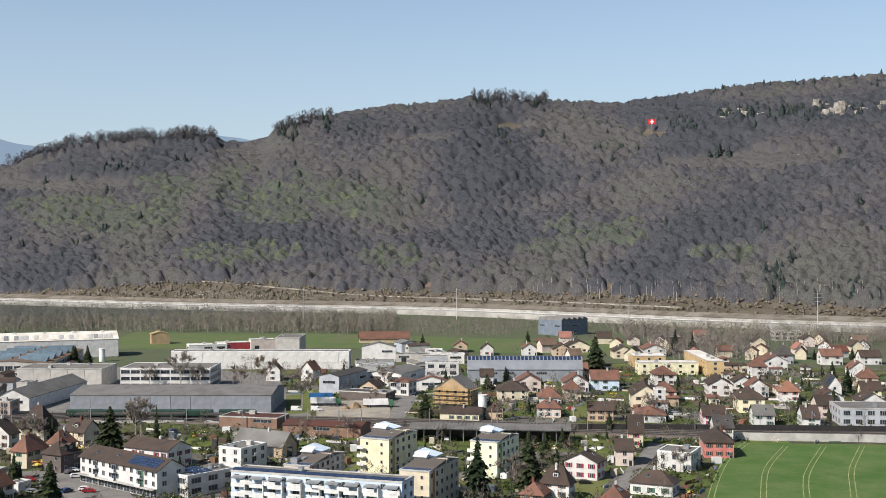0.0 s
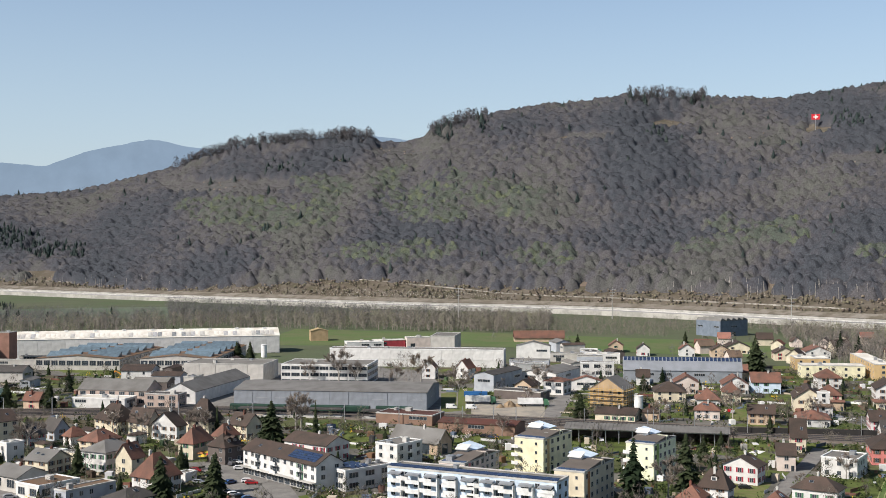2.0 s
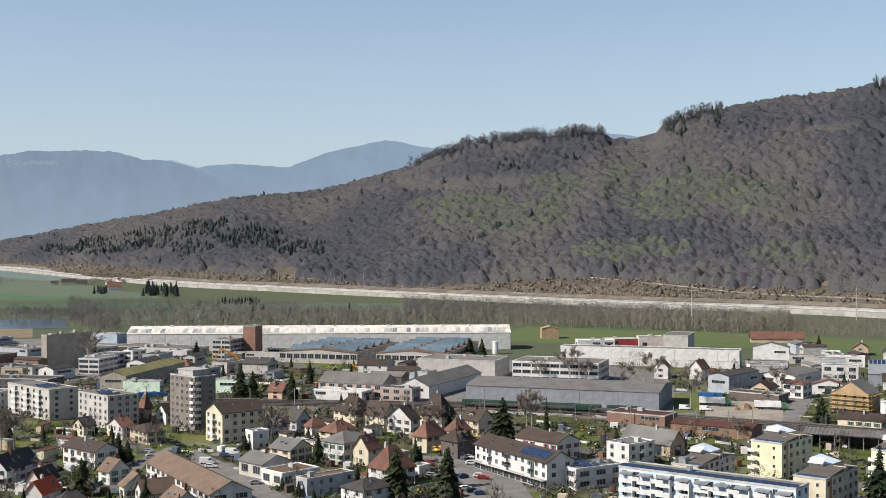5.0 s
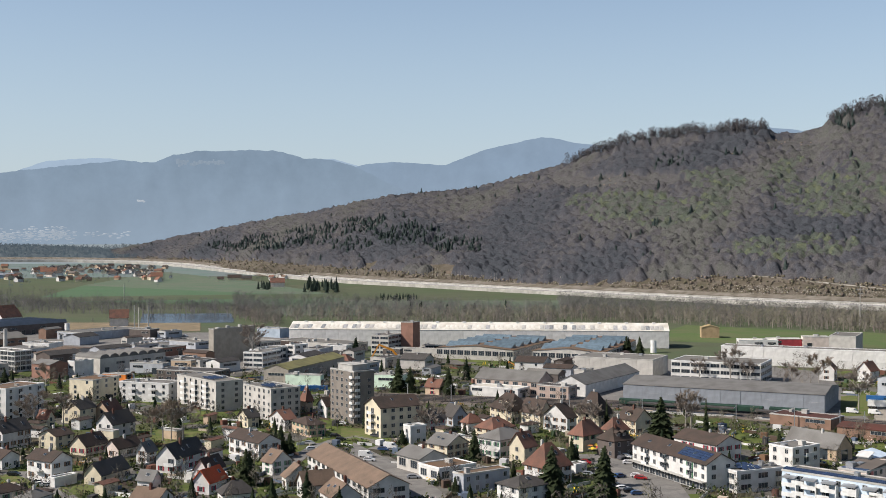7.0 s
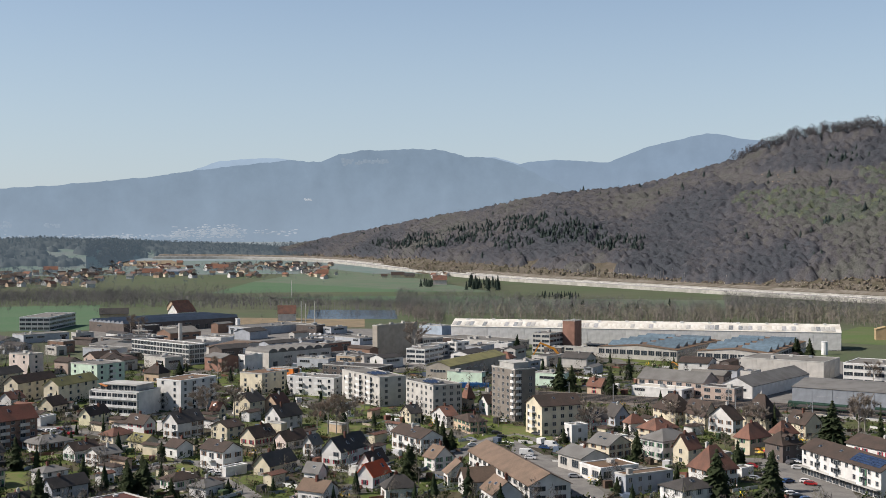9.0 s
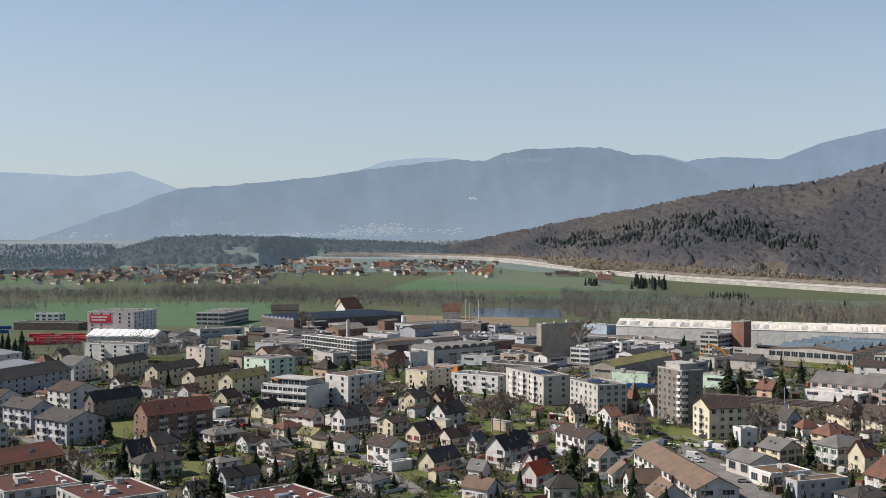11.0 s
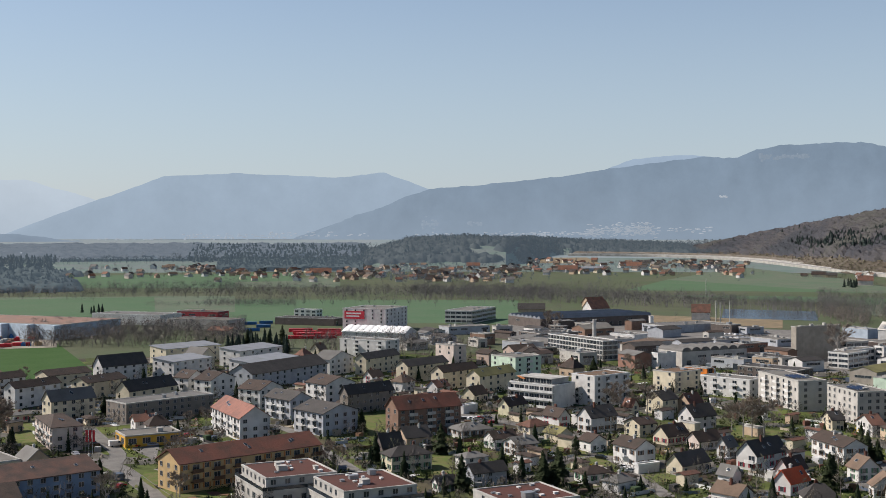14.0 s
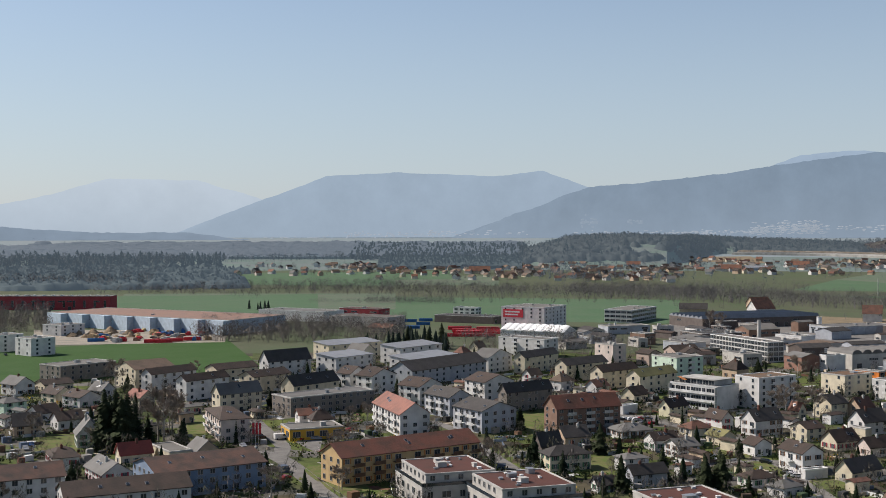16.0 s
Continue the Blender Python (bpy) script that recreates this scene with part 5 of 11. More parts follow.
# a limestone cliff below the crest, a tall flag on it and a path along the foot
for i in range(46):
    a = -22.0 + 0.2 * i + rs.uniform(-0.1, 0.1)
    if -16.6 < a < -15.4:
        continue
    x, y, z = hill(a, rs.uniform(0.79, 0.85))
    hh, ww = rs.uniform(9, 22) * (1.15 if -18.6 < a < -17 else 0.6), rs.uniform(4, 10)
    s = Shape()
    k = 7
    for zz in range(6):
        f = zz / 5
        s.v += [(math.cos(2 * math.pi * j / k) * ww * (1 - 0.25 * f) * rs.uniform(0.75, 1.15), math.sin(2 * math.pi * j / k) * ww * 0.6 * (1 - 0.25 * f) * rs.uniform(0.75, 1.15), -4 + (hh + 4) * f + rs.uniform(-0.8, 0.8)) for j in range(k)]
    for zz in range(5):
        s.f += [(zz * k + j, zz * k + (j + 1) % k, (zz + 1) * k + (j + 1) % k, (zz + 1) * k + j) for j in range(k)]
    s.f.append(tuple(5 * k + j for j in range(k)))
    s.m = [0] * len(s.f)
    solid("rock_face", s, ROCK, "pale limestone rock face in a wooded slope", "rock", "", pose(x, y, z, 0, 0, a), "rocks of a cliff")
fx, fy, fz = hill(-9.86, 0.80)
flag = thing("flag", "large red flag with a white cross on a hillside", "flag", fx, fy, fz + 14, -9.86)
s = Shape()
s.box(-6.0, -0.15, 1.5, 6.0, 0.15, 9.5)
part("cloth", s, material("flag_red", (0.55, 0.02, 0.03), 0.8), flag)
for a_, b_, c_, d_ in ((-3.2, 4.5, 3.2, 6.5), (-1.0, 2.3, 1.0, 8.7)):
    s = Shape()
    s.box(a_, -0.25 - 0.02 * (a_ > -2), b_, c_, -0.16, d_)
    part("cross_bar", s, WHITE, flag)
s = Shape()
s.ring(0, 0.6, -14.5, 0.4, 12, 0.3, 6)
part("pole", s, METAL, flag)
for i in range(2200):
    f, a = rs.uniform(0.955, 1.06), rs.uniform(B0, 30)
    if 7.9 < a < 10.6:
        continue
    x, y, z = hill(a, f)
    (firs if rs.rand() < 0.07 else bare).append((x, y, z, rs.uniform(7, 12.0), rs.uniform(0, 0.4)))
bushes, bare = [p for p in bare if p[3] < 5], [p for p in bare if p[3] >= 5]
crown_wood("hillside_bushes", bushes, "low leafless bushes along the foot of a hill", 4, 33, BUSH_TWIG, 0.9, 0.55, category="bushes")
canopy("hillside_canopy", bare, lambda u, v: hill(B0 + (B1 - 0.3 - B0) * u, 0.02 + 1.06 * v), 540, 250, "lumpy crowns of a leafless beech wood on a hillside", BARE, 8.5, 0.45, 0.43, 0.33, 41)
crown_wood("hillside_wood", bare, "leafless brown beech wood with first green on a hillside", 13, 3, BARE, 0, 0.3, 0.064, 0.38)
# needles painted bluer and paler than near ones to suggest haze
fir_wood("hillside_firs", firs, "dark green firs scattered through a leafless wood", 4, 6, True, wood_material("hazed_hill_needles", [(0.030, 0.043, 0.041), (0.044, 0.058, 0.052)], 0.95), 1.35)
bare_wood("ridge_wood", ridge, "tall leafless beeches in a row along a hill crest", 60, 23, True, 0.06, 0.2, RIDGE_TWIG, 0.3, 0.7, 0.3)
# tall pale stems along the lower edge of the wood
s = Shape()
for i in range(150):
    a = rs.uniform(-20.5, -3) if i < 110 else rs.uniform(20, 30)
    x, y, z = hill(a, rs.uniform(0.06, 0.10))
    s.tube((x, y, z - 0.5), (x + rs.uniform(-0.5, 0.5), y, z + rs.uniform(9, 15)), 0.3, 0.16, 4)
solid("edge_stems", s, material("beech_bark", (0.36, 0.335, 0.30), 0.9, 0, 0.3, 0.3, 0.2, 2), "pale bare stems along the edge of a wood", "wood", "stuff")


def on_hill(bearing, angle):
    """The place on the hill that lies at an angle above the eye, in degrees."""
    lo, hi = 0.0, 1.0
    for i in range(24):
        f = (lo + hi) / 2
        x, y, z = hill(bearing, f)
        lo, hi = (f, hi) if math.degrees(math.atan2(z - EYE, math.hypot(x, y))) < angle else (lo, f)
    return hill(bearing, lo)


s = Shape()
FOOT_WALL = [(-11.24, -3.10), (-7.54, -2.95), (-3.70, -2.81), (-0.51, -2.70), (1.30, -2.65), (3.17, -2.58), (4.94, -2.47), (6.64, -2.28), (9.14, -2.04), (10.97, -1.87), (12.44, -1.76), (13.91, -1.75), (14.97, -1.86), (19.30, -1.94), (20.61, -1.87), (22.20, -1.93), (24.33, -1.88), (25.66, -1.80)]
for i, (a, e) in enumerate(FOOT_WALL):
    x, y, z = on_hill(a, e)
    u = 1.6 / math.hypot(x, y)
    s.v += [(x, y, z - 1.5), (x, y, z + 1.3), (x * (1 + u), y * (1 + u), z + 1.3), (x * (1 + u), y * (1 + u), z - 1.5)]
    if i:
        k = i * 4
        s.f += [(k - 4, k - 3, k + 1, k), (k - 3, k - 2, k + 2, k + 1), (k - 2, k - 1, k + 3, k + 2)]
s.m = [0] * len(s.f)
solid("slope_wall", s, ROCK, "pale dry-stone wall along the foot of a wooded hill", "wall", "structure")
# loose limestone on the cut bank above the motorway
v, q = [], []
for i in range(4200):
    a = rs.choice([rs.uniform(4, 8.6), rs.uniform(12, 19), rs.uniform(20, 24), rs.uniform(8.6, 12)])
    x, y, z = hill(a, rs.uniform(-0.015, 0.075))
    r = rs.uniform(0.3, 1.0)
    k = len(v)
    v += [(x + r * rs.uniform(-1.3, -0.7), y, z - 0.3), (x + r, y + r * 0.5, z - 0.3), (x + r * 0.2, y - r * rs.uniform(0.7, 1.2), z - 0.3), (x, y, z + r * rs.uniform(0.6, 1.2))]
    q += [(k, k + 2, k + 3), (k + 2, k + 1, k + 3), (k + 1, k, k + 3)]
s = Shape()
s.v, s.f, s.m = v, q, [0] * len(q)
solid("scree", s, ROCK, "pale limestone scree on a cut bank above the motorway", "scree", "stuff")


def belt(count, corners, lo, hi, tints, seed, keep=None):
    """Random tree places inside a four-cornered piece of land."""
    r = np.random.RandomState(seed)
    a, b_, c, d = (np.array(p, float) for p in corners)
    out = []
    for i in range(count):
        u, v = r.rand(), r.rand()
        p = (a * (1 - u) + b_ * u) * (1 - v) + (d * (1 - u) + c * u) * v
        dd = math.hypot(*p)
        out.append((p[0], p[1], land(dd) - 0.2, r.uniform(lo, hi), r.uniform(*tints)))
    return out


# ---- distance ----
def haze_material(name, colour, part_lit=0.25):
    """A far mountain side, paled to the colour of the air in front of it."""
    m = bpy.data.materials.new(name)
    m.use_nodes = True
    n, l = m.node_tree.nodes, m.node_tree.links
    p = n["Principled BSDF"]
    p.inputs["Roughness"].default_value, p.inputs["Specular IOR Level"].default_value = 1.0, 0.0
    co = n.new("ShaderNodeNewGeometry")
    # noise paints the light and shade of slope folds into the glow
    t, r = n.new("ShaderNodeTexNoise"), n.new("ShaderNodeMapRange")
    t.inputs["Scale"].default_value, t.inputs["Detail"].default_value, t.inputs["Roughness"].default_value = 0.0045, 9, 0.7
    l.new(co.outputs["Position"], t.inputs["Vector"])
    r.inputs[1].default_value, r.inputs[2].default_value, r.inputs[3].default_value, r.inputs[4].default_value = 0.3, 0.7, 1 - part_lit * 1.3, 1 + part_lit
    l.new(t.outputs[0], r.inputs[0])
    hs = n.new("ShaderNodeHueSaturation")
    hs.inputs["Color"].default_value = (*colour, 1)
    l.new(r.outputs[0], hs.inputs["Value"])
    # valley haze painted into the glow, thicker towards the foot
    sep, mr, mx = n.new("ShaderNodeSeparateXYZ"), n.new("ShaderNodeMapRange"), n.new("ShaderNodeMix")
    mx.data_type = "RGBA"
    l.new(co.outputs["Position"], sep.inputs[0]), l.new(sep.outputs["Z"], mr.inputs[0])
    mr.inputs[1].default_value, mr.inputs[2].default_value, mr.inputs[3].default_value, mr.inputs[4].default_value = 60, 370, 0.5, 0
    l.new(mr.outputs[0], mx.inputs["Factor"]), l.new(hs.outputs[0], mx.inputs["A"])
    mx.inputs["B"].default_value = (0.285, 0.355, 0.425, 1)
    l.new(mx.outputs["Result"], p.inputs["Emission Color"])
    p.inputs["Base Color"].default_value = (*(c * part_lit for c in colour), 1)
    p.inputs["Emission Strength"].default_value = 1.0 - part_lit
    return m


def mountain(crest, dist, mat, label, foot=-0.6, rough=0.06, step=0.12):
    """A far ridge: its crest by bearing and angle above the eye, in degrees."""
    ca, ce = zip(*crest)
    s = Shape()
    n, rows = int((ca[-1] - ca[0]) / step), 9
    for i in range(n + 1):
        a = ca[0] + (ca[-1] - ca[0]) * i / n
        e = np.interp(a, ca, ce) + rough * (noise.noise((a * 0.9, dist * 0.01, 0)) + 0.5 * noise.noise((a * 4.0, dist * 0.01, 3)))
        for j in range(rows):
            f = j / (rows - 1)
            el = foot + (e - foot) * (1 - (1 - f) ** 1.3)
            d = dist - 60 * (1 - f) + 8 * noise.noise((a * 1.3, f * 3, dist * 0.02)) * math.sin(f * math.pi)
            s.v.append((-d * math.sin(radians(a)), d * math.cos(radians(a)), EYE + d * math.tan(radians(el))))
    for i in range(n):
        for j in range(rows - 1):
            k = i * rows + j
            s.f.append((k, k + 1, k + rows + 1, k + rows))
            s.m.append(0)
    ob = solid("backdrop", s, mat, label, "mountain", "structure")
    for p in ob.data.polygons:
        p.use_smooth = True
    return ob


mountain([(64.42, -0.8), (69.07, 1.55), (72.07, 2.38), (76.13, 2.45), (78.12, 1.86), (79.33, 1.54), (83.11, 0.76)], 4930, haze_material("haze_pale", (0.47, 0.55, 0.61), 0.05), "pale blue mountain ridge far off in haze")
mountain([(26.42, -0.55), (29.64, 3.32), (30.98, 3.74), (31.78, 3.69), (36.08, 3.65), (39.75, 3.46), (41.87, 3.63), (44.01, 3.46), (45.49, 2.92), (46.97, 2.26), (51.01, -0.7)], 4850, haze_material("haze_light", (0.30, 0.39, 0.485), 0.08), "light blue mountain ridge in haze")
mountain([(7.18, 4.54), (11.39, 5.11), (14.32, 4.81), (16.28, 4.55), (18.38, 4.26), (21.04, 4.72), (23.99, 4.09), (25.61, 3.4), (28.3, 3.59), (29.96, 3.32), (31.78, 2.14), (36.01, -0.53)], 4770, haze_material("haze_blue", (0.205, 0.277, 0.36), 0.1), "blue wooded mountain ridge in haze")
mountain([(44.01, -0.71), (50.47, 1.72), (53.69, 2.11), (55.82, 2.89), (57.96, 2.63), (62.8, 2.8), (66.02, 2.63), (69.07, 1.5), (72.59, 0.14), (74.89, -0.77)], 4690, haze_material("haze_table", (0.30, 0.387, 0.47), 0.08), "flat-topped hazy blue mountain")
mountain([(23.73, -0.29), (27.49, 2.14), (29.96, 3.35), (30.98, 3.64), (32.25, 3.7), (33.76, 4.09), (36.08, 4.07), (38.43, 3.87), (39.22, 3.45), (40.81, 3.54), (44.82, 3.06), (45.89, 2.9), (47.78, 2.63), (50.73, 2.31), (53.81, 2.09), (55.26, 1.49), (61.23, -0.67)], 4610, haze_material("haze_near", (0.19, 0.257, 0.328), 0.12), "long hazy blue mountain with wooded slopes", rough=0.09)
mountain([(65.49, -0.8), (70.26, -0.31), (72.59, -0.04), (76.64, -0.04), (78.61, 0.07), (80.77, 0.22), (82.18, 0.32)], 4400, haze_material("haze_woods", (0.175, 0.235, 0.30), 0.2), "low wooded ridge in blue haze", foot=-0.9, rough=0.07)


def specks(name, spots, dist, seed, mat, label, category, tall=(5, 11)):
    """Many small blocks on a far slope: rows of bearing, angle, spread of both and count."""
    r = random.Random(seed)
    s = Shape()
    for a, e, da, de, n in spots:
        for i in range(n):
            b_, el = a + da * r.uniform(-1, 1), e + de * r.gauss(0, 0.5)
            x, y, z = -dist * math.sin(radians(b_)), dist * math.cos(radians(b_)), EYE + dist * math.tan(radians(el))
            w, h = r.uniform(2.4, 6.5), r.uniform(*tall) * 0.6
            s.box(x - w, y - w * 0.6, z - h, x + w, y + w * 0.6, z)
    return tagged(new(name, s.mesh(name, mat)), label, category, "", "stuff")


# walls and rock paled by haze that is painted in and glows
AIR_WHITE = haze_material("hazed_far_walls", (0.40, 0.44, 0.475), 0.2)
AIR_ROCK = haze_material("hazed_far_rock", (0.215, 0.275, 0.335), 0.08)
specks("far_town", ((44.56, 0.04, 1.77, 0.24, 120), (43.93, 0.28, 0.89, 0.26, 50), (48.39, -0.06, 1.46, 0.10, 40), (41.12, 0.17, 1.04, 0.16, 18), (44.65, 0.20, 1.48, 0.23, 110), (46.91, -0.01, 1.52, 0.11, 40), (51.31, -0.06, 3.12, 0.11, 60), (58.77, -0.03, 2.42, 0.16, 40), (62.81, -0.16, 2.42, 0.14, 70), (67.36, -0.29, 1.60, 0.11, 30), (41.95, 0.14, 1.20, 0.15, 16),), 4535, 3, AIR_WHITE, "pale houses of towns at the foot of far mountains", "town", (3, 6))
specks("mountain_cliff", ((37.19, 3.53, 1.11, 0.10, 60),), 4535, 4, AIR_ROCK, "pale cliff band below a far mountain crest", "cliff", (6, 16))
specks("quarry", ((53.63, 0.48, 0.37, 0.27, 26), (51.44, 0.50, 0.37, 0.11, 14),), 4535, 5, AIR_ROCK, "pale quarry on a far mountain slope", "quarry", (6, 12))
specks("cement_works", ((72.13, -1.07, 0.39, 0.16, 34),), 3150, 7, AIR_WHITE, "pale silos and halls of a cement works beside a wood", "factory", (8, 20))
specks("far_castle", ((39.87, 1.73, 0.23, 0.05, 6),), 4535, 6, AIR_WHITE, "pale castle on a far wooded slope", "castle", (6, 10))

# ---- fields, water, roads ----
WATER = material("river_water", (0.05, 0.085, 0.12), 0.12, 0, 0.2, 0.02, 0.05, 0.3, 0.05, None, 0, 0.5)
PALE_WALL = landscape_material("pale_concrete_wall", (0.40, 0.385, 0.35), (0.33, 0.32, 0.295), (0.27, 0.265, 0.24), 0.02, 0.08, 0.5)
ROADWAY = landscape_material("motorway_concrete", (0.30, 0.295, 0.285), (0.34, 0.335, 0.32), (0.27, 0.265, 0.255), 0.01, 0.05, 0.4)
TRACK_SOIL = landscape_material("wheel_track", (0.30, 0.30, 0.15), (0.25, 0.27, 0.12), (0.18, 0.21, 0.08), 0.05, 0.2, 1.0)
SOIL_BANK = landscape_material("bare_bank", (0.17, 0.15, 0.125), (0.22, 0.20, 0.17), (0.12, 0.105, 0.08), 0.02, 0.08, 0.5)
sheet("crop_field", ((114, 478), (245, 467), (168, 319), (65, 320)), GRASS, "bright green field of young crop with wheel tracks", 0.06)
sheet("meadow", ((-268, 900), (50, 917), (54, 992), (-274, 1071)), MEADOW, "green meadow between factories and trees", 0.06)
sheet("meadow", ((-114, 919), (132, 835), (151, 958), (-131, 1056)), MEADOW, "green meadow behind houses", 0.09)
sheet("meadow", ((-708, 1018), (-403, 1184), (-487, 1433), (-803, 1292)), HAZED_MEADOW, "green meadow beside the motorway", 0.07)
sheet("meadow", ((-1139, 1141), (-737, 1186), (-809, 1387), (-1359, 1487)), HAZED_CROP, "wide green meadow in the valley", 0.08)
sheet("meadow", ((-1359, 1487), (-809, 1387), (-1186, 1724), (-1598, 1971)), HAZED_MEADOW, "green meadow below a village", 0.08)
sheet("meadow", ((-1042, 434), (-802, 688), (-1085, 930), (-1388, 578)), HAZED_CROP, "pale green meadow with orchard trees", 0.07)
sheet("meadow", ((-1689, 704), (-1487, 933), (-1756, 1102), (-1950, 813)), HAZED_MEADOW, "green meadow in front of a wood", 0.08)
sheet("meadow", ((-1743, 521), (-1566, 804), (-1931, 992), (-2055, 675)), HAZED_CROP, "green meadow beside a village", 0.1)
sheet("meadow", ((-1690, 976), (-1790, 651), (-2067, 752), (-1950, 1127)), HAZED_CROP, "green meadow in front of a far village", 0.1)
sheet("meadow", ((-1100, 479), (-1178, 229), (-1517, 295), (-1417, 616)), HAZED_CROP, "green meadow behind long halls", 0.13)
sheet("meadow", ((-1244, 312), (-1098, 564), (-1378, 708), (-1555, 405)), HAZED_MEADOW, "green meadow behind the halls", 0.1)
sheet("crop_field", ((-657, 74), (-655, 252), (-860, 300), (-857, 96)), CROP_BACKLIT, "dark green crop field at the edge of town", 0.06)
sheet("bare_field", ((-770, 738), (-630, 830), (-693, 913), (-869, 834)), SOIL, "bare brown field beside the river", 0.1)
sheet("bare_field", ((-2096, 1770), (-1882, 1853), (-2179, 2091), (-2285, 1929)), SOIL, "pale stubble field on a rise", 0.1)
sheet("river", ((-742, 886), (-665, 928), (-747, 1038), (-829, 994)), WATER, "dark river between leafless banks", 0.12)
sheet("gravel_yard", ((-58, 547), (-24, 546), (-27, 613), (-63, 601)), GRAVEL, "building yard of gravel and sand", 0.06)
sheet("gravel_yard", ((-876, 165), (-834, 290), (-934, 325), (-1012, 190)), GRAVEL, "gravel building site", 0.1)
sheet("factory_yard", ((-214, 539), (-57, 538), (-105, 736), (-321, 808)), ASPHALT, "grey asphalt factory yard", 0.05)
sheet("factory_yard", ((-626, 528), (-354, 607), (-513, 880), (-834, 703)), ASPHALT, "asphalt yard between factories", 0.05)
sheet("square", ((-118, 361), (-73, 320), (-109, 404), (-142, 416)), ASPHALT, "asphalt square with parking places", 0.08)
sheet("yard", ((-196, 330), (-153, 326), (-183, 360), (-235, 406)), ASPHALT, "asphalt yard with parked vans", 0.08)
sheet("yard", ((-438, 176), (-397, 173), (-438, 193), (-473, 192)), ASPHALT, "asphalt parking place of a shop", 0.08)
sheet("yard", ((-402, 310), (-390, 323), (-408, 338), (-417, 322)), ASPHALT, "asphalt parking place", 0.08)
sheet("lawn", ((-243, 410), (-221, 411), (-236, 440), (-257, 434)), LAWN, "short garden lawn between houses", 0.07)
sheet("lawn", ((-309, 296), (-288, 289), (-295, 298), (-311, 301)), LAWN, "short garden lawn between houses", 0.07)
sheet("lawn", ((-268, 280), (-262, 294), (-274, 302), (-279, 294)), LAWN, "short garden lawn between houses", 0.07)
sheet("lawn", ((-329, 300), (-307, 295), (-322, 310), (-338, 310)), LAWN, "short garden lawn between houses", 0.07)
sheet("lawn", ((-308, 373), (-279, 367), (-303, 400), (-325, 396)), LAWN, "short garden lawn between houses", 0.07)
sheet("lawn", ((-401, 259), (-387, 265), (-435, 298), (-446, 291)), LAWN, "short garden lawn between houses", 0.07)
sheet("lawn", ((-359, 149), (-349, 158), (-374, 170), (-381, 162)), LAWN, "short garden lawn between houses", 0.07)
sheet("lawn", ((-316, 232), (-311, 237), (-341, 263), (-345, 255)), LAWN, "short garden lawn between houses", 0.07)
sheet("lawn", ((-448, 140), (-445, 147), (-514, 170), (-527, 165)), LAWN, "short garden lawn between houses", 0.07)
sheet("lawn", ((39, 376), (49, 376), (57, 408), (43, 408)), LAWN, "short garden lawn between houses", 0.07)
sheet("lawn", ((58, 546), (66, 546), (70, 583), (62, 583)), LAWN, "short garden lawn between houses", 0.07)
sheet("lawn", ((-73, 556), (-60, 565), (-67, 639), (-82, 627)), LAWN, "short garden lawn between houses", 0.07)
sheet("lawn", ((-29, 411), (-18, 404), (-20, 458), (-37, 458)), LAWN, "short garden lawn between houses", 0.07)
sheet("lawn", ((-331, 149), (-322, 164), (-345, 165), (-360, 156)), LAWN, "short garden lawn between houses", 0.07)
sheet("lawn", ((-453, 85), (-444, 101), (-481, 109), (-484, 91)), LAWN, "short garden lawn between houses", 0.07)
MOTORWAY = [(-2300, 2150), (-2076, 2260), (-1782, 2225), (-1339, 1946), (-1037, 1760), (-836, 1678), (-576, 1563), (-256, 1418), (-0, 1326), (245, 1144), (392, 1063), (524, 999)]
ribbon("motorway", MOTORWAY, [(-19, 5.0), (18, 5.1)], ROADWAY, "pale concrete motorway on a bank along the foot of a hill", "motorway", step=20)
ribbon("retaining_wall", MOTORWAY, [(19, 0), (19, 5.2), (18.4, 5.2), (18.4, 4.8)], PALE_WALL, "pale concrete wall that carries the motorway", "wall", step=20)
ribbon("barrier", MOTORWAY, [(0.4, 5.0), (0.3, 6.1), (-0.3, 6.1), (-0.4, 5.0)], CONCRETE, "low concrete barrier in the middle of the motorway", "barrier", step=20)
ribbon("noise_wall", MOTORWAY, [(-19, 4.8), (-19, 6.9), (-19.5, 6.9), (-19.5, 2)], PALE_WALL, "pale concrete wall at the foot of the hill", "wall", step=20)
ribbon("bank", MOTORWAY, [(-19.5, 7.2), (-34, 11), (-52, 8)], SOIL_BANK, "bare bank above the motorway wall", "bank", step=20)
RAILWAY = [(255, 487), (182, 494), (119, 500), (-0, 526), (-98, 542), (-170, 551), (-212, 541), (-256, 532), (-297, 524)]
STREETS.append((30, smooth_line([(*p, 0) for p in RAILWAY], 3)))
ribbon("track_bed", RAILWAY, [(-15, 0.0), (-14, 0.5), (13, 0.5), (14, 0.0)], BALLAST, "wide ballasted railway track bed", "railway", step=15)
for side in (-10, -5.5, -1, 3.5, 8):
    for g in (-0.75, 0.75):
        ribbon("rail", RAILWAY, [(side + g - 0.06, 0.5), (side + g - 0.06, 0.68), (side + g + 0.06, 0.68), (side + g + 0.06, 0.5)], STEEL_DARK, "rusty steel rail", "rail", step=15)
ribbon("wheel_track", [(121, 478), (105, 443), (89, 394), (74, 339)], [(-0.9-0.16, 0.085), (-0.9+0.16, 0.085)], TRACK_SOIL, "pale wheel track through young crop", "track")
ribbon("wheel_track", [(121, 478), (105, 443), (89, 394), (74, 339)], [(0.9-0.16, 0.085), (0.9+0.16, 0.085)], TRACK_SOIL, "pale wheel track through young crop", "track")
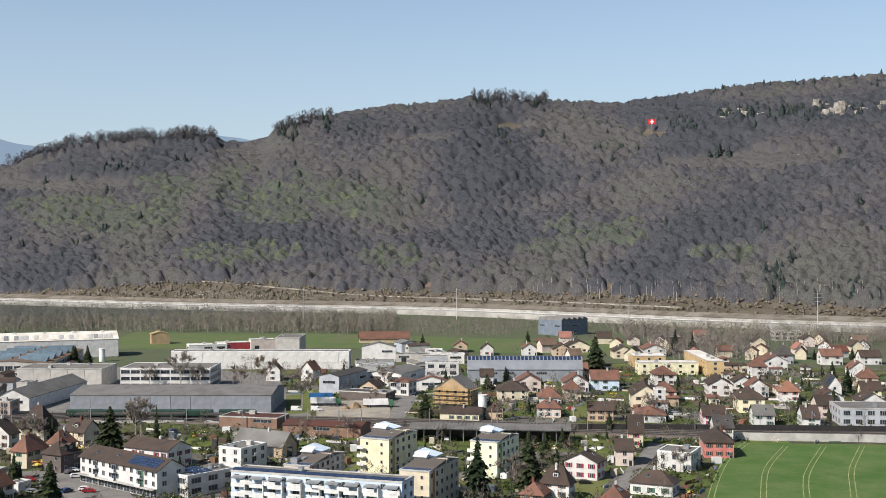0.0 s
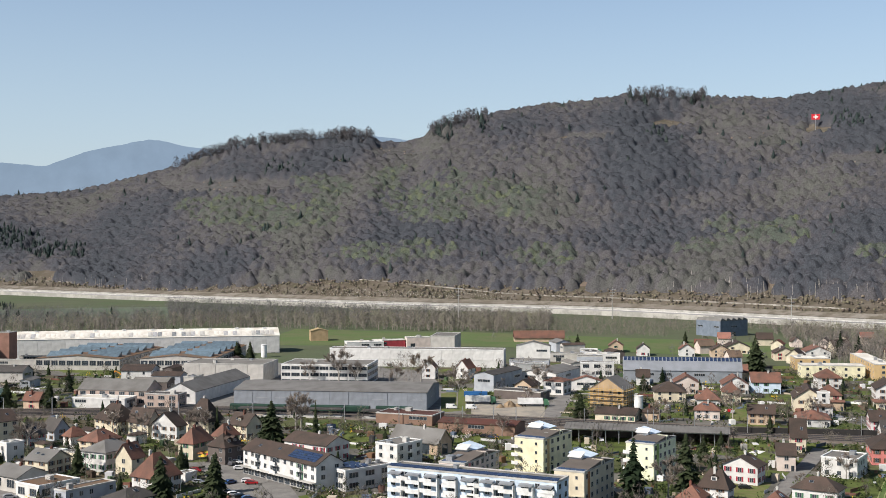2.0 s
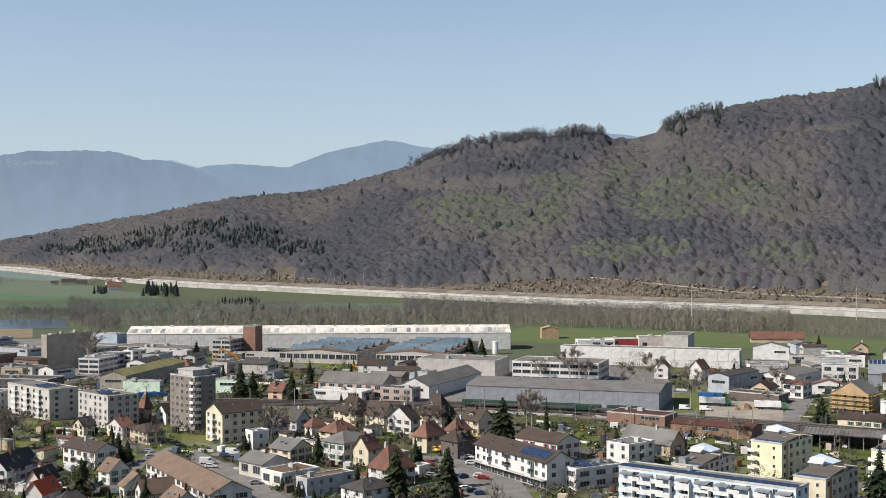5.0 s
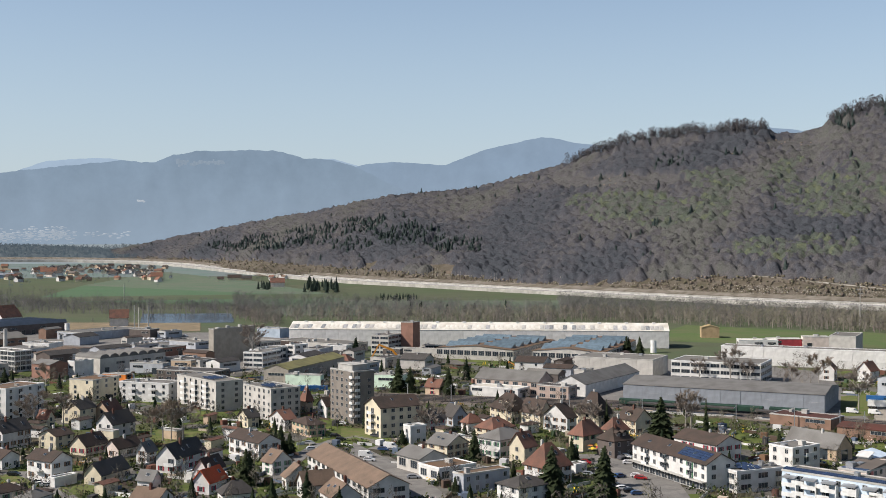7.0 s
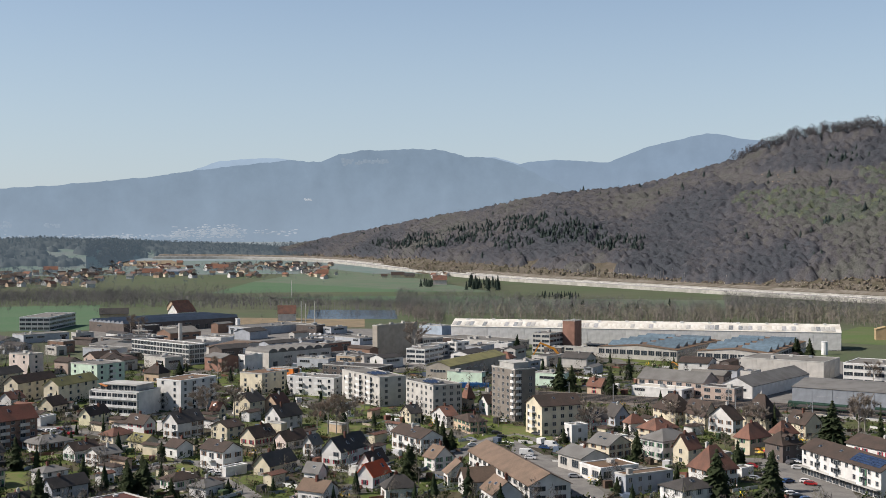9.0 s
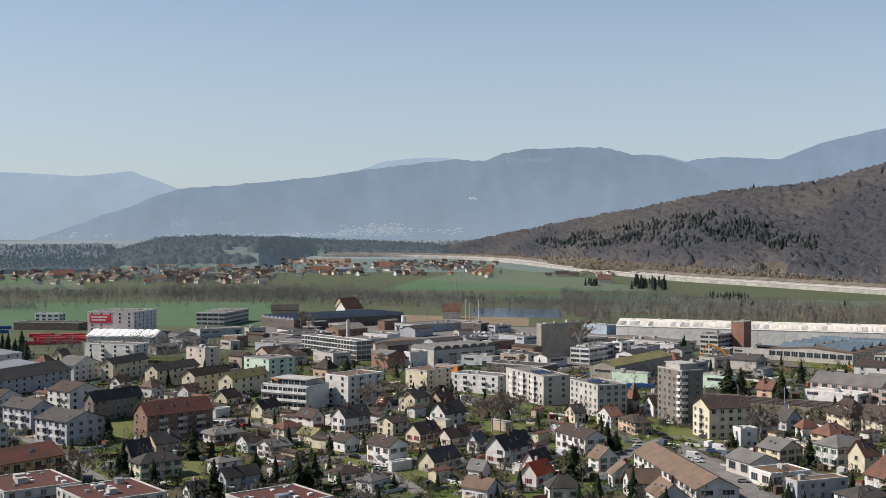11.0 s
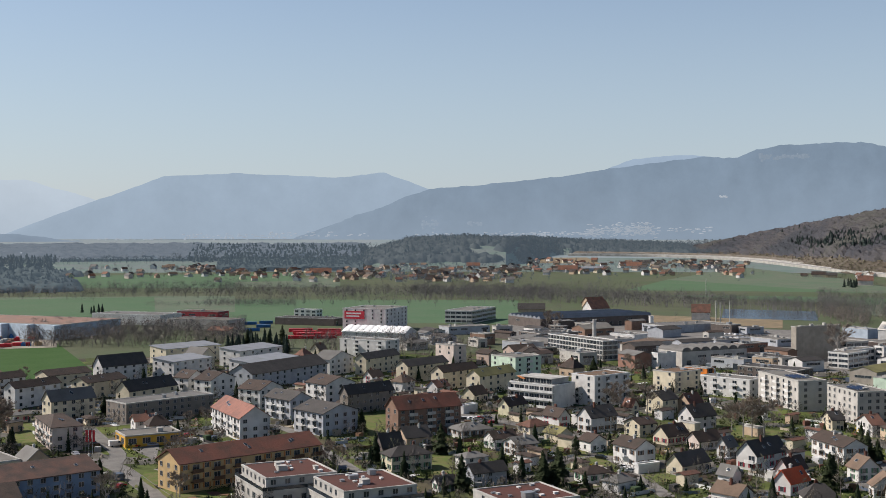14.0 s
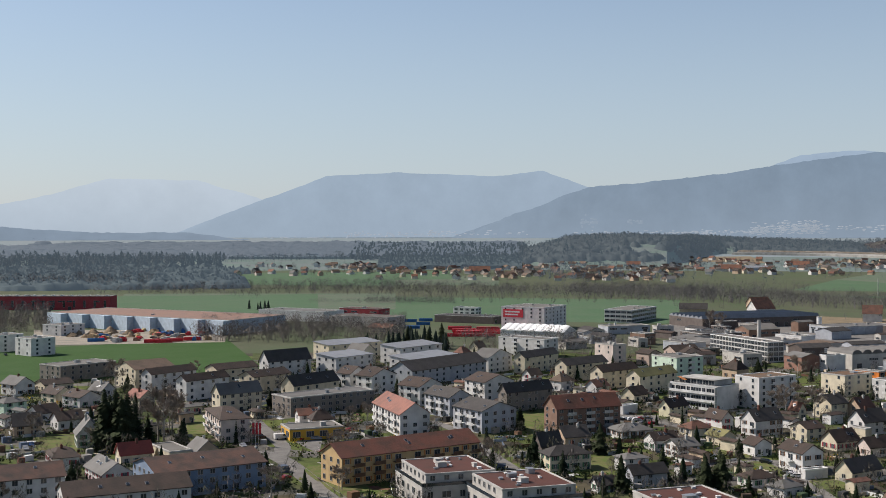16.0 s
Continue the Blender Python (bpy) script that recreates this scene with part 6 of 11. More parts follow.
ribbon("wheel_track", [(134, 470), (114, 423), (100, 375), (88, 332)], [(-0.9-0.16, 0.085), (-0.9+0.16, 0.085)], TRACK_SOIL, "pale wheel track through young crop", "track")
ribbon("wheel_track", [(134, 470), (114, 423), (100, 375), (88, 332)], [(0.9-0.16, 0.085), (0.9+0.16, 0.085)], TRACK_SOIL, "pale wheel track through young crop", "track")
ribbon("wheel_track", [(149, 470), (129, 423), (119, 394), (102, 332)], [(-0.9-0.16, 0.085), (-0.9+0.16, 0.085)], TRACK_SOIL, "pale wheel track through young crop", "track")
ribbon("wheel_track", [(149, 470), (129, 423), (119, 394), (102, 332)], [(0.9-0.16, 0.085), (0.9+0.16, 0.085)], TRACK_SOIL, "pale wheel track through young crop", "track")
ribbon("wheel_track", [(164, 470), (144, 423), (134, 393), (115, 332)], [(-0.9-0.16, 0.085), (-0.9+0.16, 0.085)], TRACK_SOIL, "pale wheel track through young crop", "track")
ribbon("wheel_track", [(164, 470), (144, 423), (134, 393), (115, 332)], [(0.9-0.16, 0.085), (0.9+0.16, 0.085)], TRACK_SOIL, "pale wheel track through young crop", "track")
road([(49, 360), (61, 403), (75, 445), (85, 477)], 6)
road([(-22, 543), (-19, 594), (-15, 651), (-5, 699)], 9)
road([(-294, 144), (-348, 151), (-399, 158), (-415, 151), (-416, 124), (-425, 87), (-432, 59)], 7)
road([(-399, 158), (-419, 168), (-452, 174), (-481, 180)], 6)
road([(-311, 276), (-311, 296), (-307, 305), (-282, 292), (-249, 273)], 5)
road([(-235, 327), (-224, 335), (-242, 386), (-241, 418), (-220, 405)], 5)
road([(-444, 244), (-418, 242), (-385, 232), (-332, 217), (-309, 214)], 5)
road([(-116, 377), (-112, 406), (-142, 416), (-162, 408)], 8)
road([(-419, 326), (-387, 326), (-358, 325), (-314, 325)], 5)
road([(-535, 168), (-506, 167), (-488, 167)], 4)
road([(-932, 175), (-884, 222), (-860, 300)], 6)
road([(-223, 399), (-202, 396), (-167, 379), (-143, 370)], 6)
road([(-671, 1080), (-702, 1302)], 5, "pale farm track across a meadow", GRAVEL, "farm_track")
road([(-1802, 717), (-1713, 873)], 8, "pale farm track across a meadow", GRAVEL, "farm_track")
road([(-1812, 717), (-1756, 892)], 8, "pale farm track across a meadow", GRAVEL, "farm_track")
road([(-1031, 1552), (-864, 1390), (-727, 1303), (-609, 1382)], 6, "narrow road to a farm", GRAVEL, "farm_track")


# ---- belts of trees ----
trees, firs_far = [], []
trees += belt(2300, ((-401, 1086), (-41, 1042), (-48, 1205), (-512, 1388)), 9, 16, (0.1, 0.9), 21)
trees += belt(520, ((-40, 1047), (80, 999), (93, 1133), (-46, 1183)), 3, 7, (0.2, 0.8), 22)
trees += belt(520, ((-190, 1215), (225, 1070), (245, 1112), (-200, 1290)), 4, 9, (0.1, 0.8), 61)
trees += belt(420, ((90, 1010), (470, 880), (500, 960), (110, 1095)), 5, 12, (0.1, 0.7), 62)
trees += belt(1500, ((-3560, 560), (-3500, 760), (-2020, 3010), (-1960, 2940)), 13, 19, (0, 0.4), 63)
trees += belt(560, ((126, 949), (391, 909), (436, 1012), (140, 1080)), 8, 15, (0.1, 0.9), 23)
trees += belt(200, ((138, 804), (206, 803), (247, 962), (166, 963)), 9, 14, (0, 0.6), 29)
trees += belt(1196, ((-684, 953), (-368, 992), (-443, 1192), (-915, 1275)), 9, 16, (0.1, 0.9), 24)
trees += belt(290, ((-688, 989), (-386, 1135), (-415, 1220), (-751, 1081)), 8, 14, (0.1, 0.8), 25)
trees += belt(1250, ((-1201, 859), (-702, 1021), (-763, 1109), (-1404, 1004)), 9, 15, (0, 0.5), 26)
trees += belt(420, ((-1352, 1050), (-953, 1006), (-1291, 1364), (-1621, 1259)), 9, 15, (0, 0.4), 36)
trees += belt(159, ((-702, 981), (-563, 852), (-654, 989), (-767, 1072)), 8, 12, (0, 0.5), 39)
trees += belt(1300, ((-1470, 544), (-1049, 952), (-1187, 1077), (-1741, 644)), 9, 14, (0, 0.4), 27)
trees += belt(200, ((-1199, 579), (-1129, 653), (-1191, 689), (-1265, 611)), 5, 9, (0, 0.4), 37)
trees += belt(377, ((-1549, 1032), (-1277, 1158), (-1935, 1756), (-2174, 1492)), 9, 14, (0, 0.4), 28)
trees += belt(380, ((-962, 124), (-977, 196), (-1305, 262), (-1220, 157)), 9, 14, (0, 0.5), 30)
trees += belt(520, ((-850, 271), (-746, 392), (-913, 480), (-971, 319)), 8, 14, (0, 0.55), 31)
trees += belt(130, ((-700, 395), (-610, 480), (-660, 545), (-775, 450)), 8, 13, (0, 0.5), 68)
trees += belt(174, ((-1544, 424), (-1367, 519), (-1634, 620), (-1747, 480)), 7, 11, (0, 0.4), 32)
trees += belt(13, ((-117, 639), (-93, 652), (-108, 752), (-141, 770)), 8, 13, (0, 0.6), 33)
trees += belt(2300, ((-2761, 959), (-2174, 1492), (-3150, 2078), (-3582, 1245)), 8, 21, (0, 0.3), 34)
trees += belt(1380, ((-2188, 1847), (-2240, 2452), (-2704, 2961), (-2885, 2436)), 8, 20, (0, 0.4), 35)
trees += belt(2300, ((-2377, 1632), (-2443, 2217), (-3652, 3191), (-3418, 2416)), 8, 21, (0, 0.4), 38)
trees += belt(2300, ((-1726, 236), (-1682, 470), (-2657, 833), (-3252, 446)), 8, 21, (0, 0.3), 40)
trees += belt(1196, ((-1970, 2319), (-2032, 2839), (-2726, 3808), (-2704, 2961)), 12, 18, (0.2, 0.8), 41)
trees += belt(1380, ((-2618, 359), (-2439, 1253), (-3175, 1631), (-3657, 502)), 12, 18, (0, 0.3), 42)
trees += belt(348, ((-2233, 1147), (-1724, 1919), (-2196, 2444), (-2945, 1513)), 9, 15, (0, 0.4), 43)
trees += belt(690, ((-3600, 677), (-2345, 2764), (-2723, 3209), (-4189, 788)), 10, 16, (0, 0.3), 44)
trees += belt(188, ((-1203, 618), (-898, 1059), (-1060, 1250), (-1378, 708)), 7, 12, (0, 0.4), 45)
trees += belt(87, ((-1635, 1068), (-1212, 1513), (-1475, 1842), (-1990, 1300)), 7, 11, (0, 0.4), 46)
firs_far += belt(924, ((-2505, 1170), (-2198, 1464), (-3031, 2000), (-3334, 1575)), 9, 24, (0, 1), 50)
firs_far += belt(660, ((-1881, 258), (-1968, 666), (-2739, 955), (-3074, 422)), 9, 24, (0, 1), 51)
firs_far += belt(264, ((-2552, 1804), (-2869, 2413), (-3741, 3087), (-3584, 2584)), 16, 22, (0, 1), 52)
firs_far += belt(90, ((-2158, 1869), (-2361, 2516), (-2747, 2928), (-2780, 2407)), 16, 22, (0, 1), 53)
wedge = lambda a0, a1, d0, d1: [(-d * math.sin(radians(a)), d * math.cos(radians(a))) for a, d in ((a0, d0), (a1, d0), (a1, d1), (a0, d1))]
firs_far += belt(800, wedge(56.8, 63.6, 2330, 2680), 12, 20, (0, 1), 65)
firs_far += belt(900, wedge(64.5, 81, 1720, 2250), 10, 18, (0, 1), 66)
firs_far += belt(34, ((-926, 1460), (-860, 1444), (-951, 1597), (-1017, 1620)), 12, 20, (0, 1), 54)
firs_far += belt(40, ((-718, 1308), (-678, 1330), (-729, 1430), (-772, 1407)), 5, 9, (0, 1), 55)
firs_far += belt(14, ((-1020, 1482), (-1005, 1490), (-1072, 1590), (-1088, 1581)), 9, 14, (0, 1), 56)
firs_far += belt(40, ((-711, 328), (-664, 382), (-730, 419), (-797, 409)), 9, 14, (0, 1), 57)
firs_far += belt(10, ((-575, 1090), (-446, 1121), (-472, 1188), (-592, 1123)), 8, 16, (0, 1), 58)
# a low wooded rise in the far valley, by bearing and the angle of its top
RISE = [(57.5, -1.5), (56.4, -1.0), (54.6, -0.42), (52.0, -0.3), (49.9, -0.42), (48.8, -0.34), (46.2, -0.5), (43.0, -0.62), (40.6, -0.85), (39.5, -1.4)]


def rise(a, f):
    """A place on the rise: f from 0 at its near foot over 0.5 on its top to 1 behind."""
    near = np.interp(a, (47.5, 50), (3170, 2500))
    d = near + 800 * f
    top = EYE + (near + 400) * math.tan(radians(np.interp(a, *zip(*RISE[::-1]))))
    z = land(d) + max(top - land(near + 400), 0) * math.sin(math.pi * f) ** 0.8
    return -d * math.sin(radians(a)), d * math.cos(radians(a)), z


s = Shape()
for i in range(73):
    for j in range(13):
        s.v.append(rise(39.5 + 0.25 * i, j / 12))
for i in range(72):
    for j in range(12):
        k = i * 13 + j
        s.f.append((k, k + 1, k + 14, k + 13))
        s.m.append(0)
solid("backdrop", s, HAZED_LAND, "low grassy rise far off in the valley", "hill", "structure")
r = np.random.RandomState(64)
for i in range(4400):
    a, f = r.uniform(39.6, 57.3), r.uniform(0.05, 0.75)
    if noise.noise((a * 0.9, f * 4, 2)) < -0.33 and f < 0.45 or 50.3 < a < 51.4 and 0.1 < f < 0.3:
        continue
    x, y, z = rise(a, f)
    (firs_far if r.rand() < 0.16 or 46.5 < a < 48.9 and r.rand() < 0.4 else trees).append((x, y, z, r.uniform(9, 17), r.uniform(0, 0.6)))
reach = lambda p: math.hypot(p[0], p[1])
horizon = [p for p in trees if reach(p) > 2850 and not (39 < math.degrees(math.atan2(-p[0], p[1])) < 57)]
trees = [p for p in trees if not (reach(p) > 2850 and not (39 < math.degrees(math.atan2(-p[0], p[1])) < 57))]
trees = [p for p in trees if not (60 < p[0] < 150 and 900 < p[1] < 1075)]
trees = [p for p in trees if not (40 < math.degrees(math.atan2(-p[0], p[1])) < 53 and 1900 < reach(p) < 2330 and (p[0] * 7.3 + p[1]) % 1 < 0.75)]
bearing = lambda p: math.degrees(math.atan2(-p[0], p[1]))
# open land in front of the motorway and round the village
open_land = lambda p: 33 < bearing(p) < 48 and 2080 < reach(p) < 3150 or 63.6 < bearing(p) < 70.3 + 1.3 * noise.noise((p[0] * 0.008, p[1] * 0.008, 3)) and 1600 < reach(p) < 2330
trees, firs_far = [p for p in trees if not open_land(p)], [p for p in firs_far if not open_land(p)]
trees += belt(170, wedge(60.5, 67, 1335, 1390), 3, 6, (0, 0.5), 69)
firs_far += belt(5, wedge(68.6, 69.8, 1230, 1260), 8, 12, (0, 1), 70)
trees += belt(900, wedge(62.5, 77, 1560, 1860), 7, 12, (0, 0.5), 67)
far, trees = [p for p in trees if reach(p) > 1900], [p for p in trees if reach(p) <= 1900]
hazy = lambda p: reach(p) > (1650 if math.degrees(math.atan2(-p[0], p[1])) > 56 else 1950)
far_f, firs_far = [p for p in firs_far if hazy(p)], [p for p in firs_far if not hazy(p)]
plain = lambda a0, a1, d0, d1: lambda u, v: (lambda a, d: (-d * math.sin(a), d * math.cos(a), land(d)))(radians(a0 + (a1 - a0) * u), d0 + (d1 - d0) * v)
crown_wood("backdrop_woods", horizon, "blue-grey woods along the horizon of a hazy valley", 4, 18, HAZED_HORIZON_WOOD, 0, 0.32)
canopy("backdrop_canopy", horizon, plain(38, 83, 2850, 4000), 300, 110, "blue-grey tops of woods along a hazy horizon", HAZED_HORIZON_WOOD, 24, 0.6, 0.16, 0.5, 44)
bare_wood("distant_woods", far, "grey leafless woods far off in the valley", 9, 8, True, 0.14, 0.3, HAZED_BARE, 0.38)
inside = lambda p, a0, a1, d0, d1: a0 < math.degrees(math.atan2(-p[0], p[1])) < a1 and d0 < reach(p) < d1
canopy("wood_canopy", [p for p in far + far_f if inside(p, 64.5, 81, 1690, 2300)], plain(64.5, 81, 1690, 2300), 110, 110, "blue-green tops of a fir wood far off in the valley", HAZED_NEEDLE, 14, 0.5, 0.22, 0.4, 49)
canopy("wood_canopy", [p for p in far + far_f if inside(p, 56.8, 63.6, 2320, 2690)], plain(56.8, 63.6, 2320, 2690), 60, 60, "blue-green tops of a fir wood far off in the valley", HAZED_NEEDLE, 14, 0.5, 0.22, 0.4, 50)
canopy("rise_canopy", [p for p in far if p[2] > land(reach(p)) + 0.5], lambda u, v: rise(39.5 + 18 * u, v * 0.8), 180, 110, "grey tops of a leafless wood on a low rise", HAZED_BARE, 10, 0.5, 0.22, 0.4, 46)
fir_wood("distant_firs", far_f, "blue-green fir woods far off in the valley", 9, 4, True, HAZED_NEEDLE, 1.6)
trees = [p for p in trees if not (40 < math.degrees(math.atan2(-p[0], p[1])) < 52 and reach(p) > 1750)]
bare_wood("valley_trees", [p for p in trees if reach(p) > 1200], "leafless trees and bushes in belts across the valley", 32, 5, True, 0.10, 0.3, HAZED_BELT_TWIG, 0.10)
bare_wood("riverside_trees", [p for p in trees if reach(p) <= 1200], "brown leafless trees and bushes behind factories and houses", 56, 7, True, 0.105, 0.3, NEAR_BELT, 0.10, 0.57, 0.46)
# needle colour lifted from the near firs to suggest haze
fir_wood("valley_firs", firs_far, "dark firs standing in the far valley woods", 6, 5, True, wood_material("hazed_valley_needles", [(0.026, 0.038, 0.03), (0.036, 0.05, 0.038)]))

def open_shed(x, y, turn, w, d, h, rh):
    """A long shed with an open front on posts, a dark back wall and a roof of ribbed sheets."""
    bl = thing("railway_shed", "long open-fronted railway shed with a grey ribbed roof", "shed", x, y, 0, turn)
    FOOTPRINTS.append((x, y, turn, w, d))
    dark, rib = WALL_MATS["D"], ROOF_MATS["g"]
    s = Shape()
    s.box(w / 2 - 0.25, -d / 2, -0.3, w / 2, d / 2, h)
    part("back_wall", s, dark, bl)
    for side in (-1, 1):
        s = Shape()
        s.extrude([(-w / 2, -0.3), (w / 2 - 0.26, -0.3), (w / 2 - 0.26, h), (0, h + rh - 0.1), (-w / 2, h)], side * d / 2 - 0.15, side * d / 2 + 0.15, "y")
        part("end_wall", s, dark, bl)
    n = 12
    for i in range(1, n):
        s = Shape()
        s.box(-w / 2 + 0.1, -d / 2 + i * d / n - 0.14, -0.3, -w / 2 + 0.38, -d / 2 + i * d / n + 0.14, h - 0.3)
        part("post", s, METAL, bl)
    s = Shape()
    s.box(-w / 2, -d / 2, h - 0.55, -w / 2 + 0.3, d / 2, h - 0.05)
    part("front_beam", s, CONCRETE, bl)
    s = Shape()
    m = 84
    for i in range(m):
        y0, y1 = -d / 2 - 0.6 + i * (d + 1.2) / m, -d / 2 - 0.6 + (i + 1) * (d + 1.2) / m
        up = 0.14 * (i % 2)
        for x0, z0, x1, z1 in ((-w / 2 - 1.2, h - 0.05, 0, h + rh), (0, h + rh, w / 2 + 0.5, h - 0.05)):
            s.extrude([(x0, z0 + up), (x1, z1 + up), (x1, z1 + up + 0.12), (x0, z0 + up + 0.12)], y0, y1, "y")
    part("roof", s, rib, bl)


# ---- buildings ----
building("villa", -148.2, 430.4, 70.1, 11.7, 6.8, 6.5, "hip", "r", 4.5, "C", "r")
building("pub", -134.1, 422, 59.6, 8.9, 9.3, 6.5, "hip", "r", 3.8, "D", "b", dorm=2)
building("house", -142.1, 447.4, 59.6, 8.2, 6.6, 6, "hip", "r", 4, "C", "r")
building("longwhite", -101.7, 391.9, 49.2, 10.8, 42.7, 8.6, "gable", "l", 3, "W", "b", solar=1)
building("house", -102.8, 432.4, 59.6, 12.4, 21, 6.6, "gable", "l", 2.6, "W", "b")
building("house", -142.7, 475, 59.6, 8.7, 10.9, 6, "gable", "l", 4, "C", "b", dorm=1)
building("house", -163.8, 486.7, 70.1, 9.8, 12.3, 6, "hip", "l", 8, "C", "b")
building("flatoffice", -75.8, 385.1, 49.2, 19.9, 6.2, 6.5, "flat", "r", 0, "W", "s", solar=1)
building("apt", -70.5, 422.6, 59.6, 13.9, 10.1, 8.5, "flat", "r", 0, "W", "s", balc="r")
building("barn", -67.2, 453.9, 59.6, 8.6, 22.9, 4.5, "gable", "l", 4.5, "T", "g")
building("apt4", -41.4, 387.7, 70.5, 26.5, 9, 10, "split", "r", 2.2, "P", "g", solar=1)
building("apt4", -19.1, 423.7, 64.7, 21.7, 11.3, 12, "split", "r", 2.2, "Y", "g", solar=1)
building("apt4", -4.1, 367.2, 68.8, 24.7, 9.6, 12, "split", "r", 2.2, "C", "g", solar=1)
building("apt4", 17.9, 416.5, 64.8, 19.7, 10, 12, "split", "r", 2.2, "LG", "g", solar=1)
building("rowapt", -35.7, 351.6, 70.9, 9.5, 54.3, 12, "flat", "r", 0, "B2", "s", solar=1, balc="l")
building("house", 47.8, 407.8, 64.8, 8.1, 12, 6, "gable", "r", 3, "W", "b")
building("house", 65.4, 435.4, -5.6, 6.2, 13.6, 5.6, "gable", "r", 3, "P", "b")
building("house", 75.5, 472.3, -5.6, 5.5, 10.8, 6, "gable", "r", 6, "C", "b")
building("house", 35.8, 375.6, 64.8, 5.5, 9.3, 5.5, "hip", "l", 4.5, "W", "b", dorm=1)
building("house", 28.4, 370.7, 68.8, 7.9, 7.4, 3, "hip", "r", 3, "T", "r")
building("house", 67.5, 382.9, 64.8, 9.3, 13.7, 4, "hip", "l", 3, "W", "b")
building("house", 51.5, 359.7, 68.8, 8.7, 7, 4, "hip", "r", 3, "W", "r")
building("house", 103, 453, -5.6, 10.7, 17.9, 6, "hip", "l", 3.5, "R", "b")
building("modern", 83.4, 424.6, 64.8, 14, 12, 6.5, "flat", "r", 0, "W", "s")
building("house", 112.6, 486, -5.6, 7.2, 15.9, 6, "gable", "r", 4, "W", "d")
building("house", 118.6, 528.8, -6, 9.5, 15.8, 4.5, "gable", "r", 3.5, "W", "b")
building("house", 139.6, 526.2, -6, 8.6, 14.3, 5, "gable", "r", 3.5, "W", "g")
building("house", 158.5, 521.6, -6, 6.8, 15, 4.5, "gable", "r", 4.5, "W", "b")
building("commercial", 191.4, 530.1, -6, 35.9, 22.7, 7.5, "flat", "r", 0, "G", "g")
building("house", 174, 551.6, -6, 6.9, 15.2, 6, "gable", "r", 3.5, "P", "b")
building("house", 145.4, 571.3, -6, 11.9, 19.8, 6.8, "hip", "l", 4, "Y", "b", dorm=1)
building("house", 144.7, 631.9, -6, 12.2, 20.3, 6, "gable", "l", 3.5, "W", "b")
building("house", 111.1, 602.7, -6, 10.7, 13.4, 6, "hip", "l", 4, "C", "r")
building("house", 124.2, 678, -0.5, 12.3, 15.4, 6, "hip", "l", 4, "W", "r")
building("school", 135.7, 729.9, -0.5, 36, 14, 7, "flat", "r", 0, "Y", "w")
building("school", 161.9, 747.8, -0.5, 10, 69.9, 9, "flat", "r", 0, "O", "w")
building("school", 131.5, 775.8, -0.5, 20.9, 19.8, 7, "flat", "r", 0, "O", "w")
building("house", 163.6, 657.9, -6, 10.3, 12.9, 4, "gable", "l", 3, "W", "b")
building("house", 163.3, 627, -6, 10.8, 13.5, 5, "gable", "l", 4, "W", "r")
building("house", 173.8, 605.7, -6, 9.8, 12.2, 5.5, "hip", "l", 4.5, "W", "o", dorm=1)
building("house", 201.8, 624.2, -6, 6.9, 15.1, 6, "gable", "l", 5, "W", "d", solar=1)
building("house", 188.6, 721.3, -0.5, 9, 11.3, 6, "hip", "l", 4.5, "W", "r")
building("house", 205.8, 751.6, -0.5, 14.4, 17.9, 6, "gable", "l", 4, "W", "r")
building("house", 224.5, 793.5, -0.5, 10.1, 12.6, 6, "hip", "l", 6, "G", "d")
building("house", 252.4, 784.5, -0.5, 13.5, 10.8, 6, "gable", "r", 4, "W", "r")
building("house", 247, 717.8, -6, 10.4, 13, 5, "gable", "l", 4, "W", "r")
building("house", 234.7, 665.2, -6, 9.4, 11.7, 5.5, "hip", "l", 5, "C", "r")
building("house", 217.2, 612, -6, 9.9, 8, 5, "gable", "r", 4, "Y", "b")
building("house", 203.8, 574.4, -6, 12.7, 15.9, 4.5, "gable", "l", 4, "W", "b", dorm=1)
building("house", 278.6, 786.9, -0.5, 13.3, 10.6, 5, "gable", "r", 4, "W", "b")
building("commercial", 281.9, 977.3, -0.5, 28.5, 12.8, 7, "flat", "r", 0, "K", "s")
building("house", 190.7, 594.3, -6, 11.8, 14.7, 4, "gable", "l", 3, "W", "b")
building("bluehall", 47.1, 696.4, -0.5, 65.7, 16, 7, "gable", "r", 6.5, "LB", "m", solar=1)
building("farhall", 104, 1042, 40, 32, 28, 13, "saw", "r", 2.5, "slate", "g")
building("house", 45.8, 646, -0.5, 12.3, 15.4, 6, "gable", "l", 3.5, "P", "r")
building("house", 35.5, 617.1, -0.5, 15.4, 19.2, 5, "hip", "l", 4, "C", "b")
building("house", 52.5, 595.4, -0.5, 10.9, 13.6, 4, "hip", "l", 4.5, "W", "r", dorm=1)
building("house", 48.6, 551.7, 84.4, 8.8, 11, 4.5, "hip", "l", 3, "P", "r")
building("house", 65.2, 609.1, -0.5, 8.4, 10.5, 6, "hip", "l", 4, "C", "r")
building("house", 79.7, 707.9, -0.5, 10.2, 8.2, 5, "gable", "r", 4, "T", "r")
building("house", 71.2, 649.6, -0.5, 13, 16.3, 5, "gable", "l", 4, "W", "r")
building("house", 87.3, 651.8, -0.5, 14.9, 11.9, 6, "gable", "r", 4.5, "B2", "r")
building("house", 98, 585, -6, 13.8, 23, 7, "gable", "l", 4.5, "C", "b", dorm=3)
building("apt", 102.7, 570.6, -6, 5.5, 4.5, 10, "flat", "r", 0, "W", "s", balc="l")
building("house", 92.4, 539.9, -5.6, 13.8, 17.2, 3.5, "hip", "l", 2.5, "W", "r")
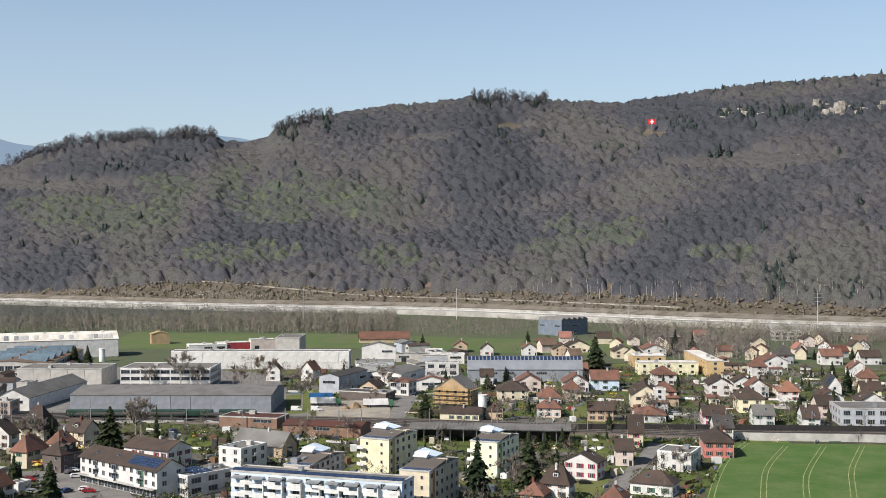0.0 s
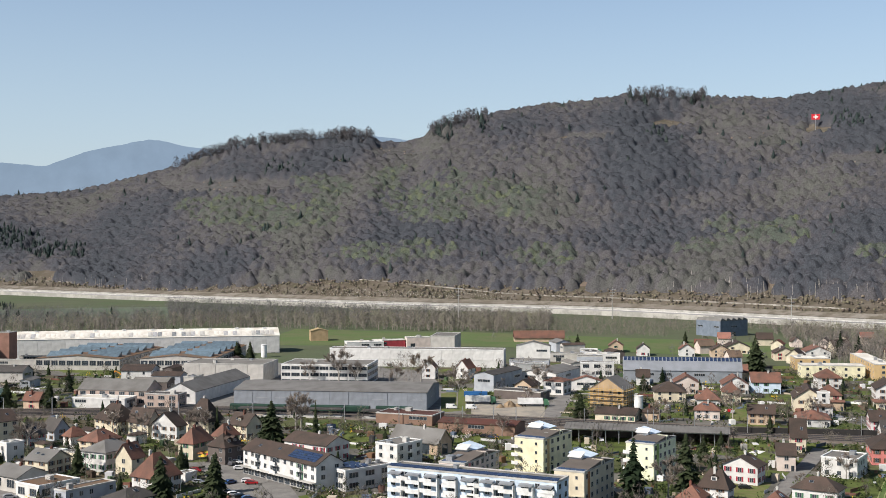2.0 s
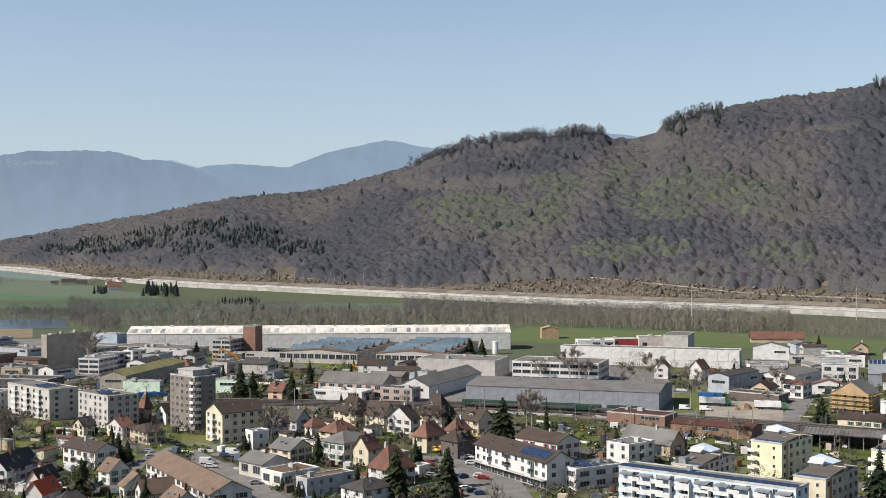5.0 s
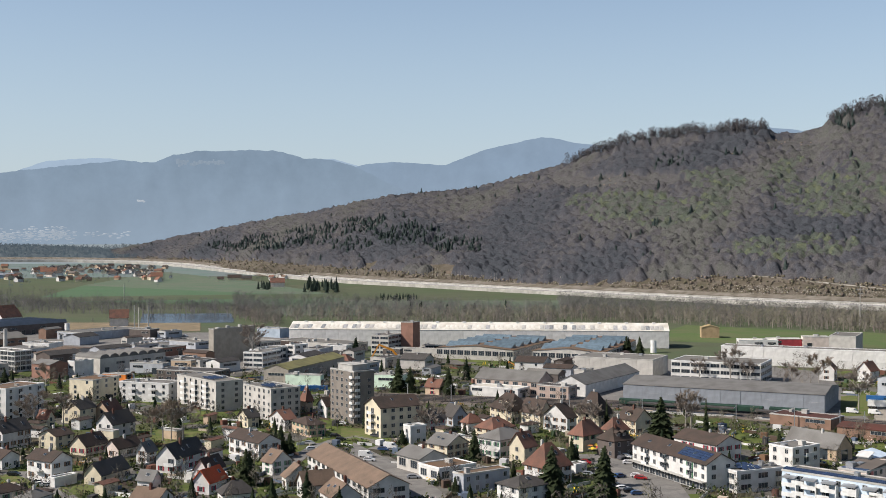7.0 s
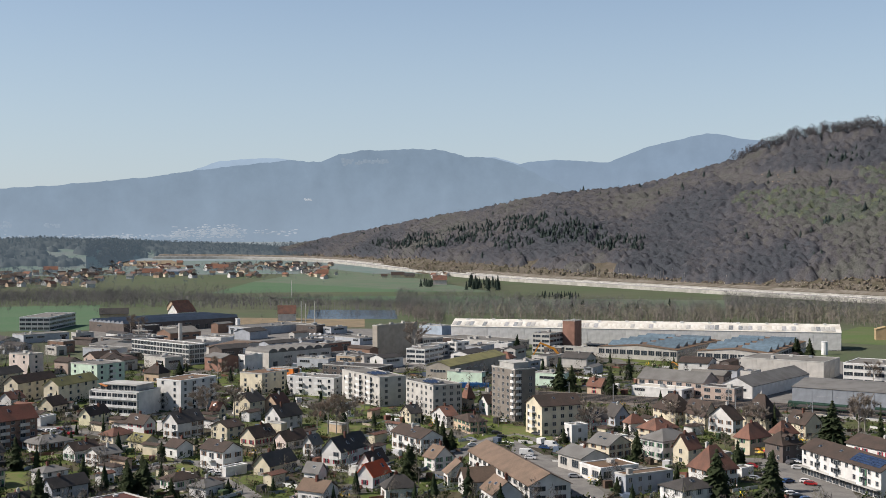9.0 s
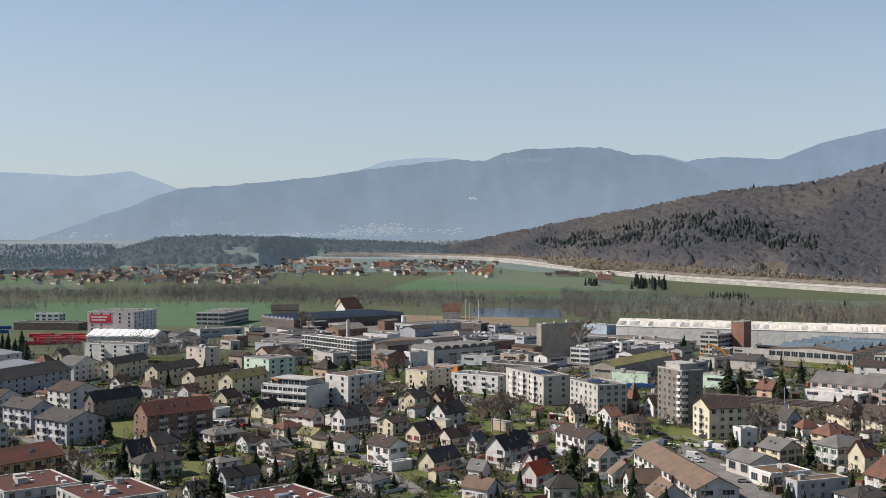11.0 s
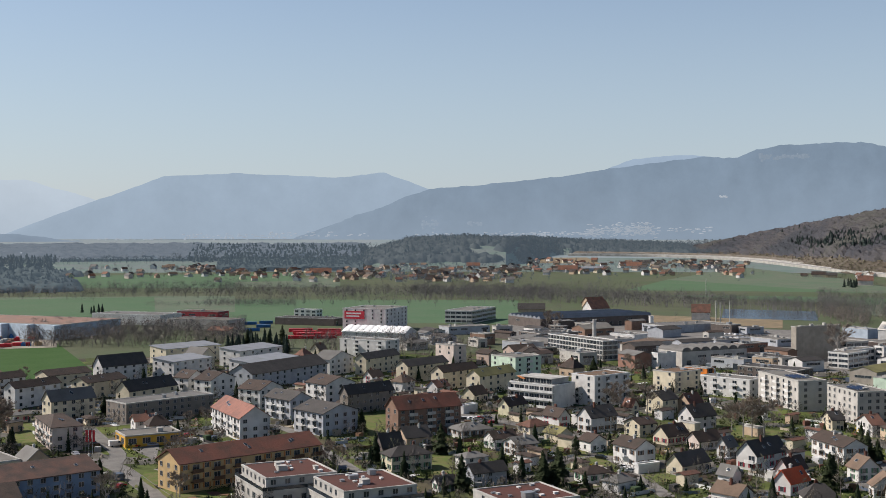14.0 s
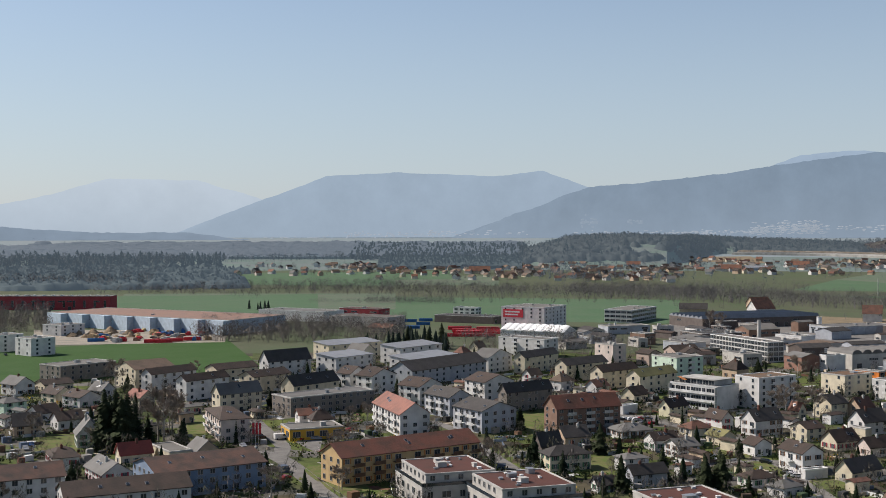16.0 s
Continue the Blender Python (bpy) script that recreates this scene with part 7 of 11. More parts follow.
building("house", 70.7, 539.7, -5.6, 11.1, 8.9, 5, "gable", "r", 3.2, "T", "b")
building("scaffold", 6.5, 587.1, 69.1, 14, 16.9, 9, "gable", "r", 5.5, "wood", "g")
building("house", 8.9, 543.3, 76.7, 14.3, 17.9, 3.5, "gable", "l", 2, "C", "b")
building("house", 23.5, 544.8, 84.4, 6.3, 7.8, 4, "hip", "l", 2, "T", "b")
building("house", 147.4, 846.4, -0.5, 16.1, 20.1, 5, "gable", "l", 3.5, "W", "r")
building("house", 98.2, 878.7, -0.6, 15.8, 19.7, 5, "gable", "l", 3.5, "C", "b")
building("house", 123.7, 832.1, -0.5, 13.5, 16.8, 5, "gable", "l", 3.5, "C", "b")
building("house", 60.9, 852.7, -0.6, 10.4, 13, 5, "gable", "l", 3.5, "W", "r")
building("house", 31, 852, -0.6, 8.9, 11.1, 5, "gable", "l", 3.5, "W", "b")
building("house", 83.3, 849.3, -0.6, 12.6, 15.7, 5, "gable", "l", 3.5, "T", "b")
building("house", 12.5, 876.2, -0.6, 10.2, 12.7, 5, "gable", "l", 3.5, "T", "r")
building("house", 24.6, 677.4, -0.5, 7.1, 5.7, 5, "gable", "r", 3.5, "W", "b")
building("commercial", -0.6, 718.7, 89.5, 8.9, 19.7, 8, "flat", "r", 0, "W", "s")
building("factory", -115.1, 763.2, 89.4, 14, 112.2, 11, "flat", "r", 0, "W", "s")
building("hall", -43.7, 819.1, 89.4, 8, 23, 9, "gable", "r", 3, "W", "g")
building("hall", -43, 760.6, 89.4, 11.2, 24.9, 5, "flat", "r", 0, "G", "g")
building("hall", -54, 652.7, 69.1, 35.9, 11.6, 9, "gable", "r", 1.5, "G", "d")
building("hall", -26.4, 682.7, 69.1, 35.3, 20.5, 7, "gable", "r", 2, "W", "g")
building("office", -21.3, 632.2, 69.1, 10.9, 11.2, 7, "hip", "l", 1.5, "W", "r")
building("hall", -6.3, 651, 89.5, 7.2, 16, 5, "gable", "r", 2.5, "W", "r")
building("barn", -37.3, 637.9, 69.1, 12, 9.6, 4, "gable", "r", 3, "T", "b")
building("house", -98.1, 696.6, 89.5, 10.5, 8.4, 6.5, "gable", "r", 4.5, "W", "r")
building("house", -76.8, 696.9, 69.1, 9.5, 7.6, 6.5, "gable", "r", 4.5, "W", "r")
# an open flat carport, built here as a closed hall
building("hall", -38.7, 612.4, 69.1, 11.6, 25.9, 4, "flat", "r", 0, "D", "d")
building("hall", -127.5, 583.5, 89.6, 41.5, 94.4, 8.3, "gable", "l", 2.2, "LB", "g")
building("office3", -151.4, 670.4, 89.5, 30.2, 49.1, 11, "flat", "r", 0, "W", "s")
building("hall", -211.5, 677.4, 89.5, 30, 46.9, 10, "flat", "r", 0, "K", "s")
building("bighall", -362, 808.1, 110.2, 30, 275.8, 12.4, "gable", "l", 4.6, "W", "w")
building("hall2", -264.5, 769.8, 94.9, 100, 45.9, 7, "gable", "r", 2, "K", "rust", sky=1)
building("hall2", -323.1, 754.8, 91.9, 84.3, 54.2, 7, "gable", "r", 2, "K", "rust", sky=1)
building("hall", -201.4, 605.7, 84.1, 69.1, 16.7, 6, "gable", "r", 4, "W", "g")
building("oldfactory", -236.2, 572.7, 84.1, 16.4, 36.8, 7, "gable", "l", 4.5, "pinkish", "g")
building("office", -207.5, 559.2, 84.1, 9.7, 17, 6.5, "flat", "r", 0, "pinkish", "d")
building("house", -262.4, 666, 94.9, 18.2, 18.9, 7, "gable", "l", 3, "W", "b")
building("hall", -237.5, 556.7, 84.1, 12.5, 27.9, 4.5, "flat", "r", 0, "W", "w")
building("house", -201.2, 483.9, 57.5, 10.9, 18.1, 6.5, "hip", "l", 7, "C", "b", dorm=2)
building("house", -186.2, 476.6, 57.5, 6.3, 13.8, 6, "gable", "l", 5, "C", "b")
building("house", -172.5, 468.1, 70.1, 5.9, 12.9, 6, "gable", "r", 5, "W", "b")
building("house", -217.6, 461.7, 57.5, 7.5, 9.4, 5, "gable", "l", 5, "G", "d")
building("house", -203.6, 448.6, 57.5, 7.4, 5.9, 5, "hip", "r", 3.5, "W", "r")
building("house", -188.5, 437.4, 70.1, 12.5, 10, 5, "hip", "r", 3.5, "C", "r")
building("house", -171.8, 406.1, 70.1, 15.1, 11.1, 7, "hip", "r", 3, "W", "g")
building("house", -160.4, 397.3, 70.1, 6.3, 7.2, 6, "gable", "r", 4.5, "C", "r")
building("house", -140, 368.6, 62.3, 11.1, 10.6, 6, "hip", "r", 6.5, "W", "r")
building("modern", -154.1, 346.8, 62.3, 18.5, 5.5, 6, "flat", "r", 0, "G", "rust")
building("workshop", -172.2, 359.6, 62.3, 15.2, 11.6, 4.5, "flat", "r", 0, "W", "rust")
building("house", -136, 337.8, 62.3, 12.8, 10.2, 5.5, "hip", "r", 2.2, "W", "d")
building("workshop", -186.4, 369, 62.3, 11.5, 13.6, 5, "gable", "l", 2.5, "K", "g")
building("house", -189.2, 395.5, 70.1, 11, 10.5, 5, "gable", "l", 3, "C", "g")
building("modern", -212.2, 413.9, 57.5, 7, 5.6, 7, "flat", "r", 0, "W", "s")
building("house", -218.8, 444.1, 57.5, 8.2, 6.5, 6, "gable", "r", 4, "W", "d")
building("apt", -230.4, 430.1, 57.5, 18.7, 13.5, 12, "gable", "r", 3.5, "C", "b", balc="l")
building("tower", -264, 455.2, 64.1, 10.6, 18.4, 22, "flat", "r", 0, "taupe", "s")
building("apt", -302.5, 449.9, 64.1, 14.8, 24.8, 13.5, "flat", "r", 0, "K", "s", solar=1)
building("hangar", -370.6, 586.3, 96.4, 74.4, 15, 8, "gable", "r", 2.5, "drab", "olive")
building("house", -278.3, 460.7, 64.1, 9.8, 7.8, 6, "gable", "r", 4, "W", "b")
building("house", -295.9, 468.6, 64.1, 4.1, 5.1, 7, "hip", "l", 6, "T", "r")
building("house", -386.5, 628.4, 95.5, 10.6, 18.4, 5, "hip", "l", 2.5, "W", "b")
building("house", -377.6, 639.9, 95.5, 9.8, 12.2, 5, "hip", "l", 4, "W", "r")
building("barn", -332.8, 652.5, 91.9, 13.1, 16.4, 6, "gable", "l", 3, "K", "d")
building("house", -268.1, 546.4, 84.1, 7.1, 8.9, 5, "gable", "l", 4, "T", "r")
building("apt", -347.1, 464.1, 64.1, 13.9, 39.7, 13.5, "flat", "r", 0, "K", "s", solar=1, balc="l")
building("office3", -470.3, 676.6, 80.9, 19.3, 33.8, 10, "flat", "r", 0, "K", "s")
building("office3", -426.7, 624.7, 95.5, 23.8, 13.2, 9, "flat", "r", 0, "W", "s")
building("office", -432.2, 672.5, 80.9, 12.9, 8, 9, "flat", "r", 0, "W", "s")
building("block", -465.1, 646.4, 80.9, 37.8, 4.5, 21, "flat", "r", 0, "drab", "olive")
building("vaulthall", -492.8, 571.2, 80.9, 50.2, 22.6, 9, "vault", "r", 2.5, "K", "g")
building("commercial", -417.7, 543.8, 96.4, 16.6, 36.8, 6, "flat", "r", 0, "D", "d")
building("hall", -454.8, 582.8, 95.5, 6.1, 13.7, 6, "flat", "r", 0, "T", "d")
building("hall", -520.3, 651.6, 80.9, 21.1, 9.5, 6, "flat", "r", 0, "brick", "s")
building("brickhall", -501.8, 521.6, 80.9, 13.2, 16.5, 8, "gable", "l", 2, "brick", "g")
building("hall", -488.8, 532.1, 80.9, 13.3, 6, 9, "flat", "r", 0, "W", "g")
building("glassoffice", -569.4, 542.3, 80.9, 11.5, 62.9, 12, "flat", "r", 0, "W", "s")
building("hall", -454.7, 524, 96.4, 6.7, 15, 4, "flat", "r", 0, "O2", "g")
building("terraceapt", -418.3, 373.2, 102.2, 16.5, 25.5, 10.5, "flat", "r", 0, "W", "s", balc="l")
building("apt", -405.3, 398.1, 92.1, 23.5, 14.8, 14, "flat", "r", 0, "W", "rust", balc="r")
building("apt", -416.4, 463, 92.1, 19.8, 14.5, 10, "flat", "r", 0, "C", "rust")
building("apt", -386.5, 469.7, 96.4, 13, 28, 9, "flat", "r", 0, "W", "s", balc="l")
building("house", -368.9, 400.4, 92.1, 10.9, 10.5, 7, "gable", "r", 4, "C", "d")
building("house", -363.1, 412.4, 92.1, 9.6, 7.7, 5, "gable", "r", 4.5, "T", "r")
building("house", -331.1, 380.4, 87.7, 14, 9.4, 6, "gable", "r", 5, "W", "d")
building("house", -493.1, 462.1, 92.1, 9.5, 11.8, 6, "hip", "l", 5, "T", "b")
building("house", -370.1, 382, 92.1, 4.7, 5.8, 5, "gable", "l", 3.5, "C", "r")
building("house", -367.7, 335.7, 87.7, 6.4, 11.5, 5.5, "gable", "l", 3.5, "W", "b")
building("house", -350.6, 342.6, 87.7, 14.9, 8.9, 7, "gable", "r", 4.5, "W", "d", balc="l")
building("house", -362.9, 319.1, 87.7, 10.8, 8.7, 3.5, "hip", "r", 2.5, "C", "r")
building("house", -341.2, 312.6, 87.7, 7.2, 9.8, 4, "gable", "l", 2.5, "C", "olive")
building("house", -319.1, 309.6, 83.2, 7.8, 7.3, 4.5, "gable", "l", 2.5, "W", "b")
building("house", -291.5, 302.5, 83.2, 9.1, 13.2, 7.5, "gable", "l", 3, "W", "b", balc="l")
building("house", -332.6, 348.4, 87.7, 9.2, 9.8, 5.5, "gable", "r", 2.5, "C", "b")
building("house", -312.6, 344.3, 87.7, 11.9, 8.5, 4, "gable", "r", 4.2, "C", "b")
building("house", -297.4, 345.5, 83.2, 11.8, 7.6, 4, "gable", "r", 3.5, "P", "b")
building("house", -328.9, 283, 83.2, 9.4, 9.4, 5, "gable", "r", 2.5, "W", "g")
building("house", -271, 307, 93.7, 15.8, 7.2, 4, "gable", "r", 4, "C", "d")
building("house", -280, 271.6, 83.2, 10.1, 8.1, 3.5, "hip", "r", 2, "W", "b")
building("house", -264, 267.4, 93.7, 8.9, 6.9, 4, "hip", "r", 1.8, "W", "g")
building("garage", -279.5, 295.8, 83.2, 9, 3, 2.8, "flat", "r", 0, "W", "s")
building("house", -253.8, 366.3, 67, 10, 22, 7, "gable", "l", 3, "W", "b", balc="l")
building("house", -262.1, 334.2, 93.7, 19, 8.7, 6, "gable", "r", 5, "W", "d", balc="l")
building("house", -238.1, 318.1, 93.7, 10.6, 5.5, 6, "gable", "r", 4, "W", "b")
building("house", -230.5, 308.2, 93.7, 10.7, 6.4, 4.5, "gable", "r", 4, "W", "O")
building("house", -212.4, 297.1, 49.4, 10.6, 7.5, 4.5, "hip", "r", 3.5, "W", "d")
building("house", -227.7, 341.9, 67, 8.5, 7, 5, "gable", "l", 4, "W", "tan")
building("house", -208.9, 325.2, 49.4, 9.4, 5.5, 4.5, "gable", "l", 4, "W", "tan")
building("house", -182.9, 308.1, 49.4, 8.9, 11.2, 4, "gable", "l", 3.5, "W", "tan")
building("house", -196.5, 316.4, 49.4, 9.8, 7.9, 4.5, "gable", "r", 3.5, "W", "tan")
building("house", -294.5, 420.8, 64.1, 5.5, 9, 5, "gable", "r", 3.5, "C", "d")
building("house", -277.4, 421, 64.1, 5.7, 12.6, 5.5, "gable", "r", 3.8, "W", "r")
building("house", -261.5, 415.5, 57.5, 8.1, 16.9, 5.5, "hip", "r", 2.5, "T", "b")
building("house", -248.1, 300.4, 93.7, 4.9, 6.1, 4.5, "gable", "l", 3, "W", "g")
building("house", -230, 279.7, 93.7, 8.1, 10.1, 4.5, "gable", "l", 3, "W", "tan")
building("house", -280.4, 338, 93.7, 6.1, 4.9, 5, "gable", "r", 3.5, "W", "g")
building("garage", -245.4, 320.7, 93.7, 9.5, 3, 3, "flat", "r", 0, "W", "s")
building("shop", -194, 336.3, 49.4, 13.1, 60.8, 5.5, "gable", "l", 3.2, "W", "tan")
building("orangeapt", -350.8, 182.4, 94.2, 52.5, 14, 9.2, "gable", "r", 3.5, "O", "r2", balc="r")
building("redroof", -311.3, 177.3, 79.6, 21.5, 23.3, 10, "flat", "r", 0, "K", "redflat")
building("redroof", -283, 185.6, 79.6, 21.7, 23.1, 10, "flat", "r", 0, "K", "redflat")
building("redroof", -243.5, 211.3, 79.6, 21.3, 20, 10, "flat", "r", 0, "K", "redflat")
building("apt", -430.6, 223.4, 80.7, 12.2, 36.4, 9, "gable", "l", 4.2, "W", "r3", balc="l")
building("apt", -415.2, 253.8, 96.1, 17.5, 19.2, 9, "gable", "l", 3, "G", "d", balc="l")
building("apt", -455.3, 259.4, 96.1, 11.5, 18.8, 9, "gable", "l", 3, "G", "d", balc="l")
building("apt", -565.3, 316.7, 111.4, 62.7, 16, 8, "gable", "r", 4.5, "G", "d")
building("apt", -584.7, 362.2, 111.4, 22.5, 12.3, 9, "gable", "l", 4, "W", "g")
building("house", -651.4, 382, 111.4, 9, 7.2, 5, "hip", "r", 4, "C", "r")
building("house", -666.5, 402.2, 111.4, 8.8, 7, 6, "gable", "r", 4, "C", "tan")
building("apt", -651.7, 431.5, 111.4, 15.9, 36.1, 11, "flat", "r", 0, "W", "s", balc="l")
building("signblock", -832.7, 557.2, 121.5, 44.5, 38.7, 18, "flat", "r", 0, "W", "s")
building("tent", -758.9, 511.3, 121.5, 23.4, 51.9, 5, "gable", "l", 4.0, "W", "tent")
building("office3", -857.1, 678, 121.5, 64.2, 25.5, 11, "flat", "r", 0, "W", "s")
building("hall", -753.8, 589.5, 80.9, 37.2, 16.7, 6, "flat", "r", 0, "G", "s")
building("hall", -714, 595.6, 80.9, 14.7, 6.6, 8, "flat", "r", 0, "K", "d")
building("farhall", -768.5, 729.8, 80.9, 115.2, 51.9, 8, "saw", "l", 2.5, "D", "m")
building("hall", -686.9, 617.3, 80.9, 39.2, 17.7, 5, "flat", "r", 0, "D", "d")
building("apt", -581.6, 444.5, 92.1, 10.2, 17.2, 12, "flat", "r", 0, "P", "s")
building("house", -566.7, 461.7, 92.1, 9.9, 12.4, 8, "gable", "l", 2.5, "pinkish", "b")
building("house", -575.4, 495, 80.9, 18.8, 15, 7, "gable", "r", 4, "pinkish", "b")
building("apt", -511.7, 436.9, 92.1, 19.3, 20.1, 11.5, "flat", "r", 0, "N", "s", balc="r")
building("apt", -575.4, 386.6, 111.4, 33.7, 7.6, 9, "gable", "r", 3, "C", "d")
building("apt", -529.4, 385, 102.2, 32.9, 8.5, 9, "gable", "r", 3, "C", "d")
building("apt", -495.1, 380.8, 102.2, 27.6, 8.3, 9, "gable", "r", 3, "C", "b")
building("apt", -471.4, 386, 102.2, 29, 8.7, 9, "gable", "r", 3, "C", "olive")
building("house", -529.6, 353, 102.2, 8.9, 7.1, 5, "gable", "r", 3.5, "W", "tan")
building("house", -497.1, 349.6, 102.2, 10.3, 8.2, 6, "hip", "r", 3.5, "W", "tan")
building("house", -478.4, 357.5, 102.2, 9.9, 7.9, 4.5, "gable", "r", 3.5, "W", "r")
building("house", -448.3, 356.8, 102.2, 10.8, 8.7, 4, "gable", "r", 4, "C", "b")
building("brickapt", -390.7, 284.6, 83, 28.6, 10.9, 10.5, "gable", "r", 4.5, "brick2", "r2", balc="r")
building("apt", -452, 297.8, 96.1, 26.3, 5.9, 9, "gable", "r", 3.5, "taupe", "d")
building("garage", -419.7, 330.3, 102.2, 9.8, 3, 3.5, "flat", "r", 0, "W", "s")
building("house", -405.5, 344.1, 102.2, 13.8, 6.3, 5, "gable", "r", 3.5, "Y", "b")
building("house", -373.2, 294.8, 83, 15.5, 12.4, 3.2, "hip", "r", 2.5, "W", "g")
building("house", -344.8, 286.7, 83, 10.7, 7.9, 4.5, "gable", "r", 2.8, "W", "b")
building("house", -332.7, 235.3, 79.6, 16.1, 9.2, 6, "hip", "r", 2.8, "C", "d")
building("house", -357.7, 245.2, 83, 8.8, 7.1, 4, "gable", "r", 5, "D", "d")
building("house", -369, 264.2, 83, 11.2, 8.9, 4, "gable", "r", 4, "T", "d")
building("house", -297.2, 241, 83.2, 13.3, 6.1, 5, "gable", "r", 2.8, "G", "d")
building("house", -319.2, 252.8, 83.2, 9.6, 7.7, 5, "hip", "r", 1.5, "W", "g")
building("house", -297, 224.1, 79.6, 6.2, 5, 3, "gable", "r", 2.5, "W", "d")
building("apt", -493.8, 217.6, 99.1, 44.1, 16, 8, "flat", "r", 0, "taupe", "g")
building("yellowshop", -432.8, 185.6, 82.2, 21.3, 14.4, 4.2, "flat", "r", 0, "ochre", "s")
building("house", -443.6, 194.2, 82.2, 9.5, 7.6, 6, "hip", "r", 3.5, "W", "b")
building("house", -455.9, 193.8, 82.2, 9.8, 7.8, 6, "gable", "r", 2.5, "W", "r")
building("apt", -539.5, 230.6, 111.4, 30.7, 8.9, 7, "gable", "r", 4.2, "C", "d")
building("apt", -550.6, 257.9, 111.4, 11.6, 9, 9, "gable", "l", 3.2, "W", "b", balc="l")
building("apt", -536.6, 264.6, 111.4, 17.5, 10.6, 9, "gable", "l", 3.2, "W", "b", balc="l")
building("apt", -491.8, 265.5, 111.4, 15.9, 13, 9, "gable", "l", 3.2, "W", "b", balc="l")
building("apt", -489.9, 302, 96.1, 17.5, 15.8, 9, "gable", "l", 3.2, "W", "b", balc="l")
building("apt", -693.7, 322.2, 102.9, 42, 16, 9.5, "mono", "r", 1.5, "C", "m")
building("apt", -629.4, 290.4, 111.4, 30.3, 16, 9, "mono", "r", 1.5, "W", "m")
building("apt", -658, 349.1, 111.4, 39.9, 16, 9.5, "mono", "r", 1.5, "W", "m")
building("apt", -600.1, 326.9, 111.4, 42.2, 16, 9, "mono", "r", 1.5, "W", "m")
building("apt", -648.7, 310, 111.4, 10.9, 13.6, 9, "gable", "l", 4, "C", "g")
building("apt", -630.7, 254.4, 102.9, 28.7, 8.9, 8.5, "gable", "r", 5.5, "W", "d")
building("school", -672, 149.5, 112.1, 35.3, 19.4, 8, "flat", "r", 0, "taupe", "s")
building("apt", -619.6, 171.8, 102.9, 22.5, 22.5, 10, "gable", "r", 3.5, "C", "tan")
building("apt", -600.4, 178.9, 111.7, 28.2, 8.2, 9, "gable", "r", 2.5, "W", "b")
building("apt", -560.6, 183.6, 111.7, 26.1, 7.5, 9.5, "gable", "r", 2.5, "W", "b")
building("apt", -619.5, 219, 102.9, 25.5, 12.5, 7, "gable", "r", 2.5, "C", "b")
building("apt", -572.5, 220, 111.4, 24.9, 11.3, 8, "gable", "r", 2.5, "C", "b")
building("apt", -509.8, 182.5, 99.1, 20.6, 7.8, 9, "gable", "r", 4, "C", "g")
building("apt", -451.2, 157.4, 82.2, 11, 32.5, 9, "hip", "r", 2.5, "P", "b", balc="l")
building("house", -618.9, 108.4, 112.1, 11.2, 14, 6, "gable", "l", 4, "W", "g")
building("house", -625.5, 127.1, 102.9, 16.2, 12.9, 4, "gable", "r", 2.5, "C", "b")
building("house", -580.4, 119.5, 111.7, 10.3, 12.9, 5, "gable", "l", 3.5, "C", "b")
building("house", -564.4, 127, 111.7, 11.9, 14.8, 5, "gable", "l", 3, "W", "b")
building("house", -574.9, 139.1, 111.7, 8.6, 10.7, 6, "gable", "l", 4, "G", "g")
building("house", -548.6, 150, 111.7, 9, 11.3, 5, "gable", "l", 3.5, "C", "r3")
building("house", -554.5, 93.8, 111.7, 11.7, 9.4, 6, "hip", "r", 2, "N", "g")
building("house", -528.4, 103.1, 111.7, 11.2, 8.9, 4, "gable", "r", 3.5, "W", "b")
building("house", -492.2, 89.6, 82.2, 11.2, 9, 5, "gable", "r", 5, "T", "d")
building("house", -501.5, 107.1, 99.1, 11.5, 9.2, 4.5, "gable", "r", 3.5, "W", "b")
building("house", -457.4, 105.6, 82.2, 10.2, 12.7, 5.5, "gable", "l", 6.5, "W", "g")
building("house", -425, 89, 87.1, 9.4, 17.8, 4, "hip", "r", 2.5, "W", "b")
building("house", -413.2, 110.6, 93.5, 11.9, 6.6, 4.5, "gable", "r", 4, "C", "red")
building("garage", -409.1, 122.5, 93.5, 8, 18.6, 5, "flat", "r", 0, "C", "s")
building("house", -402.9, 131.8, 93.5, 9.8, 10.6, 5, "gable", "l", 4.5, "T", "g")
building("house", -385.5, 95, 93.5, 10.2, 19.8, 5, "gable", "l", 3.8, "W", "g")
building("apt", -364.1, 118, 93.5, 35.3, 21.6, 8, "gable", "r", 3, "B3", "rb")
building("apt", -371.9, 63.2, 87.1, 28.1, 16, 8, "gable", "r", 3, "W", "rb")
building("apt", -345.3, 89.7, 86.5, 35.1, 14.3, 6.5, "gable", "r", 3, "W", "b")
building("apt", -812.3, 153.4, 112.1, 17.8, 18.1, 11, "flat", "r", 0, "W", "s")
building("apt", -847.2, 140.7, 112.1, 17.9, 14.3, 11, "flat", "r", 0, "W", "s")
building("apt", -959.4, 202.6, 121.5, 24.5, 19.6, 8, "flat", "r", 0, "W", "s")
building("hall", -911, 541, 121.5, 22, 58, 6, "flat", "r", 0, "D", "d")
building("commercial", -994, 588, 121.5, 12, 24, 7, "flat", "r", 0, "W", "s")
building("redhall", -1282, 249.2, 59.7, 147.9, 24.2, 14, "flat", "r", 0, "redmetal", "s")
building("bluezig", -994.5, 292.3, 121.5, 71.5, 198.5, 11, "flat", "r", 0, "B4", "terra")
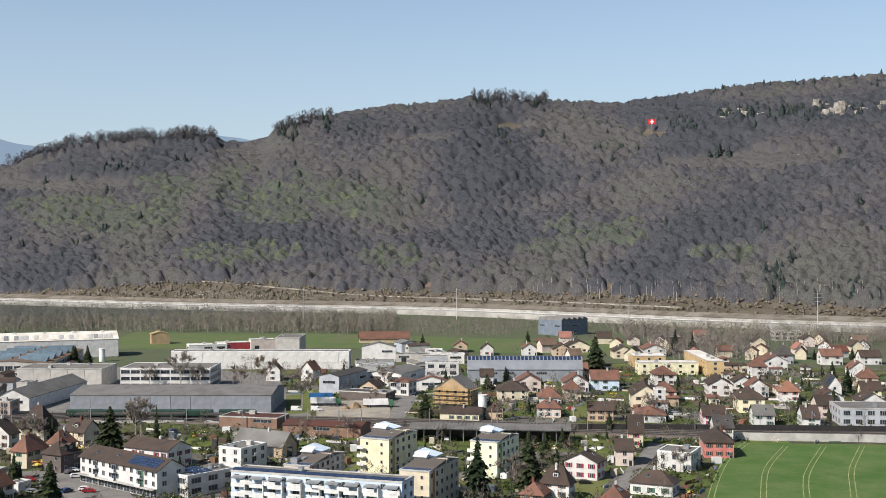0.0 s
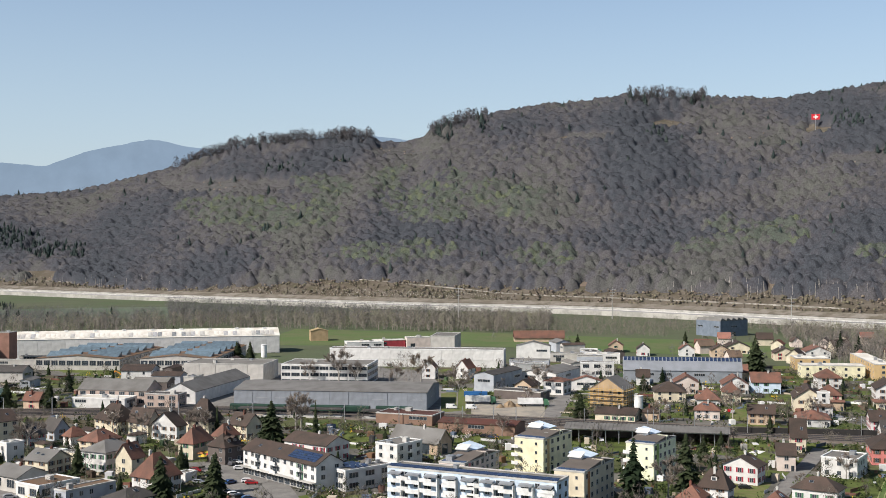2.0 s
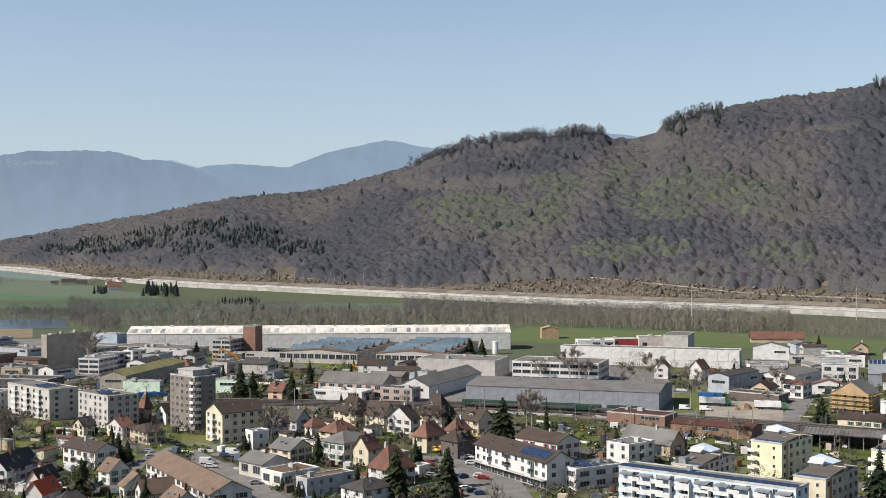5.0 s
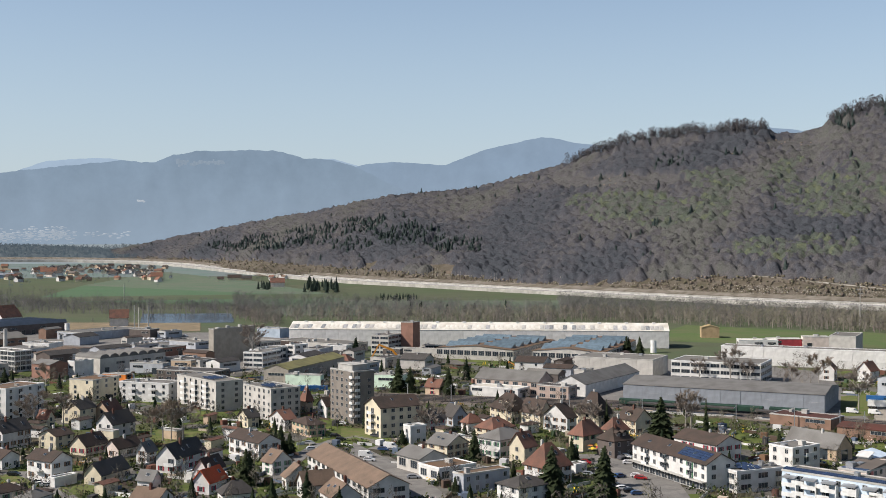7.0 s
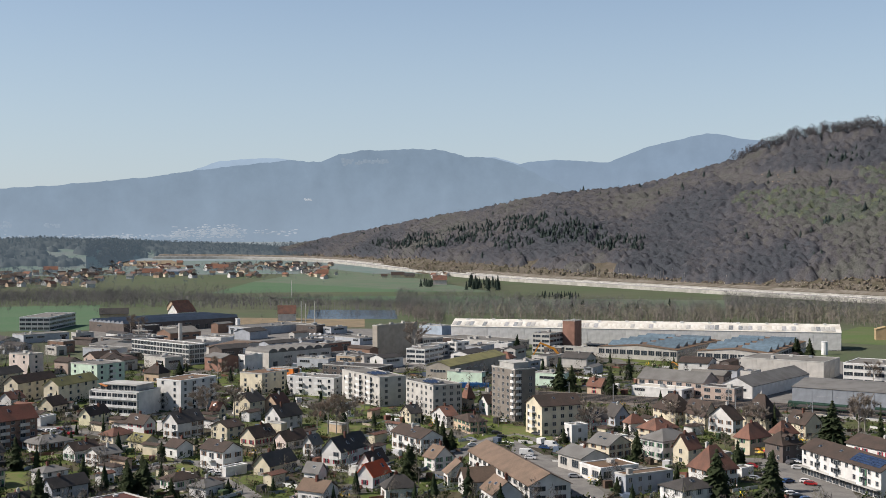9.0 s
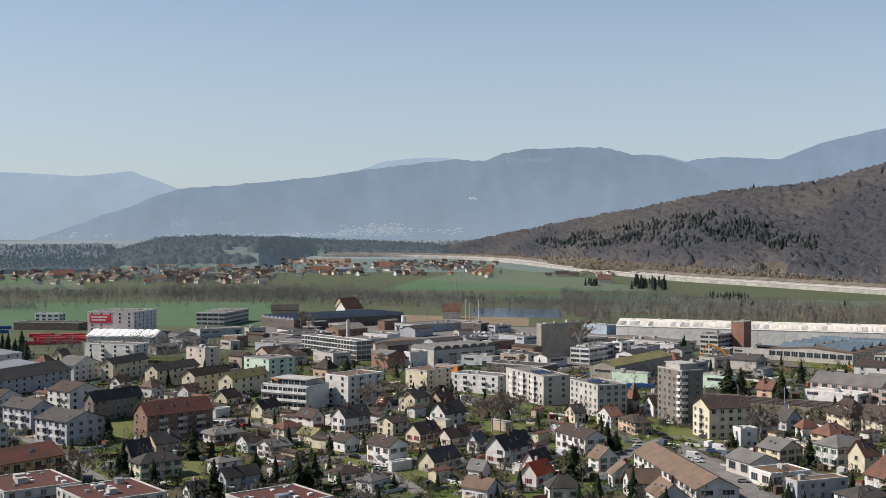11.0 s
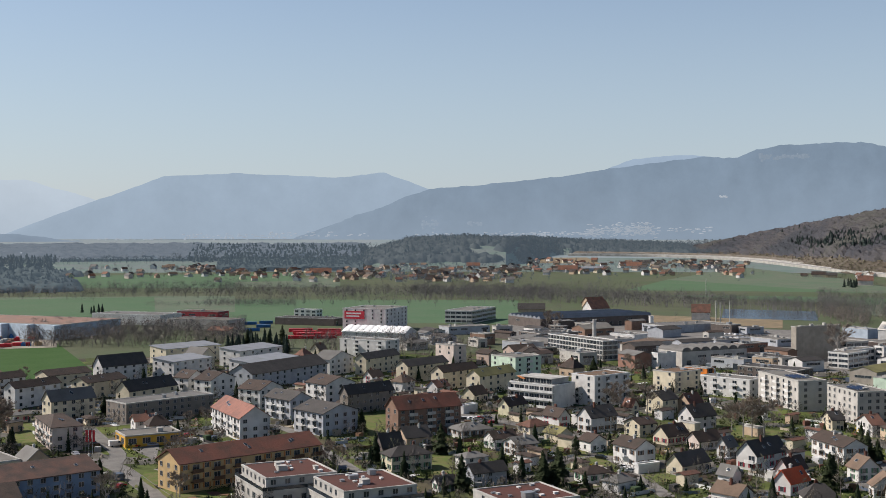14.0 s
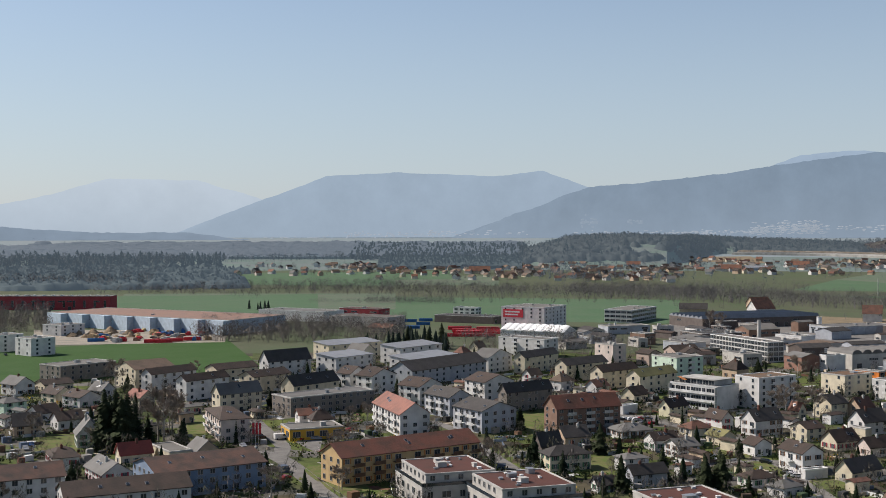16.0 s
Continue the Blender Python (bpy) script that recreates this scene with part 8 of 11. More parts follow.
building("hall", -1011, 423.2, 121.5, 32.1, 71.3, 9, "flat", "r", 0, "W", "g")
building("hall", -913.5, 442.4, 121.5, 26.2, 58.3, 9, "flat", "r", 0, "K", "tan2")
building("house", -850.8, 426.9, 121.5, 16.7, 20.8, 5, "gable", "l", 3, "C", "o")
building("hall", -1019.8, 491, 121.5, 19.5, 43.4, 8, "flat", "r", 0, "redmetal", "redflat")
# the brick station buildings, built with the parts of a hall
building("hall", -48.6, 501.6, 76.7, 14, 33.8, 4.2, "gable", "l", 1.2, "brick2", "redflat")
building("hall", -82.5, 524.9, 75.3, 14, 26.9, 4.2, "flat", "r", 0, "brick2", "redflat")
open_shed(19.2, 485.1, 84.4, 14, 63.3, 5.4, 1.3)
building("hall", -665, 746.9, 80.9, 62.2, 28, 6, "flat", "r", 0, "G", "g")
building("hall", -565.2, 608.3, 80.9, 46.2, 20.8, 5, "gable", "l", 2.5, "K", "tan")
building("hall", -542.1, 808.8, 80.9, 11.2, 24.8, 7, "flat", "r", 0, "B", "m")
building("hall", -665, 604.3, 80.9, 34.3, 15.5, 6, "flat", "r", 0, "D", "d")
building("hall", -650.2, 571.2, 80.9, 33, 14.8, 5, "gable", "l", 2, "K", "g")
building("house", -565.5, 493.6, 80.9, 13.9, 5.6, 7, "gable", "l", 3.5, "pinkish", "b")
building("hall", -448.5, 731, 80.9, 27.5, 61.2, 6, "flat", "r", 0, "K", "s")
building("office3", -393.4, 725.1, 91.9, 20, 13.1, 13, "flat", "r", 0, "K", "s")
building("block", -382.2, 739.5, 91.9, 11.4, 9, 21, "flat", "r", 0, "brick", "s")
building("hall", -368.8, 720.7, 91.9, 4.5, 36.1, 5, "flat", "r", 0, "K", "rust")
building("hall", -542, 768.8, 80.9, 11.3, 10.9, 10, "flat", "r", 0, "taupe", "s")
building("office3", -441.2, 652.4, 95.5, 29.6, 11.2, 8, "flat", "r", 0, "W", "s")
building("hall", -348.3, 549.7, 96.4, 4.5, 20.8, 6, "flat", "r", 0, "N", "s")
building("hall", -303.2, 563.1, 96.4, 7.6, 16.9, 7, "flat", "r", 0, "N", "s")
building("block", -223.5, 947.7, 20.2, 13.9, 10.6, 8, "gable", "l", 2, "wood", "wood2")
# stands for the factory's rooftop penthouse, set behind it to fit the view
building("block", -105.2, 829.6, 89.4, 33.7, 16.5, 15, "flat", "r", 0, "K", "s")
building("hall", -134.5, 891.9, 20.2, 18.1, 8.1, 8, "flat", "r", 0, "P", "w")
building("hall", -156, 888.4, 20.2, 23.7, 10.6, 6, "flat", "r", 0, "redmetal", "w")
building("hall", -171.2, 870.8, 20.2, 27.3, 12.3, 6, "flat", "r", 0, "W", "w")
building("hall", -20.5, 805.3, 89.4, 10, 22.2, 5, "flat", "r", 0, "K", "s")
building("hall", 2.6, 794.5, 89.4, 10.3, 22.9, 6, "flat", "r", 0, "W", "w")
building("hall", -617.1, 634.4, 95, 14.8, 22.8, 6.5, "flat", "l", 2.4, "W", "s")
building("hall", -543.6, 705.3, 81, 17.3, 27, 4.8, "flat", "l", 2.8, "G", "s")
building("hall", -636.6, 693.8, 95, 22.6, 14.6, 6, "gable", "r", 2.3, "G", "d")
building("hall", -499.2, 606.4, 81, 6.9, 19.5, 4.5, "flat", "l", 1.1, "G", "d")
building("hall", -623.7, 577.5, 81, 5.2, 13, 7.1, "flat", "l", 0.8, "D", "s")
building("hall", -614.6, 769.9, 81, 17.5, 9.5, 5.1, "flat", "r", 1.5, "G", "d")
building("hall", -463, 562, 95, 8.4, 22.7, 6.1, "flat", "l", 1.3, "G", "g")
building("hall", -541.8, 618, 81, 26.6, 10.1, 7.5, "gable", "r", 1.6, "G", "d")
building("hall", -721.3, 697.2, 95, 14.5, 22.6, 5.2, "flat", "l", 2.3, "K", "s")
building("hall", -541.4, 570.3, 81, 23.9, 13.5, 7.6, "gable", "r", 2.2, "D", "d")
building("hall", -663, 643.2, 81, 27.2, 17.2, 7.5, "gable", "r", 2.7, "brick2", "s")
building("hall", -739.5, 682.8, 81, 15.3, 8, 6.8, "flat", "r", 1.3, "D", "s")
building("hall", -633, 761.2, 95, 12.6, 19.7, 6.7, "flat", "l", 2, "D", "s")
building("hall", -722, 661.4, 95, 5.8, 16.3, 4.7, "flat", "l", 0.9, "D", "s")
building("hall", -554.4, 662.6, 81, 21.4, 13.4, 5.6, "flat", "r", 2.2, "G", "d")
building("hall", -605, 606, 81, 18.1, 27, 5.9, "flat", "l", 2.9, "G", "g")
building("hall", -430.8, 589.5, 81, 17.1, 11.4, 6.1, "gable", "r", 1.8, "W", "d")
building("hall", -471.5, 619.3, 81, 7.7, 20.4, 7.1, "gable", "l", 1.2, "brick2", "b")
building("hall", -552.3, 491.7, 95, 12.7, 8.7, 6.2, "gable", "r", 1.4, "K", "b")
building("hall", -571, 509.7, 81, 7.3, 13.6, 5.1, "gable", "l", 1.2, "brick2", "b")
building("hall", -465.1, 601.2, 81, 13.2, 33.3, 5, "flat", "l", 2.1, "K", "d")
building("hall", -691.2, 677.4, 95, 14.8, 7.8, 7.2, "gable", "r", 1.2, "brick2", "s")
building("hall", -698.1, 725.6, 95, 18.7, 7.3, 7.3, "gable", "r", 1.2, "brick2", "g")
building("hall", -622.6, 557.4, 95, 18.8, 30.4, 4.3, "gable", "l", 3, "D", "g")
building("hall", -579.7, 683.5, 81, 14.4, 6.3, 7.9, "gable", "r", 1, "K", "b")
building("hall", -539.6, 510.9, 81, 12.9, 21.8, 7, "flat", "l", 2.1, "K", "g")
building("hall", -438.2, 692, 95, 8.7, 13, 4.8, "flat", "l", 1.4, "W", "s")
building("hall", -388.8, 672.7, 95, 16.5, 8, 6.9, "gable", "r", 1.3, "K", "d")
building("hall", -405.9, 642.9, 95, 24.5, 12, 5.9, "gable", "r", 1.9, "W", "d")
building("hall", -462.3, 704.6, 95, 11.6, 22.9, 5.6, "gable", "l", 1.9, "G", "b")
building("hall", -417.5, 701.9, 95, 8.4, 15.3, 6.6, "flat", "l", 1.3, "W", "s")
building("hall", -391.4, 648.6, 95, 16.1, 7.7, 6.9, "gable", "r", 1.2, "W", "d")
building("hall", -418, 676.7, 95, 19.6, 11.4, 7, "flat", "r", 1.8, "G", "d")
building("hall", -402.2, 690.1, 95, 6.2, 13.4, 4.5, "flat", "l", 1, "D", "d")
building("hall", -351.4, 616.5, 84, 23, 9.7, 5.5, "flat", "r", 1.5, "G", "s")
building("hall", -349.4, 691, 84, 7, 11.5, 4.6, "flat", "l", 1.1, "D", "g")
building("hall", -399, 750.6, 84, 21.3, 8.2, 7, "gable", "r", 1.3, "W", "s")
building("hall", -375.1, 700.4, 95, 5.1, 12.3, 6.1, "flat", "l", 0.8, "D", "g")
building("hall", -372.4, 756.2, 95, 6.4, 15.8, 4, "flat", "l", 1, "K", "d")
building("hall", -310.4, 627.1, 95, 15.3, 5.7, 4.2, "gable", "r", 0.9, "G", "g")
building("hall", -353.7, 653.2, 84, 20.7, 11, 6, "flat", "r", 1.8, "K", "d")
building("hall", -247.8, 704.4, 84, 18.5, 7.7, 5.3, "flat", "r", 1.2, "K", "s")
building("hall", -220.8, 637.8, 84, 12.8, 5.9, 5.9, "flat", "r", 0.9, "K", "s")
building("hall", -247.3, 677.1, 90, 15.9, 5.9, 6.4, "gable", "r", 0.9, "D", "b")
building("hall", -222.1, 703.6, 84, 14.7, 23.3, 4.9, "flat", "l", 2.4, "G", "s")
building("hall", -239.6, 620.9, 90, 8.6, 15.2, 5.5, "gable", "l", 1.4, "D", "g")
building("hall", -231.7, 606.5, 90, 11.4, 18.6, 6.8, "gable", "l", 1.8, "D", "s")
building("hall", -240.5, 653.8, 90, 11.5, 16.8, 4.6, "gable", "l", 1.8, "G", "b")
building("hall", -228.7, 733, 90, 16.7, 6, 6.2, "gable", "r", 1, "W", "b")
building("hall", -16.1, 736.7, 20, 7.1, 18.7, 6.2, "gable", "l", 1.1, "K", "s")
building("hall", -18.3, 864, 20, 16.3, 7.4, 6, "gable", "r", 1.2, "K", "b")
building("hall", -6.7, 754.3, 20, 10.4, 15.3, 4.2, "flat", "l", 1.7, "D", "s")
building("hall", -41.3, 740.2, 20, 10.6, 4.9, 4.6, "gable", "r", 0.8, "K", "s")
building("hall", -27.5, 877.6, 20, 11.7, 17.7, 6.7, "gable", "l", 1.9, "G", "g")
building("hall", -5.1, 822.1, 20, 10.2, 15.6, 5.3, "flat", "l", 1.6, "G", "d")
building("hall", -5.4, 775.1, 89, 9.7, 16.3, 6.3, "flat", "l", 1.6, "G", "s")
building("hall", 10.7, 825.4, 20, 8.7, 16.6, 5.1, "gable", "l", 1.4, "D", "b")
building("hall", -41.5, 719.9, 20, 19.9, 7.5, 6.6, "flat", "r", 1.2, "W", "s")
building("hall", -5.5, 665.6, 89, 16.6, 8, 6.9, "flat", "r", 1.3, "G", "d")
building("hall", -700.2, 586.7, 95, 6.6, 17.9, 4.5, "gable", "l", 1.1, "D", "b")
building("hall", -672.1, 481.1, 95, 18.9, 9.2, 4.8, "gable", "r", 1.5, "K", "g")
building("hall", -700.2, 517.1, 81, 8.4, 19.5, 4.4, "flat", "l", 1.3, "G", "s")
building("hall", -726.6, 531.1, 81, 6.8, 12.7, 5.5, "gable", "l", 1.1, "G", "g")
building("hall", -673.4, 543.3, 95, 10.4, 14.9, 7.7, "flat", "l", 1.7, "brick2", "g")
building("hall", -713.4, 630.5, 81, 8.9, 24.5, 5, "gable", "l", 1.4, "W", "d")
building("hall", -748.9, 553.7, 81, 13.1, 20, 4.5, "gable", "l", 2.1, "K", "d")
building("hall", -660.8, 528.8, 81, 7.4, 14.2, 5.7, "flat", "l", 1.2, "K", "s")
building("hall", -700.9, 567.4, 95, 7.2, 13.2, 4.5, "flat", "l", 1.1, "G", "s")
building("hall", -620, 535.5, 95, 16.1, 23.7, 6.2, "flat", "l", 2.6, "G", "g")
building("hall", -590.7, 527.9, 81, 17.6, 6.8, 4.6, "flat", "r", 1.1, "D", "d")
building("hall", -705.5, 531.4, 95, 11.8, 17.7, 4.2, "gable", "l", 1.9, "G", "d")
building("house", -465.9, 331.6, 111, 4.1, 8.4, 2.9, "hip", "l", 0.7, "W", "b")
building("house", -612.1, 300.2, 96, 7.4, 10.8, 3, "gable", "l", 1.2, "C", "d")
building("house", -476.1, 334.6, 102, 7.6, 3.7, 2.8, "gable", "r", 0.6, "C", "b")
building("house", -512.1, 288.3, 96, 6.6, 4.3, 3.2, "gable", "r", 0.7, "W", "r")
building("house", -627.4, 383.9, 102, 5, 10.7, 3, "gable", "l", 0.8, "W", "b")
building("house", -430.4, 334, 102, 6.6, 10.5, 4.3, "gable", "l", 1.1, "C", "b")
building("house", -524.5, 306.8, 102, 4.1, 7, 4.4, "gable", "l", 0.6, "C", "r")
building("house", -461, 351.9, 102, 4.6, 9.8, 3.6, "gable", "l", 0.7, "W", "r")
building("house", -513, 300.9, 96, 10.1, 5.3, 3.1, "hip", "r", 0.8, "W", "b")
building("house", -457.9, 332.6, 111, 6.2, 3, 4.4, "gable", "r", 0.5, "T", "r")
building("house", -520, 348.2, 111, 6.7, 3.8, 3.7, "gable", "r", 0.6, "W", "b")
building("house", -610.9, 370.4, 102, 9.5, 6.5, 4.2, "gable", "r", 1, "T", "d")
building("house", -462.3, 293.4, 111, 5.5, 8.8, 3, "gable", "l", 0.9, "W", "b")
building("house", -631.5, 351, 111, 6.1, 3.1, 3.3, "hip", "r", 0.5, "W", "b")
building("house", -451.1, 367.3, 111, 2.4, 6.2, 3.1, "gable", "l", 0.4, "W", "b")
building("house", -596.2, 293.5, 102, 3.3, 6, 2.9, "gable", "l", 0.5, "T", "r")
building("house", -510.3, 352.8, 111, 6.9, 3.2, 3.6, "gable", "r", 0.5, "T", "d")
building("house", -614.6, 310.2, 111, 6.7, 2.8, 2.8, "gable", "r", 0.4, "C", "d")
building("house", -494.8, 322, 102, 7.2, 4.8, 4.2, "gable", "r", 0.8, "T", "d")
building("house", -542.3, 378.9, 111, 6.4, 3.2, 2.9, "hip", "r", 0.5, "T", "b")
building("house", -557.9, 270.2, 96, 6.3, 3.7, 3.1, "hip", "r", 0.6, "W", "b")
building("house", -427.3, 310.1, 102, 9, 6.2, 4.2, "gable", "r", 1, "T", "r")
building("house", -611.1, 360.5, 96, 5.5, 8.3, 3.1, "hip", "l", 0.9, "W", "b")
building("house", -595.5, 279.4, 111, 4.5, 9, 3.3, "gable", "l", 0.7, "T", "b")
building("house", -515.8, 321.3, 111, 4.2, 8.7, 3.4, "gable", "l", 0.7, "W", "b")
building("house", -477.1, 345.8, 102, 3.1, 6.5, 4.1, "gable", "l", 0.5, "C", "d")
building("garage", -260.3, 350.5, 94, 5.9, 3.6, 3.9, "hip", "r", 0.6, "W", "b")
building("garage", -304.5, 383.4, 88, 4.4, 7.4, 3.3, "flat", "l", 0.7, "T", "s")
building("garage", -329.4, 306.3, 94, 2.8, 7.1, 3.9, "gable", "l", 0.5, "C", "b")
building("garage", -317.7, 281.1, 88, 2.9, 7.6, 3.9, "gable", "l", 0.5, "T", "b")
building("garage", -260.5, 382.6, 94, 3.2, 8, 2.8, "gable", "l", 0.5, "W", "r")
building("garage", -303.7, 261.9, 94, 5.2, 2.9, 3.5, "gable", "r", 0.5, "W", "r")
building("garage", -276.1, 372.1, 88, 7.7, 2.8, 3.6, "gable", "r", 0.4, "C", "r")
building("garage", -304.2, 311.1, 88, 6.4, 4.5, 3.5, "gable", "r", 0.7, "W", "b")
building("garage", -314.6, 421, 94, 6.8, 2.4, 3.8, "gable", "r", 0.4, "T", "r")
building("garage", -355.1, 386.8, 94, 7.8, 4.3, 4, "gable", "r", 0.7, "W", "b")
building("garage", -269.4, 275.6, 88, 3.3, 7.3, 3.2, "hip", "l", 0.5, "T", "b")
building("garage", -366.8, 372.4, 94, 3.7, 7.8, 3.9, "hip", "l", 0.6, "C", "b")
building("garage", -285.1, 395.6, 88, 2.8, 6.4, 3.8, "gable", "l", 0.4, "W", "r")
building("garage", -301.8, 361, 88, 6.5, 3, 4, "gable", "r", 0.5, "W", "b")
building("garage", -365.9, 348.4, 88, 8.3, 3.3, 3.8, "flat", "r", 0.5, "W", "s")
building("garage", -388.3, 332.3, 88, 2.7, 7.6, 3.1, "gable", "l", 0.4, "C", "b")
building("garage", -355.6, 363.1, 94, 3.9, 5.8, 3.7, "gable", "l", 0.6, "W", "b")
building("garage", -314.8, 274.3, 88, 3.7, 7.8, 3, "hip", "l", 0.6, "W", "b")
building("garage", -295.8, 280.8, 88, 3.1, 5.6, 3, "hip", "l", 0.5, "C", "b")
building("garage", -257.7, 291.5, 88, 6.4, 3.6, 3.6, "gable", "r", 0.6, "C", "r")
building("garage", -342.6, 296.8, 88, 2.4, 5.3, 3.8, "hip", "l", 0.4, "T", "b")
building("garage", -384.2, 341.7, 94, 3.6, 8.3, 2.6, "hip", "l", 0.6, "W", "b")
building("garage", -324.9, 369.2, 88, 3.3, 7.8, 3.8, "flat", "l", 0.5, "C", "s")
building("garage", -394.4, 347.9, 94, 4.6, 6.7, 2.8, "hip", "l", 0.7, "T", "b")
building("house", 184.7, 739, -6, 4.2, 8.3, 4.2, "gable", "l", 0.7, "C", "b")
building("house", 194, 742.1, -1, 4, 9.5, 3.5, "gable", "l", 0.6, "C", "r")
building("house", 49.2, 713.4, -1, 3.1, 7.8, 4.5, "hip", "l", 0.5, "T", "r")
building("house", 95.5, 667.6, -6, 4.4, 8.2, 4.5, "gable", "l", 0.7, "W", "b")
building("house", 219.6, 728, -1, 3.9, 7.8, 4.1, "gable", "l", 0.6, "W", "b")
building("house", 216, 712.6, -6, 6.5, 3.5, 3.1, "gable", "r", 0.6, "W", "b")
building("house", 181.4, 754.9, -6, 9.3, 6.2, 2.8, "gable", "r", 1, "T", "b")
building("house", 138.5, 743.8, -6, 3.7, 8.4, 3.7, "hip", "l", 0.6, "C", "r")
building("house", 111.5, 585.9, -1, 6.1, 3.9, 4.2, "gable", "r", 0.6, "T", "r")
building("house", 133.7, 596, -6, 5.9, 9.6, 3.4, "hip", "l", 0.9, "C", "r")
building("house", 99.2, 744.8, -6, 9.6, 4.5, 3.4, "gable", "r", 0.7, "W", "b")
building("house", 77.3, 559.4, -6, 3.6, 8.3, 4.5, "gable", "l", 0.6, "C", "r")
building("house", 213.5, 658.6, -6, 7.5, 5, 4.1, "gable", "r", 0.8, "C", "r")
building("house", 165.1, 682.5, -1, 3.6, 6.4, 4.7, "gable", "l", 0.6, "C", "tan")
building("house", 150.3, 596.3, -6, 7.7, 5, 4.3, "gable", "r", 0.8, "C", "b")
building("house", 182.7, 781.6, -1, 5.1, 8.2, 4.5, "hip", "l", 0.8, "W", "r")
building("house", 199.4, 720.5, -6, 7.4, 3, 4.2, "hip", "r", 0.5, "W", "r")
building("house", 100.7, 562.2, -1, 8.4, 5, 5, "gable", "r", 0.8, "W", "tan")
building("house", 164.6, 695.4, -1, 4.7, 8.7, 3.7, "gable", "l", 0.8, "W", "b")
building("house", 176.6, 635.9, -1, 2.6, 7.2, 3.2, "gable", "l", 0.4, "C", "r")
building("garage", -136.8, 387.5, 70, 6, 4.2, 2.7, "flat", "r", 0.7, "W", "s")
building("garage", -182.8, 490.8, 70, 4.8, 7.3, 4.2, "flat", "l", 0.8, "W", "s")
building("garage", -181.8, 457.5, 70, 6.6, 4.6, 3.6, "hip", "r", 0.7, "W", "b")
building("garage", -152.7, 409.5, 70, 2.8, 6.9, 3, "flat", "l", 0.4, "T", "s")
building("garage", -183.9, 420.9, 70, 5.3, 7.9, 3.3, "hip", "l", 0.9, "W", "b")
building("garage", -231.4, 474.8, 70, 3.8, 6.8, 2.7, "gable", "l", 0.6, "T", "r")
building("garage", -206.1, 468.7, 60, 4.1, 6, 3.2, "gable", "l", 0.7, "W", "b")
building("garage", -186.8, 413.9, 70, 4.7, 8.4, 3.9, "flat", "l", 0.7, "C", "s")
building("garage", -229.9, 463.6, 60, 7.2, 4.6, 4.3, "gable", "r", 0.7, "T", "r")
building("garage", -199.1, 399.8, 70, 8, 2.9, 3.5, "gable", "r", 0.5, "W", "b")
building("garage", -195.2, 506.9, 60, 2.9, 7.8, 3.6, "gable", "l", 0.5, "T", "r")
building("garage", -198.9, 421.5, 70, 3.1, 8.7, 3.2, "flat", "l", 0.5, "W", "s")
building("garage", -177.2, 433.9, 60, 4.5, 7.8, 4, "hip", "l", 0.7, "C", "b")
building("garage", -210.6, 436, 60, 3.8, 6.5, 3.1, "hip", "l", 0.6, "C", "b")
building("house", -509.3, 89.9, 99, 7.6, 3.6, 2.9, "gable", "r", 0.6, "W", "d")
building("house", -535.2, 156.3, 99, 3, 7.2, 3.5, "gable", "l", 0.5, "C", "b")
building("house", -570.1, 168.8, 99, 2.5, 6.3, 3.6, "hip", "l", 0.4, "T", "b")
building("house", -514.2, 162.2, 99, 10, 5.4, 3.7, "gable", "r", 0.9, "C", "g")
building("house", -572.3, 154.5, 112, 9.2, 6.1, 3, "gable", "r", 1, "T", "d")
building("house", -541.6, 138, 99, 8, 3.4, 4.1, "gable", "r", 0.5, "C", "g")
building("house", -520.9, 87, 99, 5.7, 9.6, 3.7, "gable", "l", 0.9, "W", "b")
building("house", -541.2, 96.3, 112, 4.1, 9.1, 3.4, "gable", "l", 0.7, "W", "g")
building("house", -467.2, 131.6, 112, 8.8, 4.3, 4.5, "gable", "r", 0.7, "C", "d")
building("house", -478.2, 171.9, 82, 3, 6.7, 3.4, "gable", "l", 0.5, "W", "g")
building("house", -490.2, 152.5, 112, 7.7, 3.9, 4.5, "gable", "r", 0.6, "T", "d")
building("house", -490.8, 184.8, 82, 5, 9, 3.1, "hip", "l", 0.8, "C", "b")

# ---- trees, shrubs and hedges ----
LEAF = wood_material("garden_leaves", [(0.022, 0.036, 0.014), (0.030, 0.047, 0.017), (0.048, 0.066, 0.021), (0.07, 0.08, 0.028), (0.085, 0.068, 0.045)])
TREE_TWIG = wood_material("tree_twigs", [(0.19, 0.165, 0.145), (0.23, 0.185, 0.145), (0.21, 0.20, 0.13)], 0.9, None, 0.25)
BLOOM = wood_material("spring_blossom", [(0.62, 0.42, 0.03), (0.60, 0.50, 0.42), (0.55, 0.42, 0.42)])


def leaf_cloud(rs, n, size, shape, tint):
    """Small leaf blades spread by a function that gives places; rows of blade corners and tints."""
    c = shape(rs, n)
    a = rs.normal(size=(n, 3))
    a /= np.linalg.norm(a, axis=1, keepdims=True)
    b = np.cross(a, rs.normal(size=(n, 3)))
    b /= np.linalg.norm(b, axis=1, keepdims=True) + 1e-6
    s = size * rs.uniform(0.6, 1.3, (n, 1))
    return np.stack([c - a * s, c + b * s * 0.7, c + a * s, c - b * s * 0.7], 1).reshape(-1, 3), np.full(n * 4, tint)


def blade_mesh(name, v, t, mat):
    return mesh_from(name, v, np.arange(len(v)).reshape(-1, 4), np.zeros((0, 3), int), t, mat)


